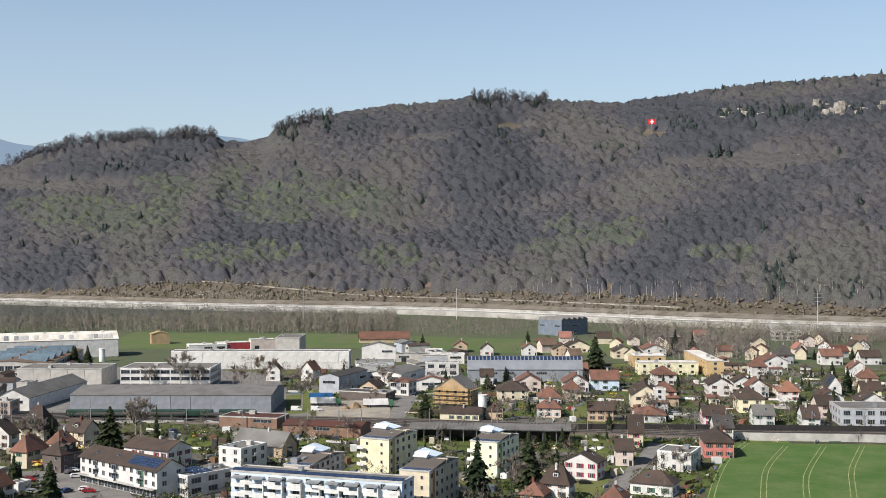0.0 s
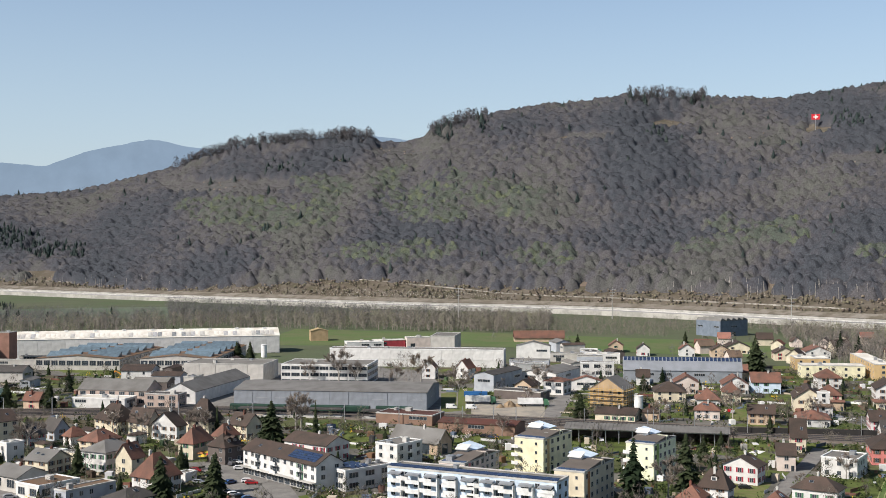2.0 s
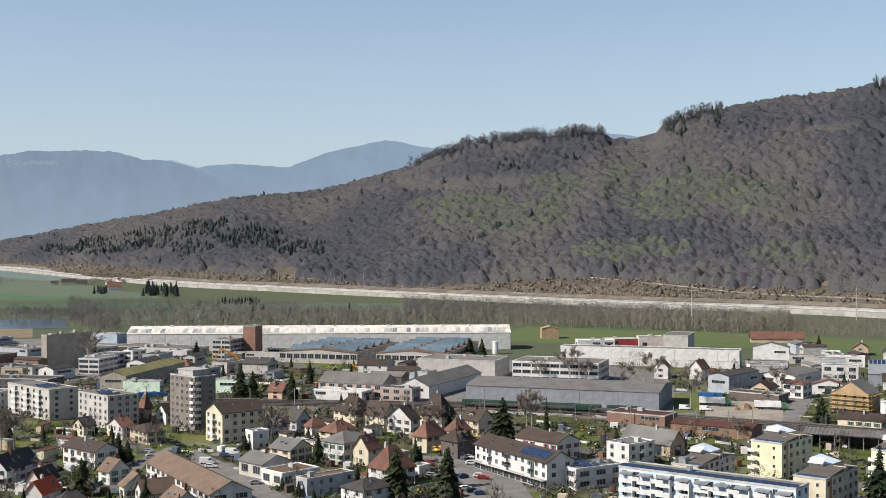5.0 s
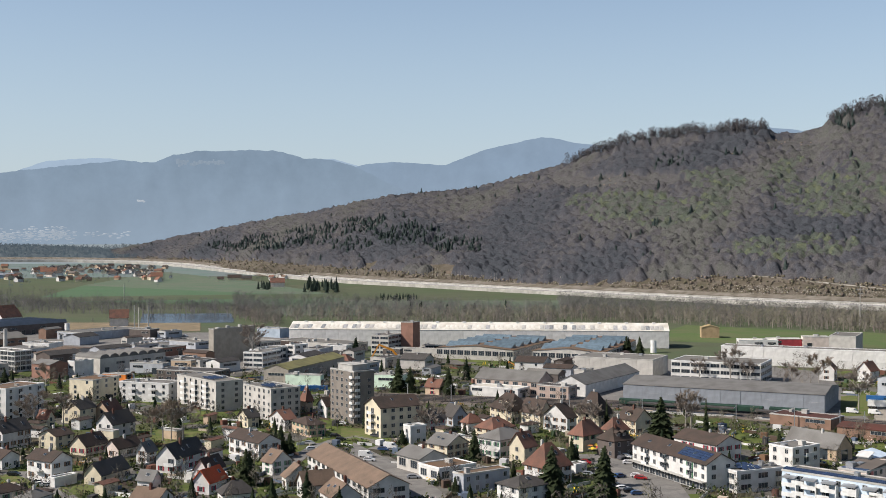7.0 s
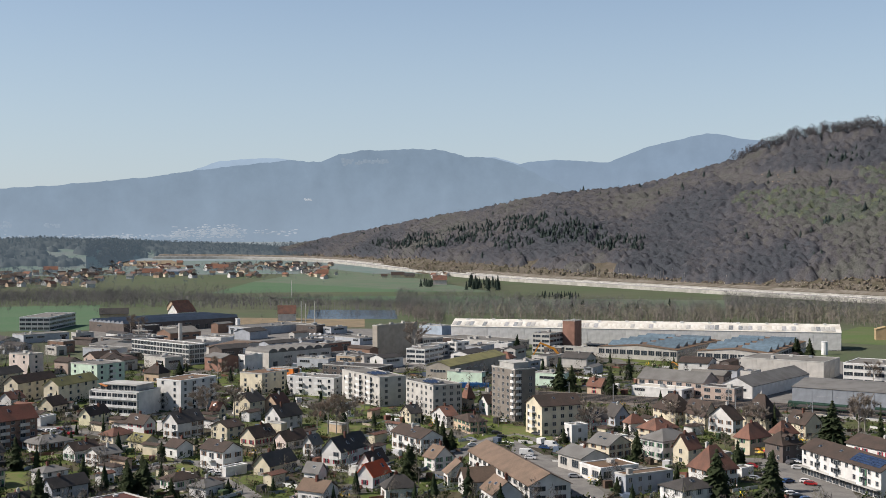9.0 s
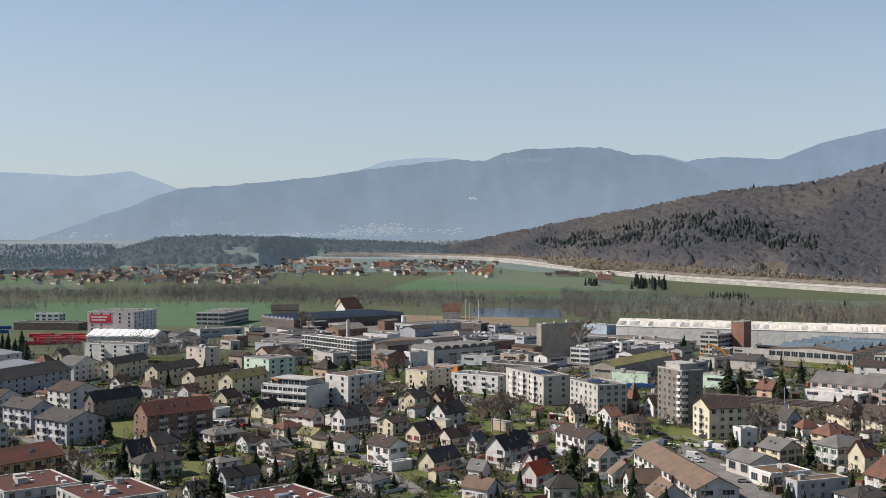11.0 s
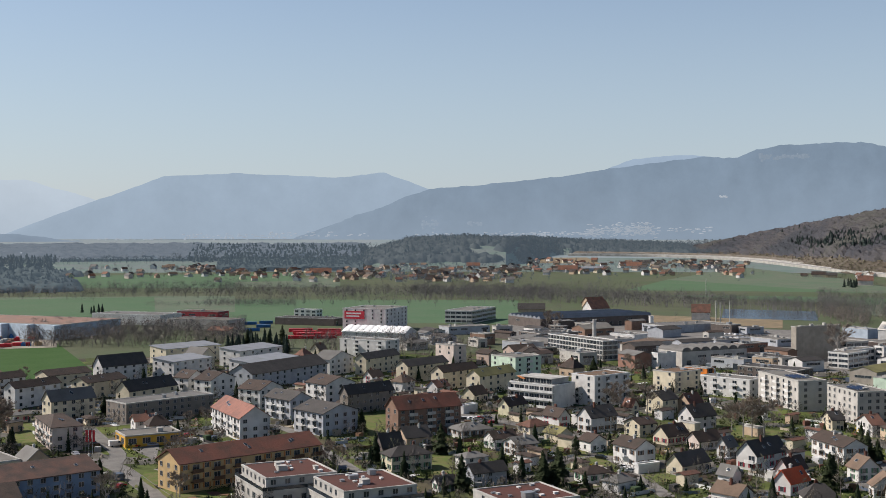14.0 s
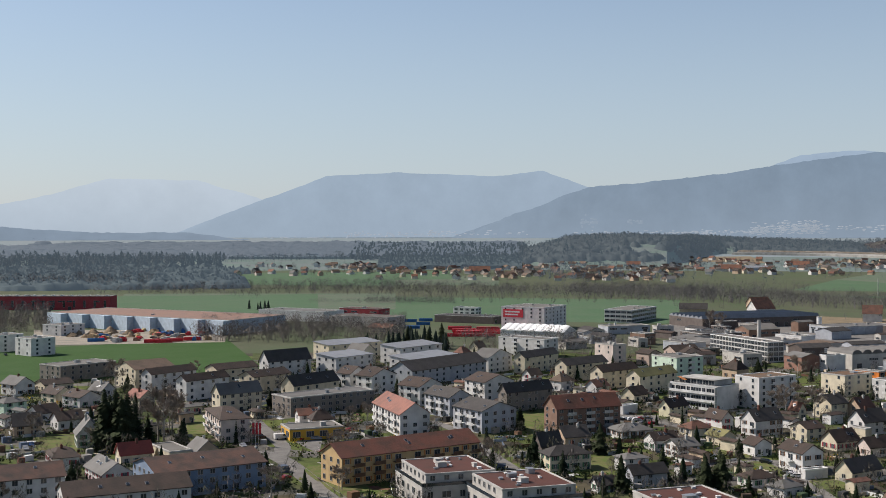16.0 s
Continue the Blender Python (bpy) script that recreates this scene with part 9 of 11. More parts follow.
def conifer_meshes(seed, slim=1.0):
    """A spruce of unit height: a stem and tiers of drooping boughs."""
    rs = np.random.RandomState(seed)
    st = Shape()
    st.ring(0, 0, 0, 0.018, 0.98, 0.002, 6)
    out = []
    tiers = 30
    for i in range(tiers):
        f = i / tiers
        z = 0.06 + 0.92 * f
        r = (0.235 * (1 - f) ** 0.75 + 0.012) * slim * rs.uniform(0.72, 1.18)
        k = int(19 - 11 * f)
        for j in range(k):
            a = 2 * math.pi * (j + rs.rand()) / k
            rr = r * rs.uniform(0.5, 1.2)
            d = np.array([math.cos(a), math.sin(a), 0])
            t = np.array([-d[1], d[0], 0])
            w = rr * 0.25 + 0.006
            drop = rr * rs.uniform(0.2, 0.55)
            p0 = np.array([0, 0, z + 0.02])
            mid = d * rr * 0.55 + np.array([0, 0, z - drop * 0.3])
            tip = d * rr + np.array([0, 0, z - drop])
            out += [p0, mid + t * w, tip, mid - t * w]
            for sd in (-1, 1):
                root = d * rr * rs.uniform(0.3, 0.6) + np.array([0, 0, z - drop * 0.3])
                end = root + (d * 0.55 + t * sd * rs.uniform(0.5, 0.9)) * rr * 0.42 + np.array([0, 0, -drop * 0.4])
                out += [root, (root + end) / 2 + d * w * 0.5, end, (root + end) / 2 - d * w * 0.5 - np.array([0, 0, 0.012])]
    v = np.array(out)
    return st.mesh("trunk", BARK), blade_mesh("crown", v, np.full(len(v), rs.rand()), NEEDLE)


def bare_meshes(seed, wide=0.36, tint=0.2):
    """A leafless tree of unit height: trunk, limbs and twigs."""
    r = random.Random(seed)
    st, tw = Shape(), []
    st.tube((0, 0, 0), (0, 0, 0.32), 0.022, 0.017, 7)
    st.tube((0, 0, 0.32), (0.01, 0, 0.72), 0.017, 0.006, 6)

    def grow(p, d, ln, rad, level):
        q = p + d * ln
        st.tube(p, q, rad, rad * 0.5, 4)
        if level == 2:
            for i in range(26):
                e = (d + Vector((r.uniform(-1, 1), r.uniform(-1, 1), r.uniform(-0.3, 0.9))) * 0.8).normalized()
                b_ = p + (q - p) * r.uniform(0.2, 1)
                t = e.cross(Vector((r.uniform(-1, 1), r.uniform(-1, 1), r.uniform(-1, 1)))).normalized()
                L_ = ln * r.uniform(0.5, 0.9)
                tw.extend([b_, b_ + e * L_ * 0.5 + t * 0.003, b_ + e * L_, b_ + e * L_ * 0.5 - t * 0.003])
            return
        for i in range(4):
            e = (d + Vector((r.uniform(-1, 1), r.uniform(-1, 1), r.uniform(-0.2, 0.7))) * 0.75).normalized()
            grow(p + (q - p) * r.uniform(0.4, 1), e, ln * r.uniform(0.5, 0.75), rad * 0.5, level + 1)

    for i in range(8):
        a = 2 * math.pi * i / 8 + r.uniform(-0.4, 0.4)
        z = r.uniform(0.25, 0.68)
        grow(Vector((0, 0, z)), Vector((math.cos(a) * wide * 2.2, math.sin(a) * wide * 2.2, r.uniform(0.5, 1.1))).normalized(), 0.28, 0.009, 0)
    v = np.array([tuple(x) for x in tw])
    return st.mesh("trunk", BARK), blade_mesh("crown", v, np.full(len(v), tint), TREE_TWIG)


SPRUCES = [conifer_meshes(i, s_) for i, s_ in ((1, 1.25), (2, 1.35), (3, 1.08))]
SLIMS = [conifer_meshes(9, 0.5)]
BROADS = [conifer_meshes(12, 1.6), conifer_meshes(13, 1.45)]
BARES = [bare_meshes(21, 0.36, 0.15), bare_meshes(22, 0.30, 0.3), bare_meshes(23, 0.42, 0.22), bare_meshes(24, 0.34, 0.5)]
KINDS = {"s": (SPRUCES, "spruce", "tall dark green spruce standing among houses"), "c": (SLIMS, "cypress", "slim dark green columnar conifer in a garden"),
         "p": (BROADS, "pine_tree", "broad dark green pine among roofs"), "b": (BARES, "bare_tree", "leafless brown tree in early spring")}
TREES = []


def tree(kind, x, y, h, turn=0.0):
    meshes, name, label = KINDS[kind]
    st, cr = meshes[int(abs(x * 3 + y)) % len(meshes)]
    tr = thing(name, label, "tree", x, y, -0.1, turn or (x * 37 + y * 11) % 360, "trees")
    tr.scale = (h, h, h)
    part("trunk", st, None, tr), part("crown", cr, None, tr)
    TREES.append((x, y))


tree("s", -120.1, 367.4, 13.9)
tree("s", -143.8, 402.3, 10.0)
tree("s", -81.4, 455.9, 8.2)
tree("s", 10.5, 366.8, 21.5)
tree("s", 27.8, 392.2, 18.9)
tree("s", 37.7, 443.3, 10.0)
tree("s", 46.4, 467.7, 7.9)
tree("s", 70.4, 509.7, 8.1)
tree("s", 67.6, 958.6, 9.7)
tree("s", -14.8, 871.0, 13.8)
tree("s", -240.4, 781.3, 13.7)
tree("s", -231.2, 781.2, 13.7)
tree("s", -337.4, 926.6, 13.2)
tree("s", 144.7, 550.6, 7.9)
tree("s", 214.5, 637.0, 14.5)
tree("s", 224.0, 691.5, 11.8)
tree("s", 251.5, 814.1, 7.8)
tree("s", 277.1, 813.9, 8.7)
tree("s", 330.3, 994.9, 7.5)
tree("s", 165.4, 856.0, 18.8)
tree("s", 177.5, 855.9, 15.5)
tree("s", 27.7, 710.5, 9.5)
tree("s", 35.8, 687.4, 9.2)
tree("s", 70.4, 710.1, 5.5)
tree("s", 171.3, 649.5, 8.1)
tree("s", 227.4, 720.8, 6.9)
tree("p", -126.5, 456.1, 18.6)
tree("p", 93.7, 740.9, 22.9)
tree("p", -8.0, 546.3, 11.8)
tree("p", 189.9, 584.4, 8.5)
tree("p", 23.8, 650.6, 9.4)
tree("c", -116.7, 488.8, 14.7)
tree("c", -157.3, 483.5, 12.4)
tree("b", 21.3, 374.9, 13.0)
tree("b", -95.6, 646.6, 18.8)
tree("b", -68.0, 580.2, 17.4)
tree("b", -109.3, 646.7, 13.2)
tree("b", -125.9, 491.7, 15.3)
tree("b", -123.6, 491.7, 14.6)
tree("b", 138.1, 569.1, 7.6)
tree("b", -142.4, 651.9, 19.2)
tree("b", -159.3, 652.0, 12.9)
tree("b", -133.1, 651.8, 12.8)
tree("b", 58.3, 537.2, 14.3)
tree("b", 195.6, 675.2, 10.1)
tree("b", 26.8, 539.1, 10.1)
tree("b", 95.4, 554.5, 9.4)
tree("b", -34.1, 584.0, 8.4)
tree("b", -39.0, 489.8, 8.5)
tree("b", 64.1, 393.8, 5.7)
tree("b", 38.0, 423.4, 6.1)
tree("b", 82.3, 415.9, 8.5)
tree("b", -30.7, 627.0, 15.1)
tree("s", -224.9, 319.8, 12.6)
tree("s", -247.0, 373.2, 11.2)
tree("s", -204.4, 321.5, 8.2)
tree("s", -176.6, 391.3, 11.7)
tree("s", -161.5, 407.0, 11.3)
tree("s", -151.8, 367.6, 5.7)
tree("s", -139.9, 391.1, 10.4)
tree("s", -112.5, 342.2, 18.0)
tree("s", -158.7, 337.1, 6.1)
tree("s", -404.4, 701.1, 12.4)
tree("s", -290.2, 547.8, 17.8)
tree("s", -284.2, 549.5, 13.9)
tree("s", -329.6, 910.2, 13.0)
tree("s", -239.2, 782.1, 12.9)
tree("s", -229.6, 776.8, 12.4)
tree("s", -280.1, 610.0, 13.2)
tree("s", -260.4, 545.4, 15.1)
tree("s", -277.1, 544.9, 4.4)
tree("p", -129.1, 343.1, 17.0)
tree("p", -215.3, 409.6, 6.4)
tree("p", -224.7, 321.5, 9.4)
tree("b", -209.0, 420.4, 14.6)
tree("b", -181.8, 463.3, 10.7)
tree("b", -168.4, 481.1, 10.0)
tree("b", -198.8, 473.9, 9.9)
tree("b", -161.8, 476.8, 10.9)
tree("s", -224.3, 320.8, 11.6)
tree("s", -194.8, 308.5, 10.3)
tree("s", -179.3, 301.6, 7.9)
tree("s", -278.2, 254.6, 13.6)
tree("s", -282.5, 252.2, 12.2)
tree("s", -269.3, 257.9, 7.0)
tree("s", -409.5, 452.0, 6.1)
tree("s", -415.8, 722.5, 12.0)
tree("s", -316.6, 298.6, 7.7)
tree("s", -293.3, 425.9, 6.9)
tree("c", -402.1, 354.6, 6.2)
tree("c", -382.8, 329.6, 9.2)
tree("c", -356.3, 396.1, 5.1)
tree("p", -489.8, 475.6, 10.8)
tree("p", -246.0, 371.9, 10.3)
tree("p", -243.2, 373.5, 8.5)
tree("b", -370.5, 375.7, 15.7)
tree("b", -365.5, 387.4, 13.3)
tree("b", -304.2, 376.6, 16.0)
tree("b", -299.1, 382.6, 14.9)
tree("b", -302.2, 379.3, 13.5)
tree("b", -375.9, 376.2, 11.5)
tree("b", -316.2, 384.2, 10.7)
tree("b", -467.2, 482.4, 12.9)
tree("b", -439.4, 632.0, 24.0)
tree("b", -735.5, 661.2, 14.2)
tree("b", -721.7, 657.2, 17.3)
tree("s", -405.5, 264.7, 9.8)
tree("s", -319.8, 225.2, 9.4)
tree("s", -347.4, 260.9, 11.9)
tree("s", -346.1, 231.6, 11.4)
tree("s", -328.2, 222.8, 6.1)
tree("s", -293.5, 228.5, 12.0)
tree("s", -299.4, 249.7, 11.6)
tree("s", -279.3, 249.8, 12.0)
tree("s", -275.7, 253.6, 12.9)
tree("s", -501.7, 265.8, 8.7)
tree("s", -732.6, 385.3, 14.7)
tree("s", -722.3, 396.3, 13.8)
tree("s", -733.1, 412.9, 16.9)
tree("s", -709.9, 404.0, 9.8)
tree("s", -324.2, 323.2, 5.5)
tree("b", -374.2, 169.6, 11.8)
tree("b", -418.6, 196.3, 6.7)
tree("b", -338.0, 154.9, 8.0)
tree("b", -347.1, 212.1, 7.8)
tree("b", -336.6, 209.9, 11.4)
tree("b", -573.6, 241.5, 4.5)
tree("b", -416.2, 207.3, 5.6)
tree("s", -443.5, 108.0, 23.4)
tree("s", -447.3, 113.0, 22.6)
tree("s", -445.2, 116.7, 21.4)
tree("s", -446.0, 120.1, 16.6)
tree("s", -453.2, 126.8, 11.7)
tree("s", -440.9, 136.2, 9.7)
tree("s", -376.2, 81.6, 10.5)
tree("s", -358.4, 81.9, 9.2)
tree("s", -603.5, 158.6, 9.0)
tree("s", -534.7, 111.3, 7.1)
tree("s", -509.9, 198.2, 9.7)
tree("s", -508.7, 200.2, 8.9)
tree("s", -506.7, 203.8, 10.2)
tree("s", -329.2, 140.7, 6.0)
tree("s", -450.7, 111.8, 20.0)
tree("s", -437.0, 112.5, 21.6)
tree("c", -433.1, 154.7, 9.5)
tree("c", -558.4, 164.4, 8.9)
tree("b", -337.2, 131.4, 10.2)
tree("b", -337.1, 153.5, 7.1)
tree("b", -610.8, 154.5, 15.1)
tree("b", -452.7, 132.7, 20.4)
tree("b", -453.8, 130.9, 18.1)
tree("b", -463.6, 139.3, 16.2)
tree("b", -423.2, 73.7, 6.2)
tree("b", -649.0, 208.0, 8.2)
tree("b", -454.2, 212.1, 7.2)
tree("b", -453.4, 219.5, 8.0)
tree("b", -464.2, 138.4, 11.6)
tree("b", -485.3, 90.9, 9.2)
tree("b", -442.6, 102.7, 8.7)
tree("b", -362.7, 58.4, 7.6)


def inside_building(x, y, gap):
    for bx, by, a, w, d in FOOTPRINTS:
        dx, dy = x - bx, y - by
        if abs(dx) + abs(dy) > w + d + 5:
            continue
        u, v = dx * math.cos(a) + dy * math.sin(a), -dx * math.sin(a) + dy * math.cos(a)
        if abs(u) < w / 2 + gap and abs(v) < d / 2 + gap:
            return True
    return False


def on_street(x, y, gap):
    p = Vector((x, y, 0))
    return any((p - q).length < w / 2 + gap for w, line in STREETS for q in line)


def inside_quads(x, y):
    for q in OPEN:
        sg = [(q[(i + 1) % 4][0] - q[i][0]) * (y - q[i][1]) - (q[(i + 1) % 4][1] - q[i][1]) * (x - q[i][0]) for i in range(4)]
        if all(v > 0 for v in sg) or all(v < 0 for v in sg):
            return True
    return False


def garden_green(count, seed, lo=330, hi=770):
    """Shrubs, hedges and small trees between the houses as three meshes of loose growth."""
    rs = np.random.RandomState(seed)
    lv, lt, bv, bt, small, firs_ = [], [], [], [], [], []
    made = 0
    while made < count:
        a, r = radians(rs.uniform(-21.5, 82)), lo + (hi - lo) * rs.rand() ** 1.2
        x, y = -r * math.sin(a), r * math.cos(a)
        if inside_building(x, y, 0.9) or on_street(x, y, 0.8) or inside_quads(x, y):
            continue
        made += 1
        k = rs.rand()
        if k < 0.59:
            w, h = rs.uniform(0.9, 2.4), rs.uniform(0.9, 2.8)
            w *= 1.15 if r > 500 else 1
            f = lambda q, n: np.stack([x + w * q.normal(0, 0.5, n), y + w * q.normal(0, 0.5, n), np.abs(q.normal(0, 0.5, n)) * h + 0.2], 1)
            v, t = leaf_cloud(rs, 18, 0.44, f, rs.rand())
            lv.append(v), lt.append(t)
        elif k < 0.76:
            L_, w, h, th = rs.uniform(3, 9), 0.45, rs.uniform(1.0, 1.8), rs.choice([0.0, 1.57]) + radians(rs.choice([65, 90, 50, 100]))
            f = lambda q, n: (lambda u, s_, z: np.stack([x + u * math.cos(th) - s_ * math.sin(th), y + u * math.sin(th) + s_ * math.cos(th), z], 1))(q.uniform(-L_ / 2, L_ / 2, n), q.uniform(-w, w, n), q.uniform(0.1, h, n))
            v, t = leaf_cloud(rs, int(L_ * 9), 0.28, f, rs.uniform(0, 0.8))
            lv.append(v), lt.append(t)
        elif k < 0.79:
            f = lambda q, n: np.stack([x + q.normal(0, 0.8, n), y + q.normal(0, 0.8, n), np.abs(q.normal(0, 0.8, n)) + 0.3], 1)
            v, t = leaf_cloud(rs, 24, 0.3, f, rs.choice([0.0, 0.0, 0.5, 1.0]))
            bv.append(v), bt.append(t)
        elif k < 0.955:
            small.append((x, y, 0, rs.uniform(3.5, 9.0), rs.uniform(0, 0.75)))
        else:
            firs_.append((x, y, 0, rs.uniform(2.5, 8.5), rs.rand()))
    for nm, v, t, mat, lab in (("garden_shrubs", lv, lt, LEAF, "green and brown shrubs and hedges in gardens"), ("blossoming_shrubs", bv, bt, BLOOM, "yellow and pale blossoming shrubs in gardens")):
        ob = new(nm, blade_mesh(nm, np.concatenate(v), np.concatenate(t), mat))
        tagged(ob, lab, "shrub", "", "stuff")
    bare_wood("garden_trees", small, "small leafless garden trees and bushes", 64, 71, True, 0.13, 0.27, VALLEY_TWIG, 0.085)
    fir_wood("garden_conifers", firs_, "small dark conifers in gardens", 72, 8)


garden_green(8200, 5)


def yard_clutter(count, seed):
    """Sheds, bins, fences, low walls, tables and garden things between the houses, in one mesh."""
    r = random.Random(seed)
    m = wood_material("yard_things", [(0.5, 0.5, 0.48), (0.5, 0.5, 0.48)], 0.8)
    n, l = m.node_tree.nodes, m.node_tree.links
    ramp = next(x for x in n if x.type == "VALTORGB").color_ramp
    ramp.interpolation = "CONSTANT"
    tones = [(0.55, 0.55, 0.53), (0.05, 0.05, 0.05), (0.15, 0.09, 0.055), (0.30, 0.29, 0.27), (0.06, 0.09, 0.05), (0.42, 0.36, 0.28), (0.11, 0.14, 0.19), (0.16, 0.08, 0.06), (0.55, 0.55, 0.55), (0.09, 0.065, 0.05)]
    ramp.elements[0].color, ramp.elements[1].color = (*tones[0], 1), (*tones[-1], 1)
    ramp.elements[1].position = 0.9
    for i, c in enumerate(tones[1:-1]):
        ramp.elements.new((i + 1) / 10).color = (*c, 1)
    v, q, t = [], [], []
    made = 0
    while made < count:
        a, d = radians(r.uniform(-21, 82)), 330 + 420 * r.random() ** 1.2
        x, y = -d * math.sin(a), d * math.cos(a)
        if inside_building(x, y, 0.6) or on_street(x, y, 0.6) or inside_quads(x, y):
            continue
        made += 1
        k = r.random()
        th = radians(r.choice([65, 90, 50, 100, 0, 155]))
        if k < 0.4:
            w, dd, h = r.uniform(3, 11), 0.1, r.uniform(0.6, 1.3)
        elif k < 0.55:
            w, dd, h = r.uniform(1.8, 3.4), r.uniform(1.6, 2.6), r.uniform(1.8, 2.4)
        elif k < 0.7:
            w, dd, h = r.uniform(3, 7), r.uniform(2, 4.5), 0.14
        else:
            w, dd, h = r.uniform(0.4, 1.4), r.uniform(0.4, 1.0), r.uniform(0.4, 1.1)
        b_ = len(v)
        c, s_ = math.cos(th), math.sin(th)
        for z in (0, h):
            for px, py in ((-w, -dd), (w, -dd), (w, dd), (-w, dd)):
                v.append((x + (px * c - py * s_) / 2, y + (px * s_ + py * c) / 2, z))
        q += [(b_ + 4, b_ + 5, b_ + 6, b_ + 7)] + [(b_ + i, b_ + (i + 1) % 4, b_ + (i + 1) % 4 + 4, b_ + i + 4) for i in range(4)]
        t += [r.random() if k > 0.15 else 0.05 + 0.9 * (r.random() < 0.3)] * 8
    me = mesh_from("yard_things", np.array(v), np.array(q), np.zeros((0, 3), int), np.array(t), m)
    me.polygons.foreach_set("use_smooth", np.zeros(len(q), bool))
    tagged(new("yard_things", me), "sheds, bins, fences and garden things between houses", "clutter", "", "stuff")


yard_clutter(3600, 15)

# ---- railway, yards and streets ----
CAR_PAINT = [material("car_paint_%s" % n_, c, 0.25, 0.1, 0.05, 1, 0.02, 2, 0, None, 0, 0.5) for n_, c in (("white", (0.75, 0.75, 0.75)), ("silver", (0.35, 0.36, 0.38)), ("black", (0.015, 0.016, 0.018)), ("red", (0.35, 0.015, 0.02)), ("blue", (0.03, 0.07, 0.17)), ("grey", (0.10, 0.10, 0.11)))]
CAR_WORDS = ["white", "silver", "black", "red", "dark blue", "dark grey"]
TYRE = material("tyre_rubber", (0.02, 0.02, 0.02), 0.9)


def car_meshes():
    b_, g_, w_ = Shape(), Shape(), Shape()
    b_.extrude([(-2.1, 0.35), (2.1, 0.35), (2.15, 0.75), (1.25, 0.95), (0.55, 1.42), (-1.3, 1.45), (-2.05, 1.0)], -0.86, 0.86, "y")
    g_.extrude([(1.12, 0.98), (0.52, 1.38), (-1.25, 1.4), (-1.75, 1.02)], -0.875, 0.875, "y")
    w_.v, w_.f = [], []
    n = 10
    for yy in (-0.11, 0.11):
        w_.v += [(0.32 * math.cos(2 * math.pi * i / n), yy, 0.32 * math.sin(2 * math.pi * i / n)) for i in range(n)]
    w_.f = [tuple(range(n)), tuple(range(n, 2 * n))[::-1]] + [(i, i + n, (i + 1) % n + n, (i + 1) % n) for i in range(n)]
    w_.m = [0] * len(w_.f)
    return [b_.mesh("body", p) for p in CAR_PAINT], g_.mesh("glazing", GLASS), w_.mesh("wheel", TYRE)


CAR_BODIES, CAR_GLASS, CAR_WHEEL = car_meshes()


def car(x, y, turn, paint=None, size=1.0, far=False):
    k = int(abs(x * 5 + y * 3)) % 6 if paint is None else paint
    c = thing("car", f"{CAR_WORDS[k]} parked car on asphalt beside houses", "car", x, y, 0.09, turn, "parked cars")
    c.scale = (size, size, size)
    part("body", CAR_BODIES[k], None, c), part("glazing", CAR_GLASS, None, c)
    for wx in () if far or math.hypot(x, y) > 440 else (-1.3, 1.35):
        for wy in (-0.78, 0.78):
            part("wheel", CAR_WHEEL, None, c, "", pose(wx, wy, 0.32))


def van(x, y, turn, mat=None, label="white delivery van parked in a yard"):
    c = thing("van", label, "van", x, y, 0.09, turn, "parked cars")
    s = Shape()
    s.extrude([(-2.6, 0.4), (2.6, 0.4), (2.65, 1.1), (1.9, 1.35), (1.35, 2.3), (-2.6, 2.35)], -0.98, 0.98, "y")
    part("body", s, mat or WHITE, c)
    s = Shape()
    s.extrude([(1.86, 1.4), (1.4, 2.1), (0.7, 2.1), (0.7, 1.4)], -0.995, 0.995, "y")
    part("glazing", s, GLASS, c)
    for wx in (-1.7, 1.7):
        for wy in (-0.88, 0.88):
            part("wheel", CAR_WHEEL, None, c, "", pose(wx, wy, 0.34))


def truck(x, y, turn, box=None, label="white articulated lorry with a dark green cab"):
    c = thing("lorry", label, "lorry", x, y, 0.05, turn)
    s = Shape()
    s.box(-7.0, -1.25, 1.2, 5.2, 1.25, 4.0)
    part("trailer", s, box or WHITE, c)
    s = Shape()
    s.extrude([(5.6, 0.6), (8.0, 0.6), (8.0, 2.2), (7.6, 3.5), (5.6, 3.6)], -1.2, 1.2, "y")
    cab = part("cab", s, SHUT["g"], c)
    s = Shape()
    s.extrude([(8.02, 2.2), (7.64, 3.3), (7.55, 3.3), (7.9, 2.2)], -1.1, 1.1, "y")
    part("windscreen", s, GLASS, cab)
    s = Shape()
    s.box(-7, -1.0, 0.75, 7.6, 1.0, 1.15)
    part("chassis", s, STEEL_DARK, c)
    for wx in (-6, -4.7, -3.4, 5.4, 7.1):
        for wy in (-1.05, 1.05):
            part("wheel", CAR_WHEEL, None, c, "", pose(wx, wy, 0.5) @ Matrix.Scale(1.55, 4))


def wagon(x, y, turn, mat, label):
    c = thing("railway_wagon", label, "railway wagon", x, y, 0.66, turn, "railway wagons")
    s = Shape()
    s.extrude([(-1.45, 0.9), (1.45, 0.9), (1.45, 2.9), (0.8, 3.45), (-0.8, 3.45), (-1.45, 2.9)], -8.2, 8.2, "x")
    part("body", s, mat, c)
    s = Shape()
    s.box(-8.8, -1.2, 0.65, 8.8, 1.2, 0.9)
    part("underframe", s, STEEL_DARK, c)
    for wx in (-6.6, -4.8, 4.8, 6.6):
        for wy in (-0.75, 0.75):
            part("wheel", CAR_WHEEL, None, c, "", pose(wx, wy, 0.40) @ Matrix.Scale(1.3, 4))


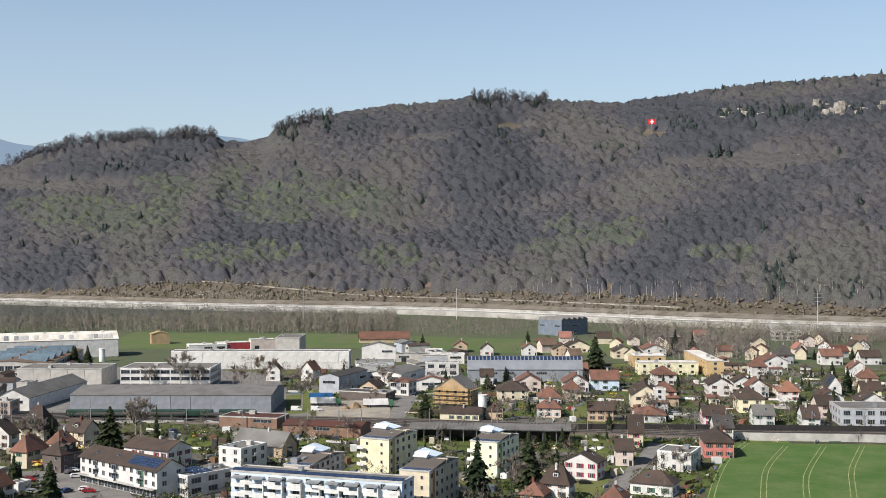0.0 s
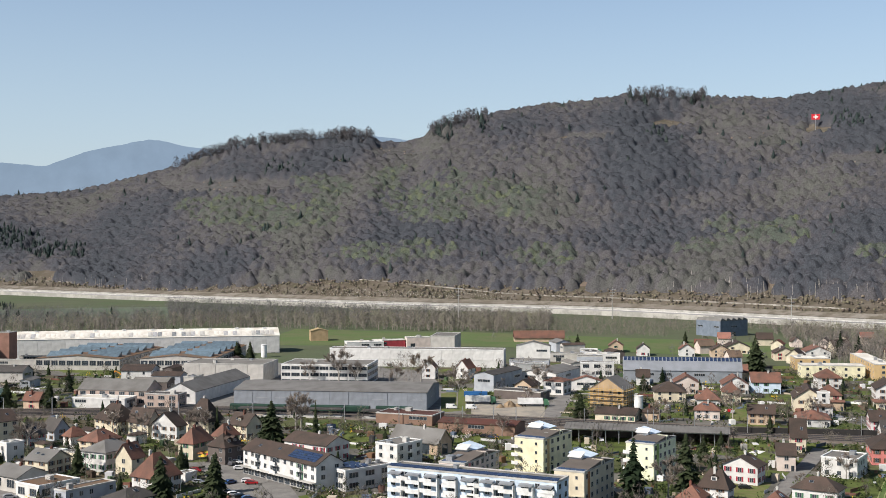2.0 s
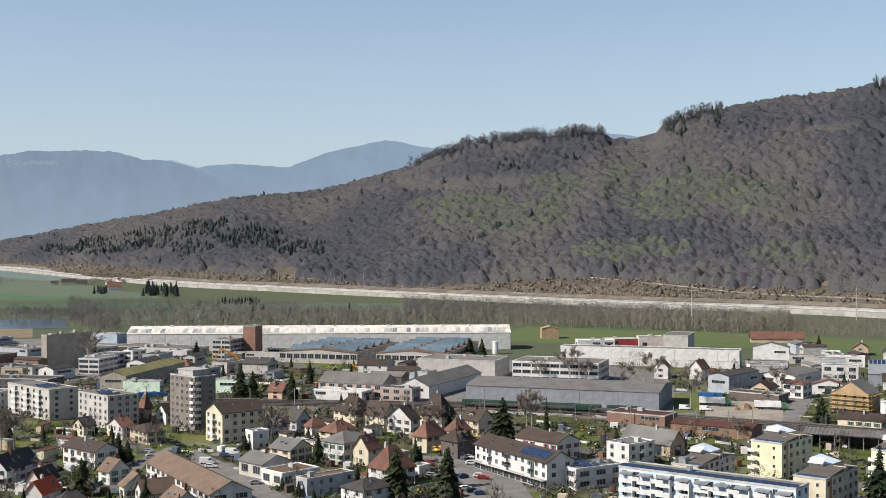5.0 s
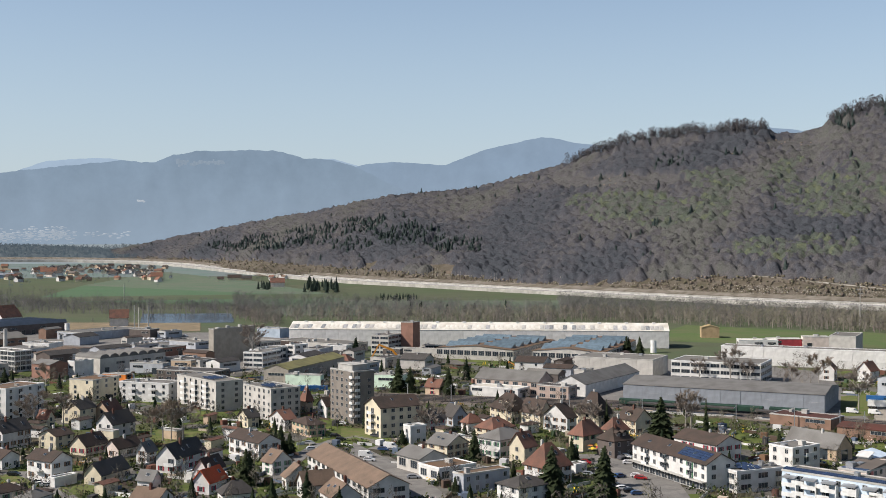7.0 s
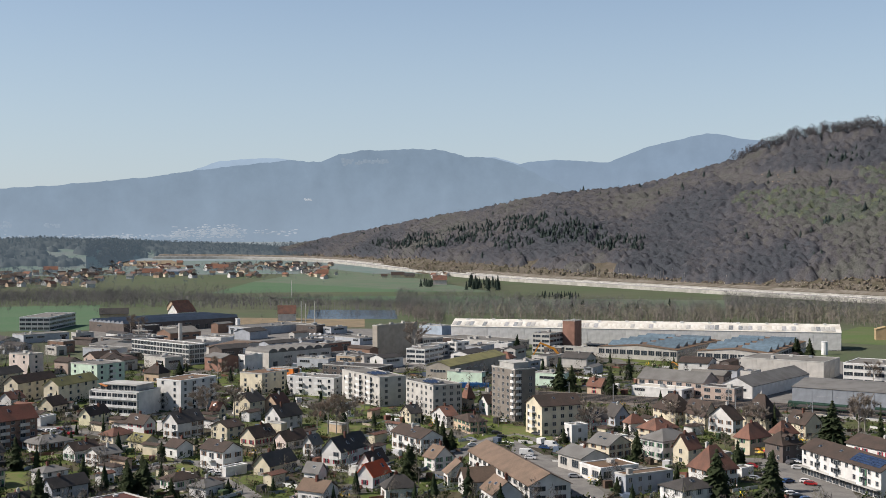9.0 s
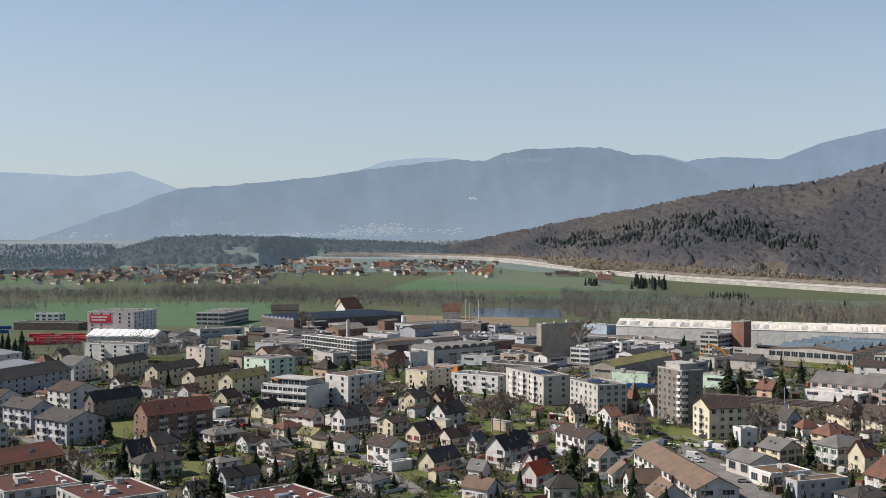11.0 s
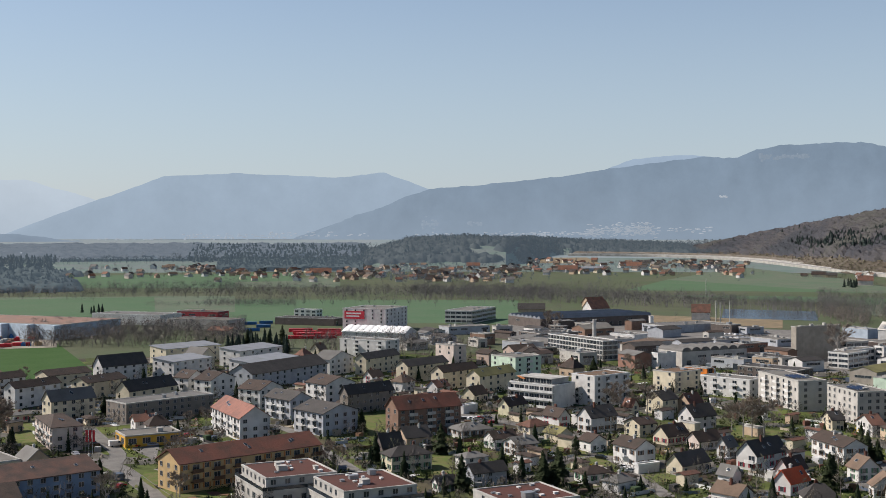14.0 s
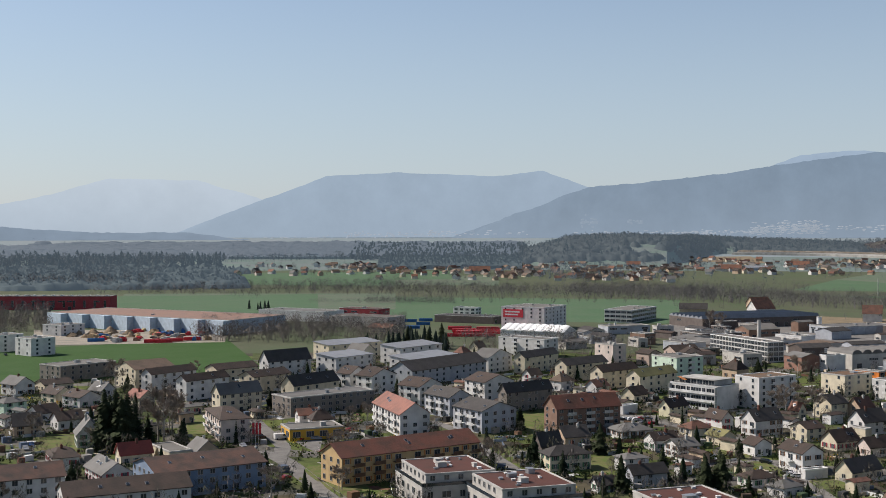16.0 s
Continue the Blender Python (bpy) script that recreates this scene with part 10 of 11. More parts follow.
def mast(x, y, turn, h=8.5):
    c = thing("catenary_mast", "grey steel catenary mast beside railway tracks", "mast", x, y, 0, turn, "catenary masts")
    s = Shape()
    s.box(-0.14, -0.14, -0.3, 0.14, 0.14, h)
    part("post", s, METAL, c)
    s = Shape()
    s.tube((0, 0, h - 1.2), (0, -5.5, h - 1.6), 0.06, 0.05, 5), s.tube((0, 0, h - 0.2), (0, -4.5, h - 1.5), 0.04, 0.04, 5)
    part("arm", s, METAL, c)


def pylon(x, y, h, turn=0):
    c = thing("power_pole", "tall grey power pole with cross arms", "power pole", x, y, 0, turn, "power poles")
    s = Shape()
    s.ring(0, 0, -0.5, 0.55, h, 0.22, 7)
    part("post", s, CONCRETE, c)
    for i in range(3):
        s = Shape()
        s.box(-4 + i, -0.12, h - 2 - i * 3.2, 4 - i, 0.12, h - 1.7 - i * 3.2)
        part("cross_arm", s, METAL, c)


def container(x, y, turn, mat, label, w=12, d=2.5, h=2.6):
    s = Shape()
    n, k = 24, 0.06
    up = [(-w / 2 + i * w / n, d / 2 - (k if i % 2 else 0)) for i in range(n + 1)]
    s.v = [(u, v, z) for z in (0.12, h) for u, v in up + [(u, -v) for u, v in reversed(up)]]
    m_ = len(s.v) // 2
    s.f = [tuple(range(m_))[::-1], tuple(range(m_, 2 * m_))] + [(i, (i + 1) % m_, (i + 1) % m_ + m_, i + m_) for i in range(m_)]
    s.m = [0] * len(s.f)
    solid("container", s, mat, label, "container", "", pose(x, y, 0.05, 0, 0, turn), "containers")


GREEN_STEEL = material("dark_green_steel", (0.02, 0.05, 0.035), 0.5, 0.1)
BLUE_STEEL = material("blue_steel", (0.03, 0.13, 0.33), 0.5)
RED_STEEL = material("red_steel", (0.55, 0.03, 0.04), 0.5)
DARK_WALL = material("dark_noise_wall", (0.03, 0.028, 0.027), 0.85)


def flue(x, y, h, d, label="thin grey mast standing in a yard"):
    s = Shape()
    s.ring(0, 0, -0.3, d / 2, h, d / 2 * 0.96, 14), s.ring(0, 0, h, d / 2 * 1.06, h + 0.3, d / 2 * 1.06, 14)
    solid("silo" if d > 2 else "tall_mast", s, WHITE if "white" in label else CONCRETE, label, "silo" if d > 2 else "mast", "", pose(x, y, land(math.hypot(x, y))))


VILLAGE = []


def far_house(x, y, turn, w, d, h, rh, wall, cover, name="village_house"):
    z = land(math.hypot(x, y))
    VILLAGE.append((x, y, z))
    w, d, h, rh = w * 0.9, d * 0.9, h * 0.85, rh * 0.85
    bl = thing(name, f"{WALLS[wall][1]} {name.replace('_', ' ')} with a {ROOFS[cover][2]} gable roof", "house", x, y, z, turn, "houses of a far village")
    s = Shape()
    s.box(-w / 2, -d / 2, -1.0, w / 2, d / 2, h), s.extrude([(-d / 2, h), (d / 2, h), (0, h + rh - 0.06)], -w / 2, w / 2, "x")
    part("wall", s, WALL_MATS[wall], bl)
    part("roof", gable_roof(w, d, h, rh, 0.6, "x"), ROOF_MATS[cover], bl)


def small_house(x, y, turn, w, d, h, rh, wall, cover):
    """A far house, too small to pick its parts: walls, gables and a jutting roof in one mesh."""
    z = land(math.hypot(x, y))
    VILLAGE.append((x, y, z))
    s = Shape()
    s.box(-w / 2, -d / 2, -1.0, w / 2, d / 2, h), s.extrude([(-d / 2, h), (d / 2, h), (0, h + rh - 0.06)], -w / 2, w / 2, "x")
    roof = gable_roof(w, d, h, rh, 0.7, "x")
    k = len(s.v)
    s.v += roof.v
    s.f += [tuple(k + i for i in f) for f in roof.f]
    s.m += [1] * len(roof.f)
    solid("village_house", s, (WALL_MATS[wall], ROOF_MATS[cover]), f"small {WALLS[wall][1]} village house with a {ROOFS[cover][2]} gable roof", "house", "", Matrix.Translation((x, y, z)) @ Matrix.Rotation(radians(turn), 4, "Z"), "houses of a far village")


YELLOW_CLOTH = material("yellow_cloth", (0.65, 0.45, 0.05), 0.9)
DIGGER = material("digger_paint", (0.62, 0.26, 0.03), 0.5)
EARTH = material("dug_earth", (0.26, 0.19, 0.12), 0.95, 0, 0.3, 0.3, 0.2, 2.0, 0.4)


def heap(x, y, w, h):
    """A loose heap of earth with a rough outline."""
    s = Shape()
    n, rows = 14, 5
    for j in range(rows):
        f = j / rows
        for i in range(n):
            a = 2 * math.pi * i / n
            r = w / 2 * (1 - f) ** 0.8 * (1 + 0.3 * noise.noise((math.cos(a) * 1.5 + x, math.sin(a) * 1.5 + y, f * 2)))
            s.v.append((r * math.cos(a), r * 0.7 * math.sin(a), -0.1 + h * f + 0.2 * noise.noise((a, x, f * 4))))
    s.v.append((0, 0, h * 0.92))
    for j in range(rows - 1):
        s.f += [(j * n + i, j * n + (i + 1) % n, (j + 1) * n + (i + 1) % n, (j + 1) * n + i) for i in range(n)]
    s.f += [((rows - 1) * n + i, (rows - 1) * n + (i + 1) % n, rows * n) for i in range(n)]
    s.m = [0] * len(s.f)
    solid("earth_mound", s, EARTH, "brown heap of dug earth on a gravel yard", "earth mound", "", pose(x, y, 0.05, 0, 0, (x * 7) % 180), "earth mounds")


def excavator(x, y, turn, k=1.0):
    e = thing("excavator", "orange excavator with a raised boom in a scrap yard", "excavator", x, y, 0.05, turn, "excavators")
    e.scale = (k, k, k)
    s = Shape()
    s.extrude([(-2.2, 1.3), (1.6, 1.3), (1.6, 2.0), (0.6, 3.2), (-2.2, 2.9)], -1.4, 1.4, "y")
    body = part("body", s, DIGGER, e)
    s = Shape()
    s.extrude([(0.5, 1.7), (1.9, 1.7), (1.7, 3.3), (0.5, 3.4)], 0.3, 1.42, "y")
    part("cab", s, GLASS, body)
    for sy in (-1.3, 1.3):
        s = Shape()
        s.extrude([(-2.3, 0.4), (-1.9, 0), (1.9, 0), (2.3, 0.4), (2.0, 0.95), (-2.0, 0.95)], sy - 0.35, sy + 0.35, "y")
        part("track", s, TYRE, e)
    s = Shape()
    s.extrude([(0.5, 2.0), (4.2, 6.6), (10.0, 8.8), (10.2, 8.2), (4.8, 5.8), (1.3, 1.7)], -0.35, 0.35, "y")
    part("boom", s, DIGGER, e)
    s = Shape()
    s.extrude([(9.6, 9.0), (10.4, 8.6), (13.4, 3.2), (12.9, 3.0)], -0.28, 0.28, "y")
    part("stick", s, DIGGER, e)
    s = Shape()
    s.extrude([(12.8, 3.2), (13.6, 3.2), (14.0, 2.0), (13.2, 1.4), (12.3, 1.9)], -0.8, 0.8, "y")
    part("grab", s, STEEL_DARK, e)


def platform_roof(x0, y0, x1, y1):
    """A long flat roof on posts over a station platform."""
    L_ = math.hypot(x1 - x0, y1 - y0)
    p = thing("platform_roof", "long dark flat platform roof on steel posts", "platform roof", x0, y0, 0, math.degrees(math.atan2(y1 - y0, x1 - x0)), "platform roofs")
    s = Shape()
    s.box(0, -2.4, 3.9, L_, 2.4, 4.2), s.box(-0.1, -2.5, 3.8, L_ + 0.1, -2.4, 4.3), s.box(-0.1, 2.4, 3.8, L_ + 0.1, 2.5, 4.3)
    part("roof", s, ROOF_MATS["d"], p)
    po = Shape()
    po.box(-0.13, -0.13, 0, 0.13, 0.13, 3.9)
    po = po.mesh("post", STEEL_DARK)
    for i in range(int(L_ / 6) + 1):
        part("post", po, None, p, "", pose(min(i * 6 + 0.5, L_ - 0.5), 0, 0))
    s = Shape()
    s.box(0, -2.6, -0.1, L_, 2.6, 0.85)
    part("platform", s, CONCRETE, p)


def parasol(x, y, mat):
    p = thing("parasol", "open cloth parasol in an inn garden", "parasol", x, y, 0, 0, "parasols")
    s = Shape()
    s.ring(0, 0, 2.2, 1.7, 2.35, 1.6, 8, cap=False), s.ring(0, 0, 2.35, 1.6, 3.0, 0.05, 8)
    part("canopy", s, mat, p)
    s = Shape()
    s.ring(0, 0, 0, 0.04, 3.0, 0.03, 6)
    part("pole", s, METAL, p)


def flagpole(x, y, h):
    p = thing("flagpole", "white flagpole with a hanging red banner", "flagpole", x, y, 0, 62, "flagpoles")
    s = Shape()
    s.ring(0, 0, -0.2, 0.06, h, 0.04, 6)
    part("pole", s, WHITE, p)
    s = Shape()
    s.extrude([(0.08, h - 4.6), (0.5, h - 4.5), (0.9, h - 4.6), (0.95, h - 0.3), (0.6, h - 0.25), (0.08, h - 0.3)], -0.03, 0.03, "y")
    part("banner", s, RED_STEEL, p)


def sign_board(x, y, z, turn, w, h, mat, label):
    b_ = thing("sign_board", label, "sign", x, y, 0, turn)
    s = Shape()
    s.box(-w / 2, -0.1, z, w / 2, 0.1, z + h)
    bd = part("board", s, mat, b_)
    for k in (0.62, 0.25):
        s = Shape()
        s.box(-w * 0.4, -0.13, z + h * k, w * (0.4 if k > 0.5 else 0.2), -0.105, z + h * (k + 0.18))
        part("writing_bar", s, METAL, bd)
    for u in (-w * 0.4, w * 0.4):
        s = Shape()
        s.box(u - 0.1, 0.1, -0.1, u + 0.1, 0.25, z + h * 0.8)
        part("post", s, METAL, b_)

car(-124.7, 407.9, 20)
car(-115.4, 386.6, 10)
car(-120.4, 384.0, 60)
car(-113.2, 383.9, 10)
car(46.8, 396.7, 0)
car(67.5, 444.3, 60)
car(-64.6, 437.0, 20)
car(-27.9, 458.0, 10)
car(-45.7, 487.0, 0)
car(-42.1, 485.6, 0)
car(-129.0, 419.0, 0)
car(-129.7, 416.0, 80)
car(1.3, 484.0, 90)
car(105.6, 567.4, 0)
car(107.2, 561.8, 0)
car(60.9, 573.5, 80)
car(61.8, 569.6, 80)
car(111.3, 569.3, 0)
car(-261.3, 441.7, 10)
car(-232.9, 420.1, 5)
car(-181.7, 353.3, 30)
car(-138.6, 402.2, 0)
car(-130.8, 382.4, 10)
car(-116.4, 368.4, 30)
car(-113.6, 365.6, 30)
car(-110.5, 362.9, 30)
car(-107.3, 360.3, 30)
car(-240.3, 384.2, 40)
car(-247.4, 413.2, 30)
car(-241.3, 407.1, 30)
car(-210.0, 374.0, 20)
car(-215.6, 394.9, 10)
car(-287.8, 293.5, 40)
car(-284.1, 291.4, 40)
car(-281.8, 291.6, 40)
car(-305.4, 300.3, 20)
car(-401.8, 399.4, 0)
car(-257.8, 381.9, 10)
car(-247.9, 394.6, 10)
car(-404.0, 314.6, 80)
car(-403.9, 316.9, 80)
car(-402.4, 318.5, 80)
car(-400.9, 320.1, 80)
car(-400.7, 322.7, 80)
car(-400.2, 325.4, 80)
car(-391.5, 316.8, 80)
car(-389.1, 319.4, 80)
car(-432.1, 181.8, 80)
car(-425.2, 184.2, 60)
car(-361.9, 145.9, 120)
car(-434.5, 174.7, 90)
car(-457.9, 82.8, 0)
car(-465.3, 86.1, 0)
car(-436.2, 203.7, 100)
car(-428.1, 178.4, 10)
car(-813.6, 135.1, 0)
car(-423.9, 154.1, 0)
van(-214.9, 380.2, 20)
van(-215.2, 399.8, 10)
van(-221.7, 404.0, 90)
van(-294.9, 308.4, 10)
van(-432.8, 172.6, 90)
van(-69.4, 568.6, 0)
van(-60.0, 568.5, 0)
truck(-57.9, 588.2, 0)
van(15.5, 482.2, -86, None, "white van parked in an open railway shed")
van(29.0, 481.2, -86, SHUT["g"], "green van parked in an open railway shed")
truck(-31.8, 582.0, 5)
truck(-5.7, 857.8, 0)
wagon(-162.8, 545.5, -2.5, GREEN_STEEL, "dark green railway wagon standing on a siding")
wagon(-152.5, 545.4, -2.5, GREEN_STEEL, "dark green railway wagon standing on a siding")
wagon(-124.2, 545.3, -2.5, GREEN_STEEL, "dark green railway wagon standing on a siding")
wagon(-112.7, 545.2, -2.5, GREEN_STEEL, "dark green railway wagon standing on a siding")
wagon(-93.4, 545.1, -2.5, GREEN_STEEL, "dark green railway wagon standing on a siding")
mast(-186.1, 517.5, 0)
mast(-151.9, 517.3, 0)
mast(-110.5, 517.0, 0)
mast(-86.2, 516.9, 0)
mast(-67.9, 516.7, 0)
mast(-58.2, 516.7, 0)
mast(-44.8, 516.6, 0)
mast(-35.1, 516.5, 0)
mast(-5.9, 516.4, 0)
mast(20.8, 516.2, 0)
mast(23.2, 516.2, 0)
mast(39.6, 508.4, 0)
mast(61.1, 508.2, 0)
mast(106.5, 508.0, 0)
mast(119.4, 507.9, 0)
mast(121.8, 507.9, 0)
mast(134.0, 507.8, 0)
mast(155.9, 507.7, 0)
mast(159.5, 507.6, 0)
mast(178.1, 507.5, 0)
mast(-197.8, 540.7, 0)
mast(-221.1, 533.9, 0)
mast(-249.5, 525.5, 0)
mast(-270.1, 519.5, 0)
pylon(14, 1239, 32.6)
pylon(176, 1137, 28.7)
pylon(314, 1007, 38.2)
pylon(-131, 1126, 37.3)
flue(-674, 798, 22.6, 0.9)
flue(-671, 800, 20.6, 0.9)
flue(-656, 794, 23.2, 0.9)
flue(-1012, 1179, 21.9, 0.9)
flue(-706, 753, 9.5, 4.2, "white silo tank on a factory roof")
flue(-650, 632, 15, 3.0, "brown factory chimney stack")
flue(-229, 807, 8.5, 4.2, "white cylindrical silo beside a hall")
flue(19, 580, 6, 4.4, "white cylindrical tank near the railway")
container(-336.0, 532.1, 32, BLUE_STEEL, "blue corrugated steel container in a yard")
container(-331.1, 533.5, 32, BLUE_STEEL, "blue corrugated steel container in a yard")
container(-62.7, 615.9, 6, BLUE_STEEL, "blue corrugated steel container in a yard")
container(-873.9, 464.7, 62, BLUE_STEEL, "blue corrugated steel container in a yard")
container(-903.3, 490.6, 61, BLUE_STEEL, "blue corrugated steel container in a yard")
container(-940.3, 513.4, 61, BLUE_STEEL, "blue corrugated steel container in a yard")
container(-938.9, 496.6, 62, BLUE_STEEL, "blue corrugated steel container in a yard")
container(-791.2, 457.4, 60, RED_STEEL, "red corrugated steel container in a yard")
for row, d in enumerate((938, 958, 980)):
    for k in range(4):
        a = radians(55.3 + 1.35 * k + 0.2 * row)
        container(-d * math.sin(a), d * math.cos(a), math.degrees(a) + (4 if k % 2 else -3), RED_STEEL, "low red stack of crates in a yard beside a tent", 19, 4, 2.2 + 0.5 * (k % 2))
container(-785.5, 463.5, 59, RED_STEEL, "red corrugated steel container in a yard")
container(-783.8, 472.1, 59, RED_STEEL, "red corrugated steel container in a yard")
container(-778.0, 478.2, 58, RED_STEEL, "red corrugated steel container in a yard")
container(-814.0, 475.4, 60, RED_STEEL, "red corrugated steel container in a yard")
container(-810.9, 485.9, 59, RED_STEEL, "red corrugated steel container in a yard")
container(-804.0, 493.2, 58, RED_STEEL, "red corrugated steel container in a yard")
container(-797.5, 500.2, 58, RED_STEEL, "red corrugated steel container in a yard")
container(-856.1, 243.0, 74, RED_STEEL, "red corrugated steel container in a yard")
container(-852.0, 250.1, 74, RED_STEEL, "red corrugated steel container in a yard")
container(-856.6, 259.8, 73, RED_STEEL, "red corrugated steel container in a yard")
container(-859.3, 273.4, 72, RED_STEEL, "red corrugated steel container in a yard")
container(-885.4, 209.8, 77, BLUE_STEEL, "blue corrugated steel container in a yard")
container(-48.9, 837.1, 3, RED_STEEL, "red corrugated steel container in a yard")
far_house(-2006, 1874, 12, 10.9, 8.4, 5.1, 3.8, "W", "r")
far_house(-1535, 1522, 94, 13.5, 10.5, 6.4, 4.7, "W", "b")
far_house(-1608, 1571, 170, 13.7, 10.6, 6.5, 4.7, "C", "b")
far_house(-1792, 1553, 30, 10.0, 7.7, 4.7, 3.4, "C", "b")
far_house(-1595, 1519, 152, 14.6, 11.3, 6.9, 5.0, "C", "r")
far_house(-1805, 1749, 50, 9.9, 7.6, 4.7, 3.4, "W", "o")
far_house(-1383, 1684, 164, 14.5, 11.2, 6.8, 5.0, "C", "r")
far_house(-1490, 1574, 75, 13.8, 10.7, 6.5, 4.8, "W", "b")
far_house(-1681, 1794, 146, 9.3, 7.2, 4.4, 3.2, "C", "r")
far_house(-2120, 1849, 96, 12.4, 9.6, 5.9, 4.3, "C", "tan")
far_house(-1776, 1807, 74, 14.8, 11.5, 7.0, 5.1, "W", "r")
far_house(-1732, 1599, 134, 10.1, 7.8, 4.8, 3.5, "C", "o")
far_house(-1725, 1661, 11, 14.2, 11.0, 6.7, 4.9, "W", "g")
far_house(-1661, 1548, 60, 12.3, 9.5, 5.8, 4.3, "W", "r")
far_house(-1829, 1673, 161, 8.5, 6.6, 4.0, 2.9, "P", "r")
far_house(-1411, 1726, 52, 14.6, 11.3, 6.9, 5.0, "W", "r")
far_house(-1391, 1709, 147, 11.0, 8.5, 5.2, 3.8, "W", "b")
far_house(-1930, 1841, 69, 11.2, 8.6, 5.3, 3.9, "W", "r")
far_house(-1583, 1941, 31, 8.3, 6.4, 3.9, 2.9, "W", "o")
far_house(-1641, 1878, 177, 10.2, 7.9, 4.8, 3.5, "W", "o")
far_house(-1868, 1868, 30, 8.6, 6.7, 4.1, 3.0, "W", "b")
far_house(-1794, 1972, 45, 8.5, 6.6, 4.0, 2.9, "T", "tan")
far_house(-1670, 2077, 178, 11.7, 9.1, 5.6, 4.1, "T", "b")
far_house(-1827, 1864, 76, 11.0, 8.5, 5.2, 3.8, "W", "b")
far_house(-1599, 1501, 6, 13.7, 10.6, 6.5, 4.7, "T", "b")
far_house(-1917, 1802, 157, 9.6, 7.4, 4.5, 3.3, "W", "o")
far_house(-2077, 1875, 178, 14.4, 11.1, 6.8, 5.0, "W", "r")
far_house(-1541, 1530, 7, 12.6, 9.7, 5.9, 4.3, "P", "b")
far_house(-1764, 1741, 61, 14.4, 11.1, 6.8, 5.0, "W", "b")
far_house(-1494, 1629, 39, 12.5, 9.7, 5.9, 4.3, "T", "tan")
far_house(-1441, 1661, 13, 10.5, 8.1, 5.0, 3.6, "T", "o")
far_house(-1320, 1624, 162, 12.7, 9.8, 6.0, 4.4, "W", "o")
far_house(-1606, 1443, 30, 12.7, 9.8, 6.0, 4.4, "W", "g")
far_house(-1602, 1733, 144, 13.2, 10.2, 6.2, 4.6, "T", "b")
far_house(-1984, 1837, 71, 12.3, 9.5, 5.8, 4.2, "C", "r")
far_house(-1637, 1864, 29, 9.7, 7.5, 4.6, 3.4, "W", "b")
far_house(-1504, 1610, 79, 12.0, 9.2, 5.7, 4.1, "T", "tan")
far_house(-1747, 1542, 46, 9.0, 7.0, 4.3, 3.1, "W", "g")
far_house(-1812, 2066, 53, 8.8, 6.8, 4.1, 3.0, "W", "r")
far_house(-1977, 1922, 37, 14.6, 11.3, 6.9, 5.0, "T", "o")
far_house(-1550, 1912, 14, 13.3, 10.2, 6.3, 4.6, "T", "r")
far_house(-1401, 1687, 154, 10.7, 8.2, 5.0, 3.7, "T", "o")
far_house(-1797, 2051, 54, 14.1, 10.9, 6.6, 4.9, "W", "b")
far_house(-1591, 1858, 157, 13.5, 10.4, 6.4, 4.7, "W", "r")
far_house(-2002, 1831, 98, 11.5, 8.9, 5.4, 4.0, "C", "r")
far_house(-1440, 1726, 98, 8.3, 6.4, 3.9, 2.9, "C", "r")
far_house(-1591, 1629, 44, 11.4, 8.8, 5.4, 4.0, "W", "tan")
far_house(-1618, 1897, 122, 13.3, 10.3, 6.3, 4.6, "P", "r")
far_house(-1736, 1860, 164, 14.3, 11.0, 6.7, 4.9, "T", "g")
far_house(-1589, 1522, 80, 13.4, 10.4, 6.4, 4.6, "W", "tan")
far_house(-1689, 1525, 24, 10.6, 8.2, 5.0, 3.7, "P", "r")
far_house(-2043, 1807, 162, 13.6, 10.5, 6.4, 4.7, "W", "r")
far_house(-1698, 1666, 14, 10.6, 8.2, 5.0, 3.6, "W", "r")
far_house(-1456, 1581, 31, 10.4, 8.1, 4.9, 3.6, "C", "r")
far_house(-1492, 1774, 65, 11.7, 9.0, 5.5, 4.0, "W", "g")
far_house(-1764, 2041, 103, 9.5, 7.3, 4.5, 3.3, "T", "b")
far_house(-1408, 1710, 117, 14.6, 11.3, 6.9, 5.1, "W", "b")
far_house(-1510, 1658, 153, 12.3, 9.5, 5.8, 4.3, "P", "r")
far_house(-1450, 1600, 40, 9.8, 7.6, 4.6, 3.4, "T", "b")
far_house(-1621, 1588, 162, 11.8, 9.1, 5.6, 4.1, "W", "o")
far_house(-1925, 1175, 74, 13.6, 10.5, 6.5, 4.7, "C", "o")
far_house(-2207, 1063, 111, 11.8, 9.1, 5.6, 4.1, "P", "tan")
far_house(-1663, 993, 12, 12.4, 9.6, 5.8, 4.3, "W", "tan")
far_house(-1437, 1214, 56, 14.3, 11.1, 6.8, 4.9, "W", "g")
far_house(-2129, 1077, 140, 9.7, 7.5, 4.6, 3.4, "T", "tan")
far_house(-2119, 1111, 72, 10.2, 7.9, 4.8, 3.5, "W", "b")
far_house(-1741, 1180, 3, 13.0, 10.0, 6.1, 4.5, "W", "r")
far_house(-1798, 1000, 22, 9.6, 7.4, 4.5, 3.3, "C", "r")
far_house(-1746, 867, 31, 10.2, 7.8, 4.8, 3.5, "P", "b")
far_house(-2013, 1056, 15, 9.1, 7.0, 4.3, 3.1, "P", "b")
far_house(-2184, 1304, 74, 14.1, 10.9, 6.6, 4.9, "W", "tan")
far_house(-2057, 1123, 29, 11.6, 9.0, 5.5, 4.0, "T", "b")
far_house(-1673, 1349, 72, 11.8, 9.1, 5.6, 4.1, "C", "g")
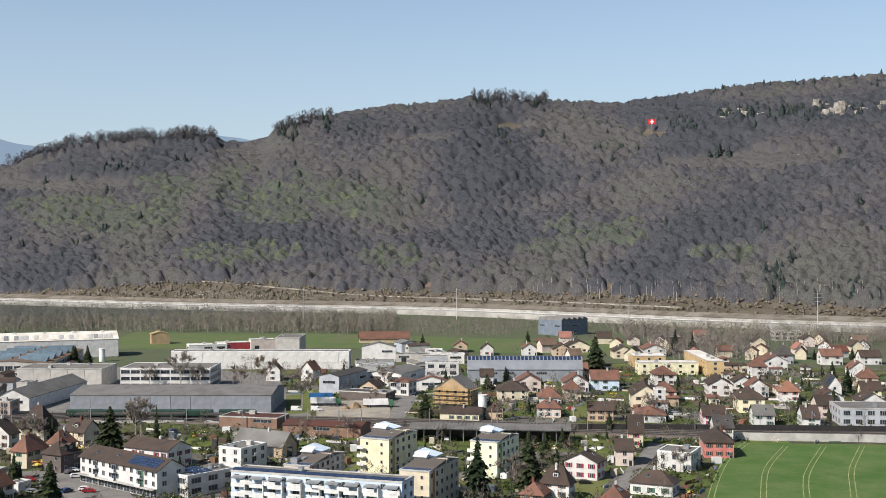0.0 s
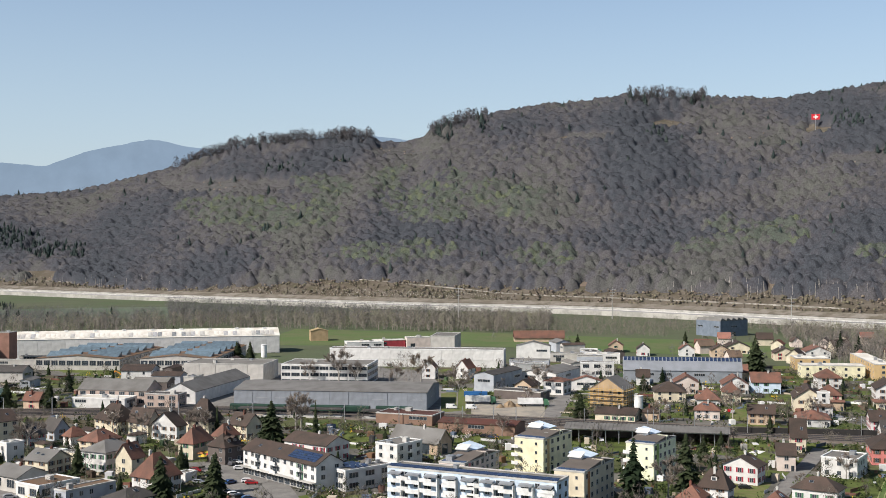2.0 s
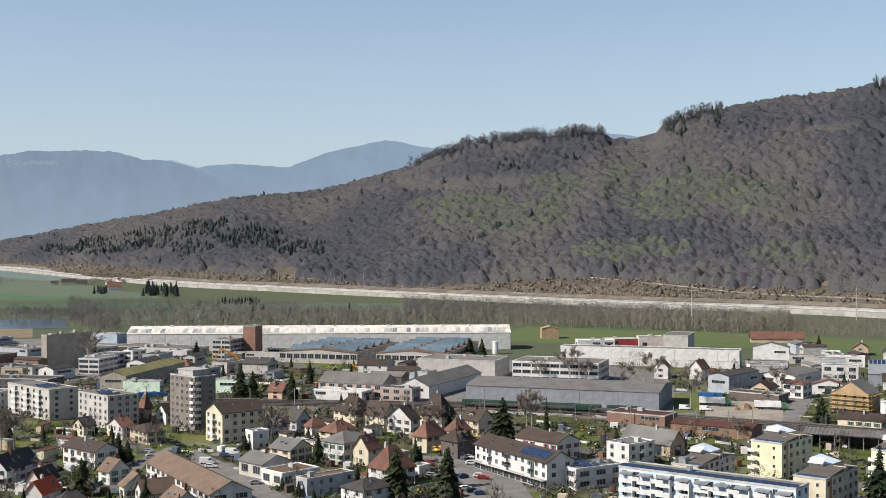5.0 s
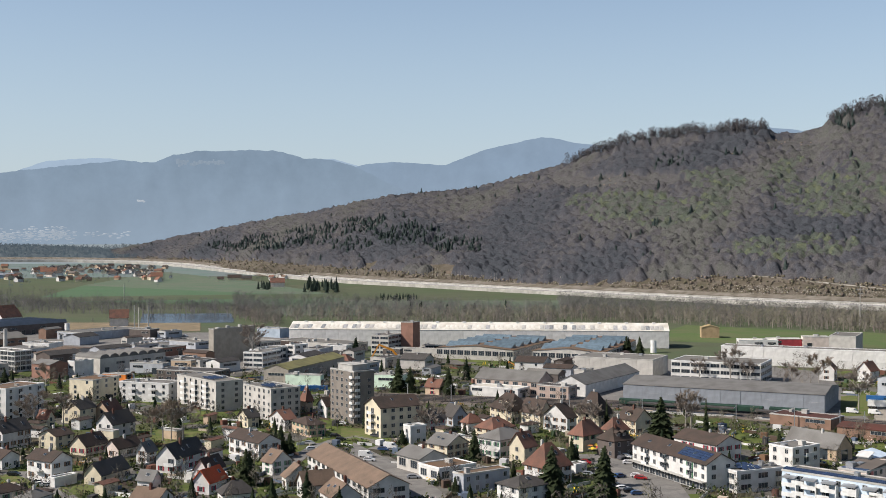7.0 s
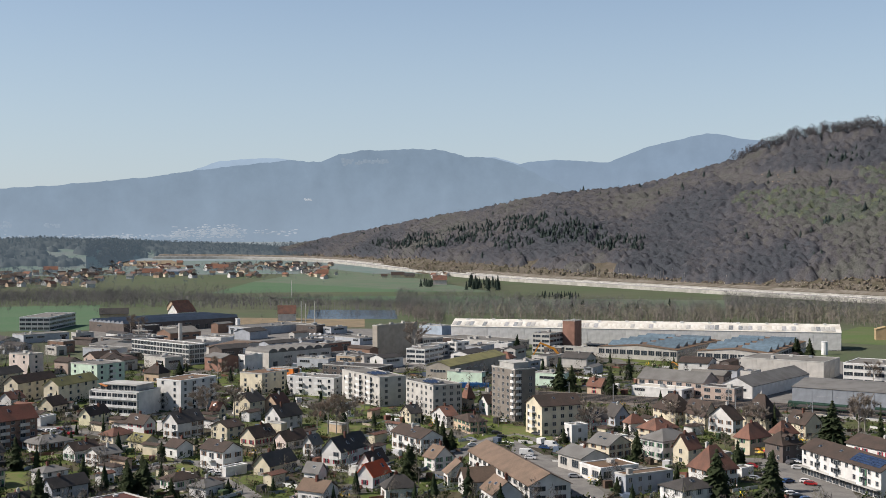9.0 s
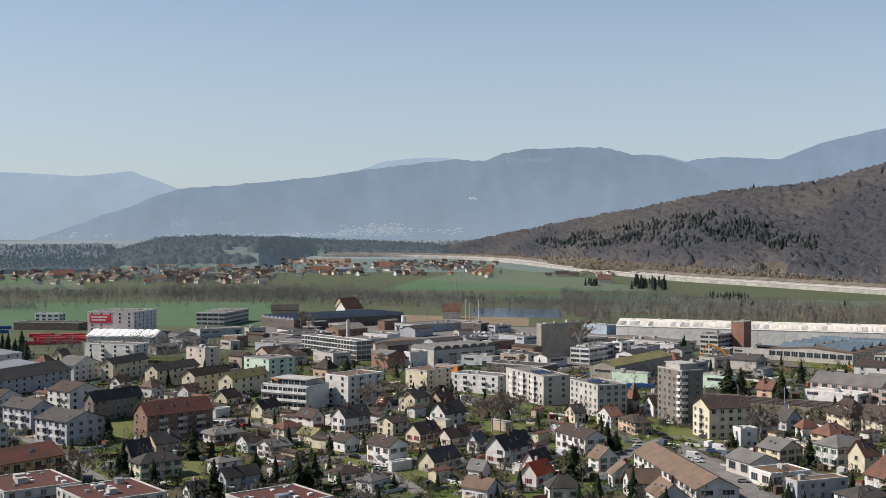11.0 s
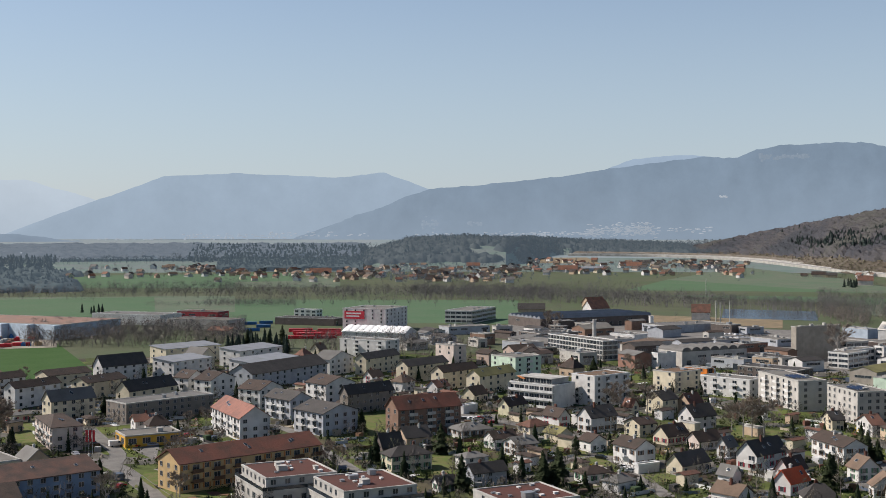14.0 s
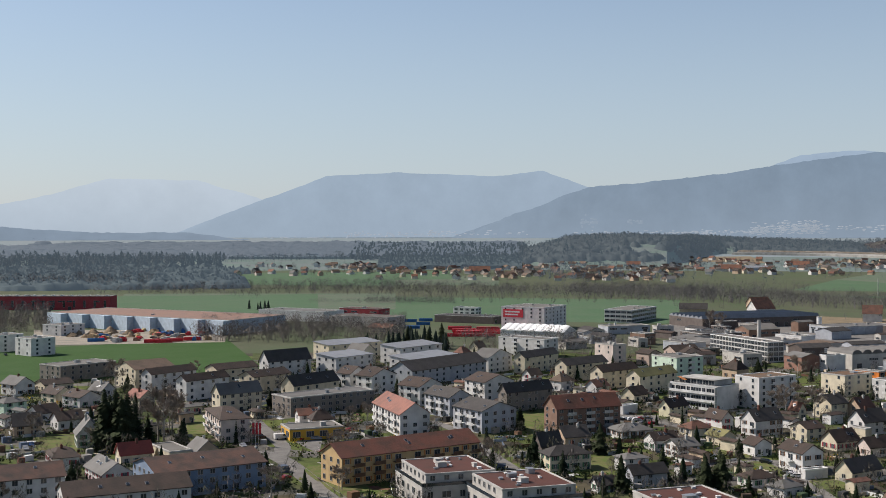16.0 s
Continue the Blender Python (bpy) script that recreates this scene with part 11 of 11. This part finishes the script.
far_house(-2225, 1182, 3, 14.7, 11.4, 7.0, 5.1, "C", "b")
far_house(-1832, 1536, 3, 9.3, 7.2, 4.4, 3.2, "W", "g")
far_house(-2236, 1233, 159, 14.3, 11.0, 6.7, 4.9, "W", "b")
far_house(-1734, 1091, 68, 14.0, 10.8, 6.6, 4.8, "P", "b")
far_house(-1545, 1217, 111, 12.1, 9.4, 5.7, 4.2, "W", "o")
far_house(-1770, 1445, 133, 12.5, 9.7, 5.9, 4.3, "T", "tan")
far_house(-1859, 1443, 55, 12.1, 9.3, 5.7, 4.2, "P", "tan")
far_house(-1619, 1310, 161, 10.5, 8.1, 5.0, 3.6, "W", "b")
far_house(-1609, 1293, 95, 12.9, 9.9, 6.1, 4.4, "W", "r")
far_house(-1713, 1459, 90, 8.8, 6.8, 4.2, 3.0, "P", "r")
far_house(-1765, 1172, 13, 9.9, 7.6, 4.7, 3.4, "W", "b")
far_house(-1537, 1167, 176, 12.8, 9.9, 6.1, 4.4, "W", "tan")
far_house(-1701, 1324, 49, 8.3, 6.4, 3.9, 2.9, "W", "tan")
far_house(-1482, 1239, 126, 14.7, 11.3, 6.9, 5.1, "W", "o")
far_house(-2087, 1138, 177, 13.1, 10.1, 6.2, 4.5, "C", "g")
far_house(-1630, 1292, 89, 10.9, 8.4, 5.2, 3.8, "W", "o")
far_house(-1990, 990, 51, 11.6, 9.0, 5.5, 4.0, "W", "b")
far_house(-1836, 998, 86, 10.4, 8.0, 4.9, 3.6, "W", "r")
far_house(-1629, 1016, 167, 10.4, 8.1, 4.9, 3.6, "T", "b")
far_house(-1741, 1068, 16, 9.6, 7.4, 4.6, 3.3, "C", "tan")
far_house(-1813, 1108, 110, 12.7, 9.8, 6.0, 4.4, "P", "b")
far_house(-1688, 978, 126, 13.4, 10.4, 6.3, 4.6, "W", "r")
far_house(-1788, 1478, 138, 9.7, 7.5, 4.6, 3.3, "P", "o")
far_house(-2058, 1447, 17, 12.0, 9.3, 5.7, 4.1, "W", "b")
far_house(-2058, 1346, 156, 13.5, 10.4, 6.4, 4.7, "C", "r")
far_house(-1997, 1354, 179, 13.2, 10.2, 6.2, 4.6, "P", "g")
far_house(-1563, 1267, 37, 13.2, 10.2, 6.3, 4.6, "W", "b")
far_house(-2110, 1030, 66, 10.4, 8.0, 4.9, 3.6, "W", "g")
far_house(-1808, 1541, 123, 9.7, 7.5, 4.6, 3.3, "W", "b")
far_house(-1878, 1591, 121, 14.2, 11.0, 6.7, 4.9, "P", "b")
far_house(-1666, 1073, 108, 13.5, 10.4, 6.4, 4.7, "T", "o")
far_house(-1931, 1246, 7, 11.1, 8.6, 5.2, 3.8, "T", "g")
far_house(-1834, 1503, 65, 10.6, 8.2, 5.0, 3.7, "C", "b")
far_house(-1495, 1189, 96, 12.7, 9.8, 6.0, 4.4, "T", "r")
far_house(-2142, 1098, 38, 14.8, 11.5, 7.0, 5.1, "W", "tan")
far_house(-2197, 1067, 169, 13.7, 10.6, 6.5, 4.7, "P", "r")
far_house(-2101, 1357, 71, 10.3, 7.9, 4.9, 3.5, "P", "g")
far_house(-2040, 1063, 80, 11.3, 8.7, 5.3, 3.9, "C", "r")
far_house(-2261, 1176, 75, 13.4, 10.4, 6.3, 4.6, "P", "b")
far_house(-2097, 1077, 29, 11.9, 9.2, 5.6, 4.1, "W", "o")
far_house(-2011, 1438, 60, 13.8, 10.6, 6.5, 4.8, "W", "tan")
far_house(-1924, 930, 105, 10.8, 8.3, 5.1, 3.7, "W", "g")
far_house(-1990, 1380, 133, 12.2, 9.5, 5.8, 4.2, "W", "o")
far_house(-1886, 1249, 98, 13.1, 10.1, 6.2, 4.5, "P", "g")
far_house(-1463, 1225, 6, 10.0, 7.7, 4.7, 3.4, "C", "tan")
far_house(-1925, 1011, 149, 13.9, 10.7, 6.6, 4.8, "T", "o")
far_house(-1923, 962, 99, 9.5, 7.4, 4.5, 3.3, "W", "b")
far_house(-1793, 935, 169, 11.8, 9.1, 5.6, 4.1, "C", "g")
far_house(-2005, 1462, 32, 13.8, 10.6, 6.5, 4.8, "W", "tan")
far_house(-1895, 1317, 116, 14.1, 10.9, 6.7, 4.9, "C", "b")
far_house(-1717, 1288, 52, 13.2, 10.2, 6.3, 4.6, "W", "b")
far_house(-2162, 1332, 36, 11.7, 9.1, 5.6, 4.1, "C", "r")
far_house(-1621, 1160, 36, 13.5, 10.4, 6.4, 4.6, "W", "r")
far_house(-1929, 1381, 166, 9.4, 7.3, 4.4, 3.2, "P", "b")
far_house(-1896, 1624, 93, 8.3, 6.4, 3.9, 2.9, "C", "tan")
far_house(-2100, 1299, 113, 12.5, 9.6, 5.9, 4.3, "P", "b")
far_house(-1803, 1173, 79, 12.8, 9.9, 6.1, 4.4, "W", "b")
far_house(-2211, 1150, 61, 13.3, 10.3, 6.3, 4.6, "C", "tan")
far_house(-1871, 1060, 13, 9.0, 7.0, 4.3, 3.1, "P", "tan")
far_house(-1831, 1532, 76, 13.3, 10.3, 6.3, 4.6, "W", "b")
far_house(-1986, 1144, 97, 13.3, 10.2, 6.3, 4.6, "W", "r")
far_house(-1862, 1037, 104, 9.4, 7.2, 4.4, 3.2, "T", "b")
far_house(-1977, 960, 123, 14.6, 11.3, 6.9, 5.1, "C", "tan")
far_house(-1537, 1131, 55, 11.2, 8.7, 5.3, 3.9, "C", "b")
far_house(-2016, 1170, 87, 10.3, 8.0, 4.9, 3.6, "W", "tan")
far_house(-1986, 1136, 155, 12.6, 9.8, 6.0, 4.4, "C", "r")
far_house(-1805, 1383, 17, 13.8, 10.6, 6.5, 4.8, "W", "o")
far_house(-1884, 1611, 123, 8.3, 6.4, 3.9, 2.9, "W", "b")
far_house(-1742, 930, 70, 10.7, 8.3, 5.1, 3.7, "P", "o")
far_house(-1572, 1097, 62, 11.1, 8.6, 5.2, 3.8, "W", "r")
far_house(-2194, 1077, 78, 10.9, 8.4, 5.2, 3.8, "T", "b")
far_house(-1712, 1268, 63, 14.7, 11.3, 6.9, 5.1, "C", "tan")
far_house(-2046, 1469, 39, 10.6, 8.2, 5.0, 3.7, "T", "tan")
far_house(-1850, 1097, 28, 11.9, 9.2, 5.6, 4.1, "W", "o")
far_house(-1839, 1155, 18, 13.2, 10.2, 6.2, 4.6, "W", "r")
far_house(-2008, 1039, 72, 10.6, 8.2, 5.0, 3.6, "T", "r")
far_house(-1760, 1017, 144, 14.2, 10.9, 6.7, 4.9, "P", "r")
far_house(-2190, 892, 88, 11.6, 9.0, 5.5, 4.0, "W", "b")
far_house(-2095, 1071, 166, 9.8, 7.5, 4.6, 3.4, "W", "b")
far_house(-2218, 885, 121, 8.5, 6.6, 4.0, 2.9, "P", "g")
far_house(-2304, 903, 166, 11.4, 8.8, 5.4, 3.9, "W", "r")
far_house(-2100, 887, 170, 12.6, 9.8, 6.0, 4.4, "T", "g")
far_house(-2088, 1016, 50, 10.6, 8.2, 5.0, 3.7, "P", "b")
far_house(-2227, 840, 165, 10.0, 7.7, 4.7, 3.5, "P", "tan")
far_house(-2042, 1041, 167, 12.2, 9.4, 5.8, 4.2, "W", "o")
far_house(-2143, 1009, 144, 11.6, 9.0, 5.5, 4.0, "W", "b")
far_house(-2072, 874, 32, 12.8, 9.9, 6.1, 4.4, "P", "tan")
far_house(-1969, 706, 8, 14.0, 10.8, 6.6, 4.8, "C", "b")
far_house(-1938, 937, 81, 9.3, 7.2, 4.4, 3.2, "C", "g")
far_house(-2010, 785, 20, 12.7, 9.8, 6.0, 4.4, "W", "o")
far_house(-2196, 1032, 98, 11.4, 8.8, 5.4, 3.9, "W", "r")
far_house(-2309, 878, 34, 13.9, 10.7, 6.6, 4.8, "W", "g")
far_house(-2037, 1031, 73, 10.4, 8.0, 4.9, 3.6, "C", "tan")
far_house(-2041, 767, 126, 14.3, 11.1, 6.8, 4.9, "P", "b")
far_house(-2204, 993, 10, 8.6, 6.7, 4.1, 3.0, "C", "b")
far_house(-2281, 1088, 132, 12.9, 10.0, 6.1, 4.5, "W", "o")
far_house(-1929, 793, 15, 13.3, 10.2, 6.3, 4.6, "P", "g")
far_house(-1973, 746, 92, 11.2, 8.6, 5.3, 3.9, "P", "o")
far_house(-2032, 839, 113, 9.4, 7.2, 4.4, 3.2, "W", "b")
far_house(-1913, 837, 170, 11.4, 8.8, 5.4, 3.9, "T", "r")
far_house(-1956, 825, 48, 9.9, 7.7, 4.7, 3.4, "W", "r")
far_house(-2159, 998, 21, 12.9, 9.9, 6.1, 4.4, "P", "g")
far_house(-2260, 981, 140, 14.4, 11.1, 6.8, 5.0, "W", "b")
far_house(-1201, 1829, 159, 9.5, 7.3, 4.5, 3.3, "W", "tan")
far_house(-1213, 1838, 83, 10.3, 7.9, 4.9, 3.5, "W", "tan")
far_house(-1174, 1747, 137, 10.1, 7.8, 4.8, 3.5, "W", "g")
far_house(-1206, 1796, 1, 10.9, 8.4, 5.1, 3.8, "W", "r")
far_house(-1156, 1741, 159, 9.3, 7.2, 4.4, 3.2, "T", "tan")
far_house(-1417, 1716, 30, 9.5, 7.3, 4.5, 3.3, "T", "b")
far_house(-1404, 1762, 131, 8.5, 6.5, 4.0, 2.9, "W", "b")
far_house(-1417, 1734, 66, 9.1, 7.0, 4.3, 3.1, "W", "g")
far_house(-1669, 1553, 47, 40, 16, 6, 9, "W", "o", "farmhouse")
far_house(-1663, 1610, 46, 44, 14, 7, 4, "B", "m", "farmhouse")
far_house(-1712, 1776, 44, 34, 16, 6, 9, "W", "o", "farmhouse")
far_house(-1361, 1670, 39, 22, 16, 9, 8, "C", "o", "farmhouse")
far_house(-739, 854, 41, 18, 14, 9, 8, "W", "r", "farmhouse")
far_house(-878, 856, 86, 26, 16, 5, 9, "W", "r", "farmhouse")
far_house(-946, 919, 86, 26, 14, 5, 7, "T", "r", "farmhouse")
far_house(-1848, 1119, 59, 42, 16, 6, 9, "C", "o", "farmhouse")
far_house(-1924, 1528, 52, 30, 14, 6, 7, "W", "o", "farmhouse")
far_house(-1245, 1738, 36, 26, 12, 6, 6, "C", "b", "farmhouse")
far_house(-1227, 1748, 35, 20, 12, 5, 5, "T", "d", "farmhouse")
far_house(-1051, 1581, 34, 24, 14, 9, 8, "P", "r", "farmhouse")
far_house(-1266, 1726, 36, 12, 9, 4, 4, "C", "b", "farmhouse")
far_house(-47, 960, 8, 44, 12, 4, 6, "T", "r", "farmhouse")
far_house(-920, 806, 49, 30, 12, 4, 6, "T", "d", "farmhouse")
# the closer-built parts of the village, by bearing and distance
r = random.Random(93)
# mostly dull roof covers, chosen to suggest haze over the village
for a0, a1, d0, d1, count, covers in ((49.4, 54.3, 1930, 2380, 44, "b b tan tan2 tan"), (39.4, 44.6, 2300, 2760, 50, "b g tan2 tan d tan2"), (54.8, 57.6, 2000, 2430, 22, "r tan tan2 tan"), (59.2, 66, 2130, 2500, 34, "b tan2 tan tan"), (45.2, 49.1, 2280, 2620, 20, "r tan b tan2")):
    made = 0
    while made < count:
        a, d = radians(r.uniform(a0, a1)), r.uniform(d0, d1)
        x, y = -d * math.sin(a), d * math.cos(a)
        if any(math.hypot(x - q[0], y - q[1]) < 17 for q in VILLAGE):
            continue
        made += 1
        w, dd, h = r.uniform(10, 16), r.uniform(8, 11), r.uniform(3.2, 4.8)
        small_house(x, y, r.choice([0, 90, 30, 120, 60]), w, dd, h, r.uniform(2.8, 4.2), r.choice("WCTTP"), r.choice(covers.split()))
r = random.Random(91)
made = 0
while made < 26:
    a, d = radians(r.uniform(-19.8, -4)), r.uniform(790, 985)
    x, y = -d * math.sin(a), d * math.cos(a)
    if inside_building(x, y, 9) or 60 < x < 150 and y > 960:
        continue
    made += 1
    w, dd = r.uniform(9, 15), r.uniform(8, 11)
    FOOTPRINTS.append((x, y, 0, w, dd))
    far_house(x, y, r.choice([0, 90, 20, 70]), w, dd, r.uniform(5, 7.5), r.uniform(3.2, 5), r.choice("WCCP"), r.choice(["r", "b", "b", "r3", "r2", "tan"]), "house")
for i in range(16):
    heap(-r.uniform(890, 985), r.uniform(195, 300), r.uniform(5, 13), r.uniform(1.5, 4))
SITE_STUFF = [WHITE, RED_STEEL, WALL_MATS["wood"], BLUE_STEEL, CONCRETE, WALL_MATS["brick"], WALL_MATS["O"]]
SITE_WORDS = ["white", "red steel", "raw timber", "blue steel", "grey concrete", "brick", "ochre"]
for i in range(44):
    a, d, k = radians(r.uniform(71.6, 77)), r.uniform(900, 1010), r.randrange(7)
    s = Shape()
    for j in range(r.randint(2, 4)):
        w, dd, h, ox, oy = r.uniform(1.2, 3.2), r.uniform(1, 2.2), r.uniform(0.8, 2.4), r.uniform(-3.5, 3.5), r.uniform(-2, 2)
        s.box(ox - w, oy - dd, -0.1, ox + w, oy + dd, h)
        s.box(ox - w * 0.7, oy - dd * 0.8, h - 0.01, ox + w * 0.8, oy + dd * 0.7, h + r.uniform(0.2, 1.0))
    solid("material_stack", s, SITE_STUFF[k], f"stacked {SITE_WORDS[k]} building material on a bare building site", "building material", "", pose(-d * math.sin(a), d * math.cos(a), 0.05, 0, 0, r.uniform(0, 180)), "stacks on the building site")
for i in range(8):
    car(-r.uniform(880, 960), r.uniform(180, 300), r.uniform(0, 180), None, 1.2, True)
r = np.random.RandomState(79)
row_trees = []
for i in range(34):
    a, d = radians(44 + i * 0.62 + r.uniform(-0.15, 0.15)), 1330 + r.uniform(-30, 60)
    row_trees.append((-d * math.sin(a), d * math.cos(a), 0, r.uniform(6, 10), r.uniform(0, 0.4)))
bare_wood("orchard_trees", row_trees, "small round leafless trees in a row across a meadow", 90, 80, True, 0.1, 0.3, HAZED_BELT_TWIG, 0.12)
r = np.random.RandomState(77)
orchard = [(x + r.normal(0, 22), y + r.normal(0, 22), z, r.uniform(4, 11), r.uniform(0, 0.5)) for x, y, z in VILLAGE for k in range(4)]
bare_wood("village_trees", orchard, "leafless trees between the houses of a far village", 30, 78, True, 0.11, 0.3, HAZED_BELT_TWIG, 0.2)
ribbon("railway_noise_wall", [(56, 510), (121, 508), (185, 503), (260, 495)], [(-0.15, 0), (-0.15, 2.7), (0.15, 2.7), (0.15, 0)], DARK_WALL, "long dark noise wall beside the railway", "wall", step=15)
ribbon("field_wall", [(112, 485), (176, 478), (246, 469)], [(-0.2, 0), (-0.2, 3.1), (0.2, 3.1), (0.2, 0)], CONCRETE, "grey concrete panel wall along a green field", "wall", step=5)
car(-636.2, 766.1, 0, 0, 1.0, True)
car(-634.5, 769.4, 90, 1, 1.0, True)
car(-631.7, 770.4, 90, 2, 1.0, True)
car(-627.1, 768.8, 0, 5, 1.0, True)
car(-623.5, 769.4, 5, 0, 1.0, True)
car(-625.2, 774.2, 0, 2, 1.0, True)
car(-618.4, 771.9, 0, 5, 1.0, True)
car(-617.4, 774.0, 0, 1, 1.0, True)
car(-617.0, 777.6, 5, 0, 1.0, True)
car(-611.3, 776.3, 5, 1, 1.0, True)
car(-612.4, 781.3, 90, 0, 1.0, True)
car(-609.2, 783.0, 5, 1, 1.0, True)
car(-619.2, 744.9, 90, 0, 1.0, True)
car(-616.6, 747.8, 90, 0, 1.0, True)
car(-613.6, 748.3, 0, 0, 1.0, True)
car(-609.6, 746.1, 90, 0, 1.0, True)
car(-607.9, 749.4, 0, 1, 1.0, True)
car(-607.2, 751.8, 0, 5, 1.0, True)
car(-604.3, 753.6, 90, 5, 1.0, True)
car(-601.8, 755.7, 90, 5, 1.0, True)
car(-599.4, 756.4, 5, 5, 1.0, True)
car(-593.7, 754.4, 0, 5, 1.0, True)
car(-592.3, 755.7, 0, 2, 1.0, True)
car(-590.3, 757.9, 90, 2, 1.0, True)
car(-600.0, 722.8, 0, 1, 1.0, True)
car(-597.9, 723.4, 5, 1, 1.0, True)
car(-597.6, 727.4, 90, 5, 1.0, True)
car(-593.5, 726.2, 5, 0, 1.0, True)
car(-592.6, 730.1, 5, 1, 1.0, True)
car(-590.7, 731.9, 90, 1, 1.0, True)
car(-586.4, 730.3, 0, 1, 1.0, True)
car(-583.1, 731.9, 5, 1, 1.0, True)
car(-582.6, 735.4, 90, 0, 1.0, True)
car(-580.6, 736.6, 5, 2, 1.0, True)
heap(-42.6, 580.1, 9, 3.2)
heap(-38.1, 582.0, 6, 2.2)
heap(-46.7, 576.1, 5, 2.0)
heap(-950.0, 223.0, 14, 5)
heap(-954.0, 237.1, 18, 6)
heap(-936.1, 247.1, 12, 4)
heap(-922.8, 210.3, 9, 3)
excavator(-348.6, 664.5, 206, 1.5)
excavator(-271.7, 664.8, 172, 0.6)
parasol(-145.0, 426.5, AWNING)
parasol(-143.3, 427.5, YELLOW_CLOTH)
parasol(-140.6, 424.3, RED_STEEL)
parasol(-138.4, 422.2, YELLOW_CLOTH)
parasol(-142.0, 420.1, YELLOW_CLOTH)
flagpole(-424.4, 157.8, 9)
flagpole(-423.8, 158.9, 9)
flagpole(-423.2, 160.0, 9)
sign_board(-530.6, 577.4, 4.2, 43, 14, 3.2, WHITE, "white sign board with grey lines of writing")
sign_board(-438.8, 159.5, 0.6, 70, 5, 2.6, RED_STEEL, "red hoarding with pale lines of writing")
platform_roof(-163.0, 533.2, -115.0, 534.1)
platform_roof(-105.3, 531.5, -69.7, 531.4)
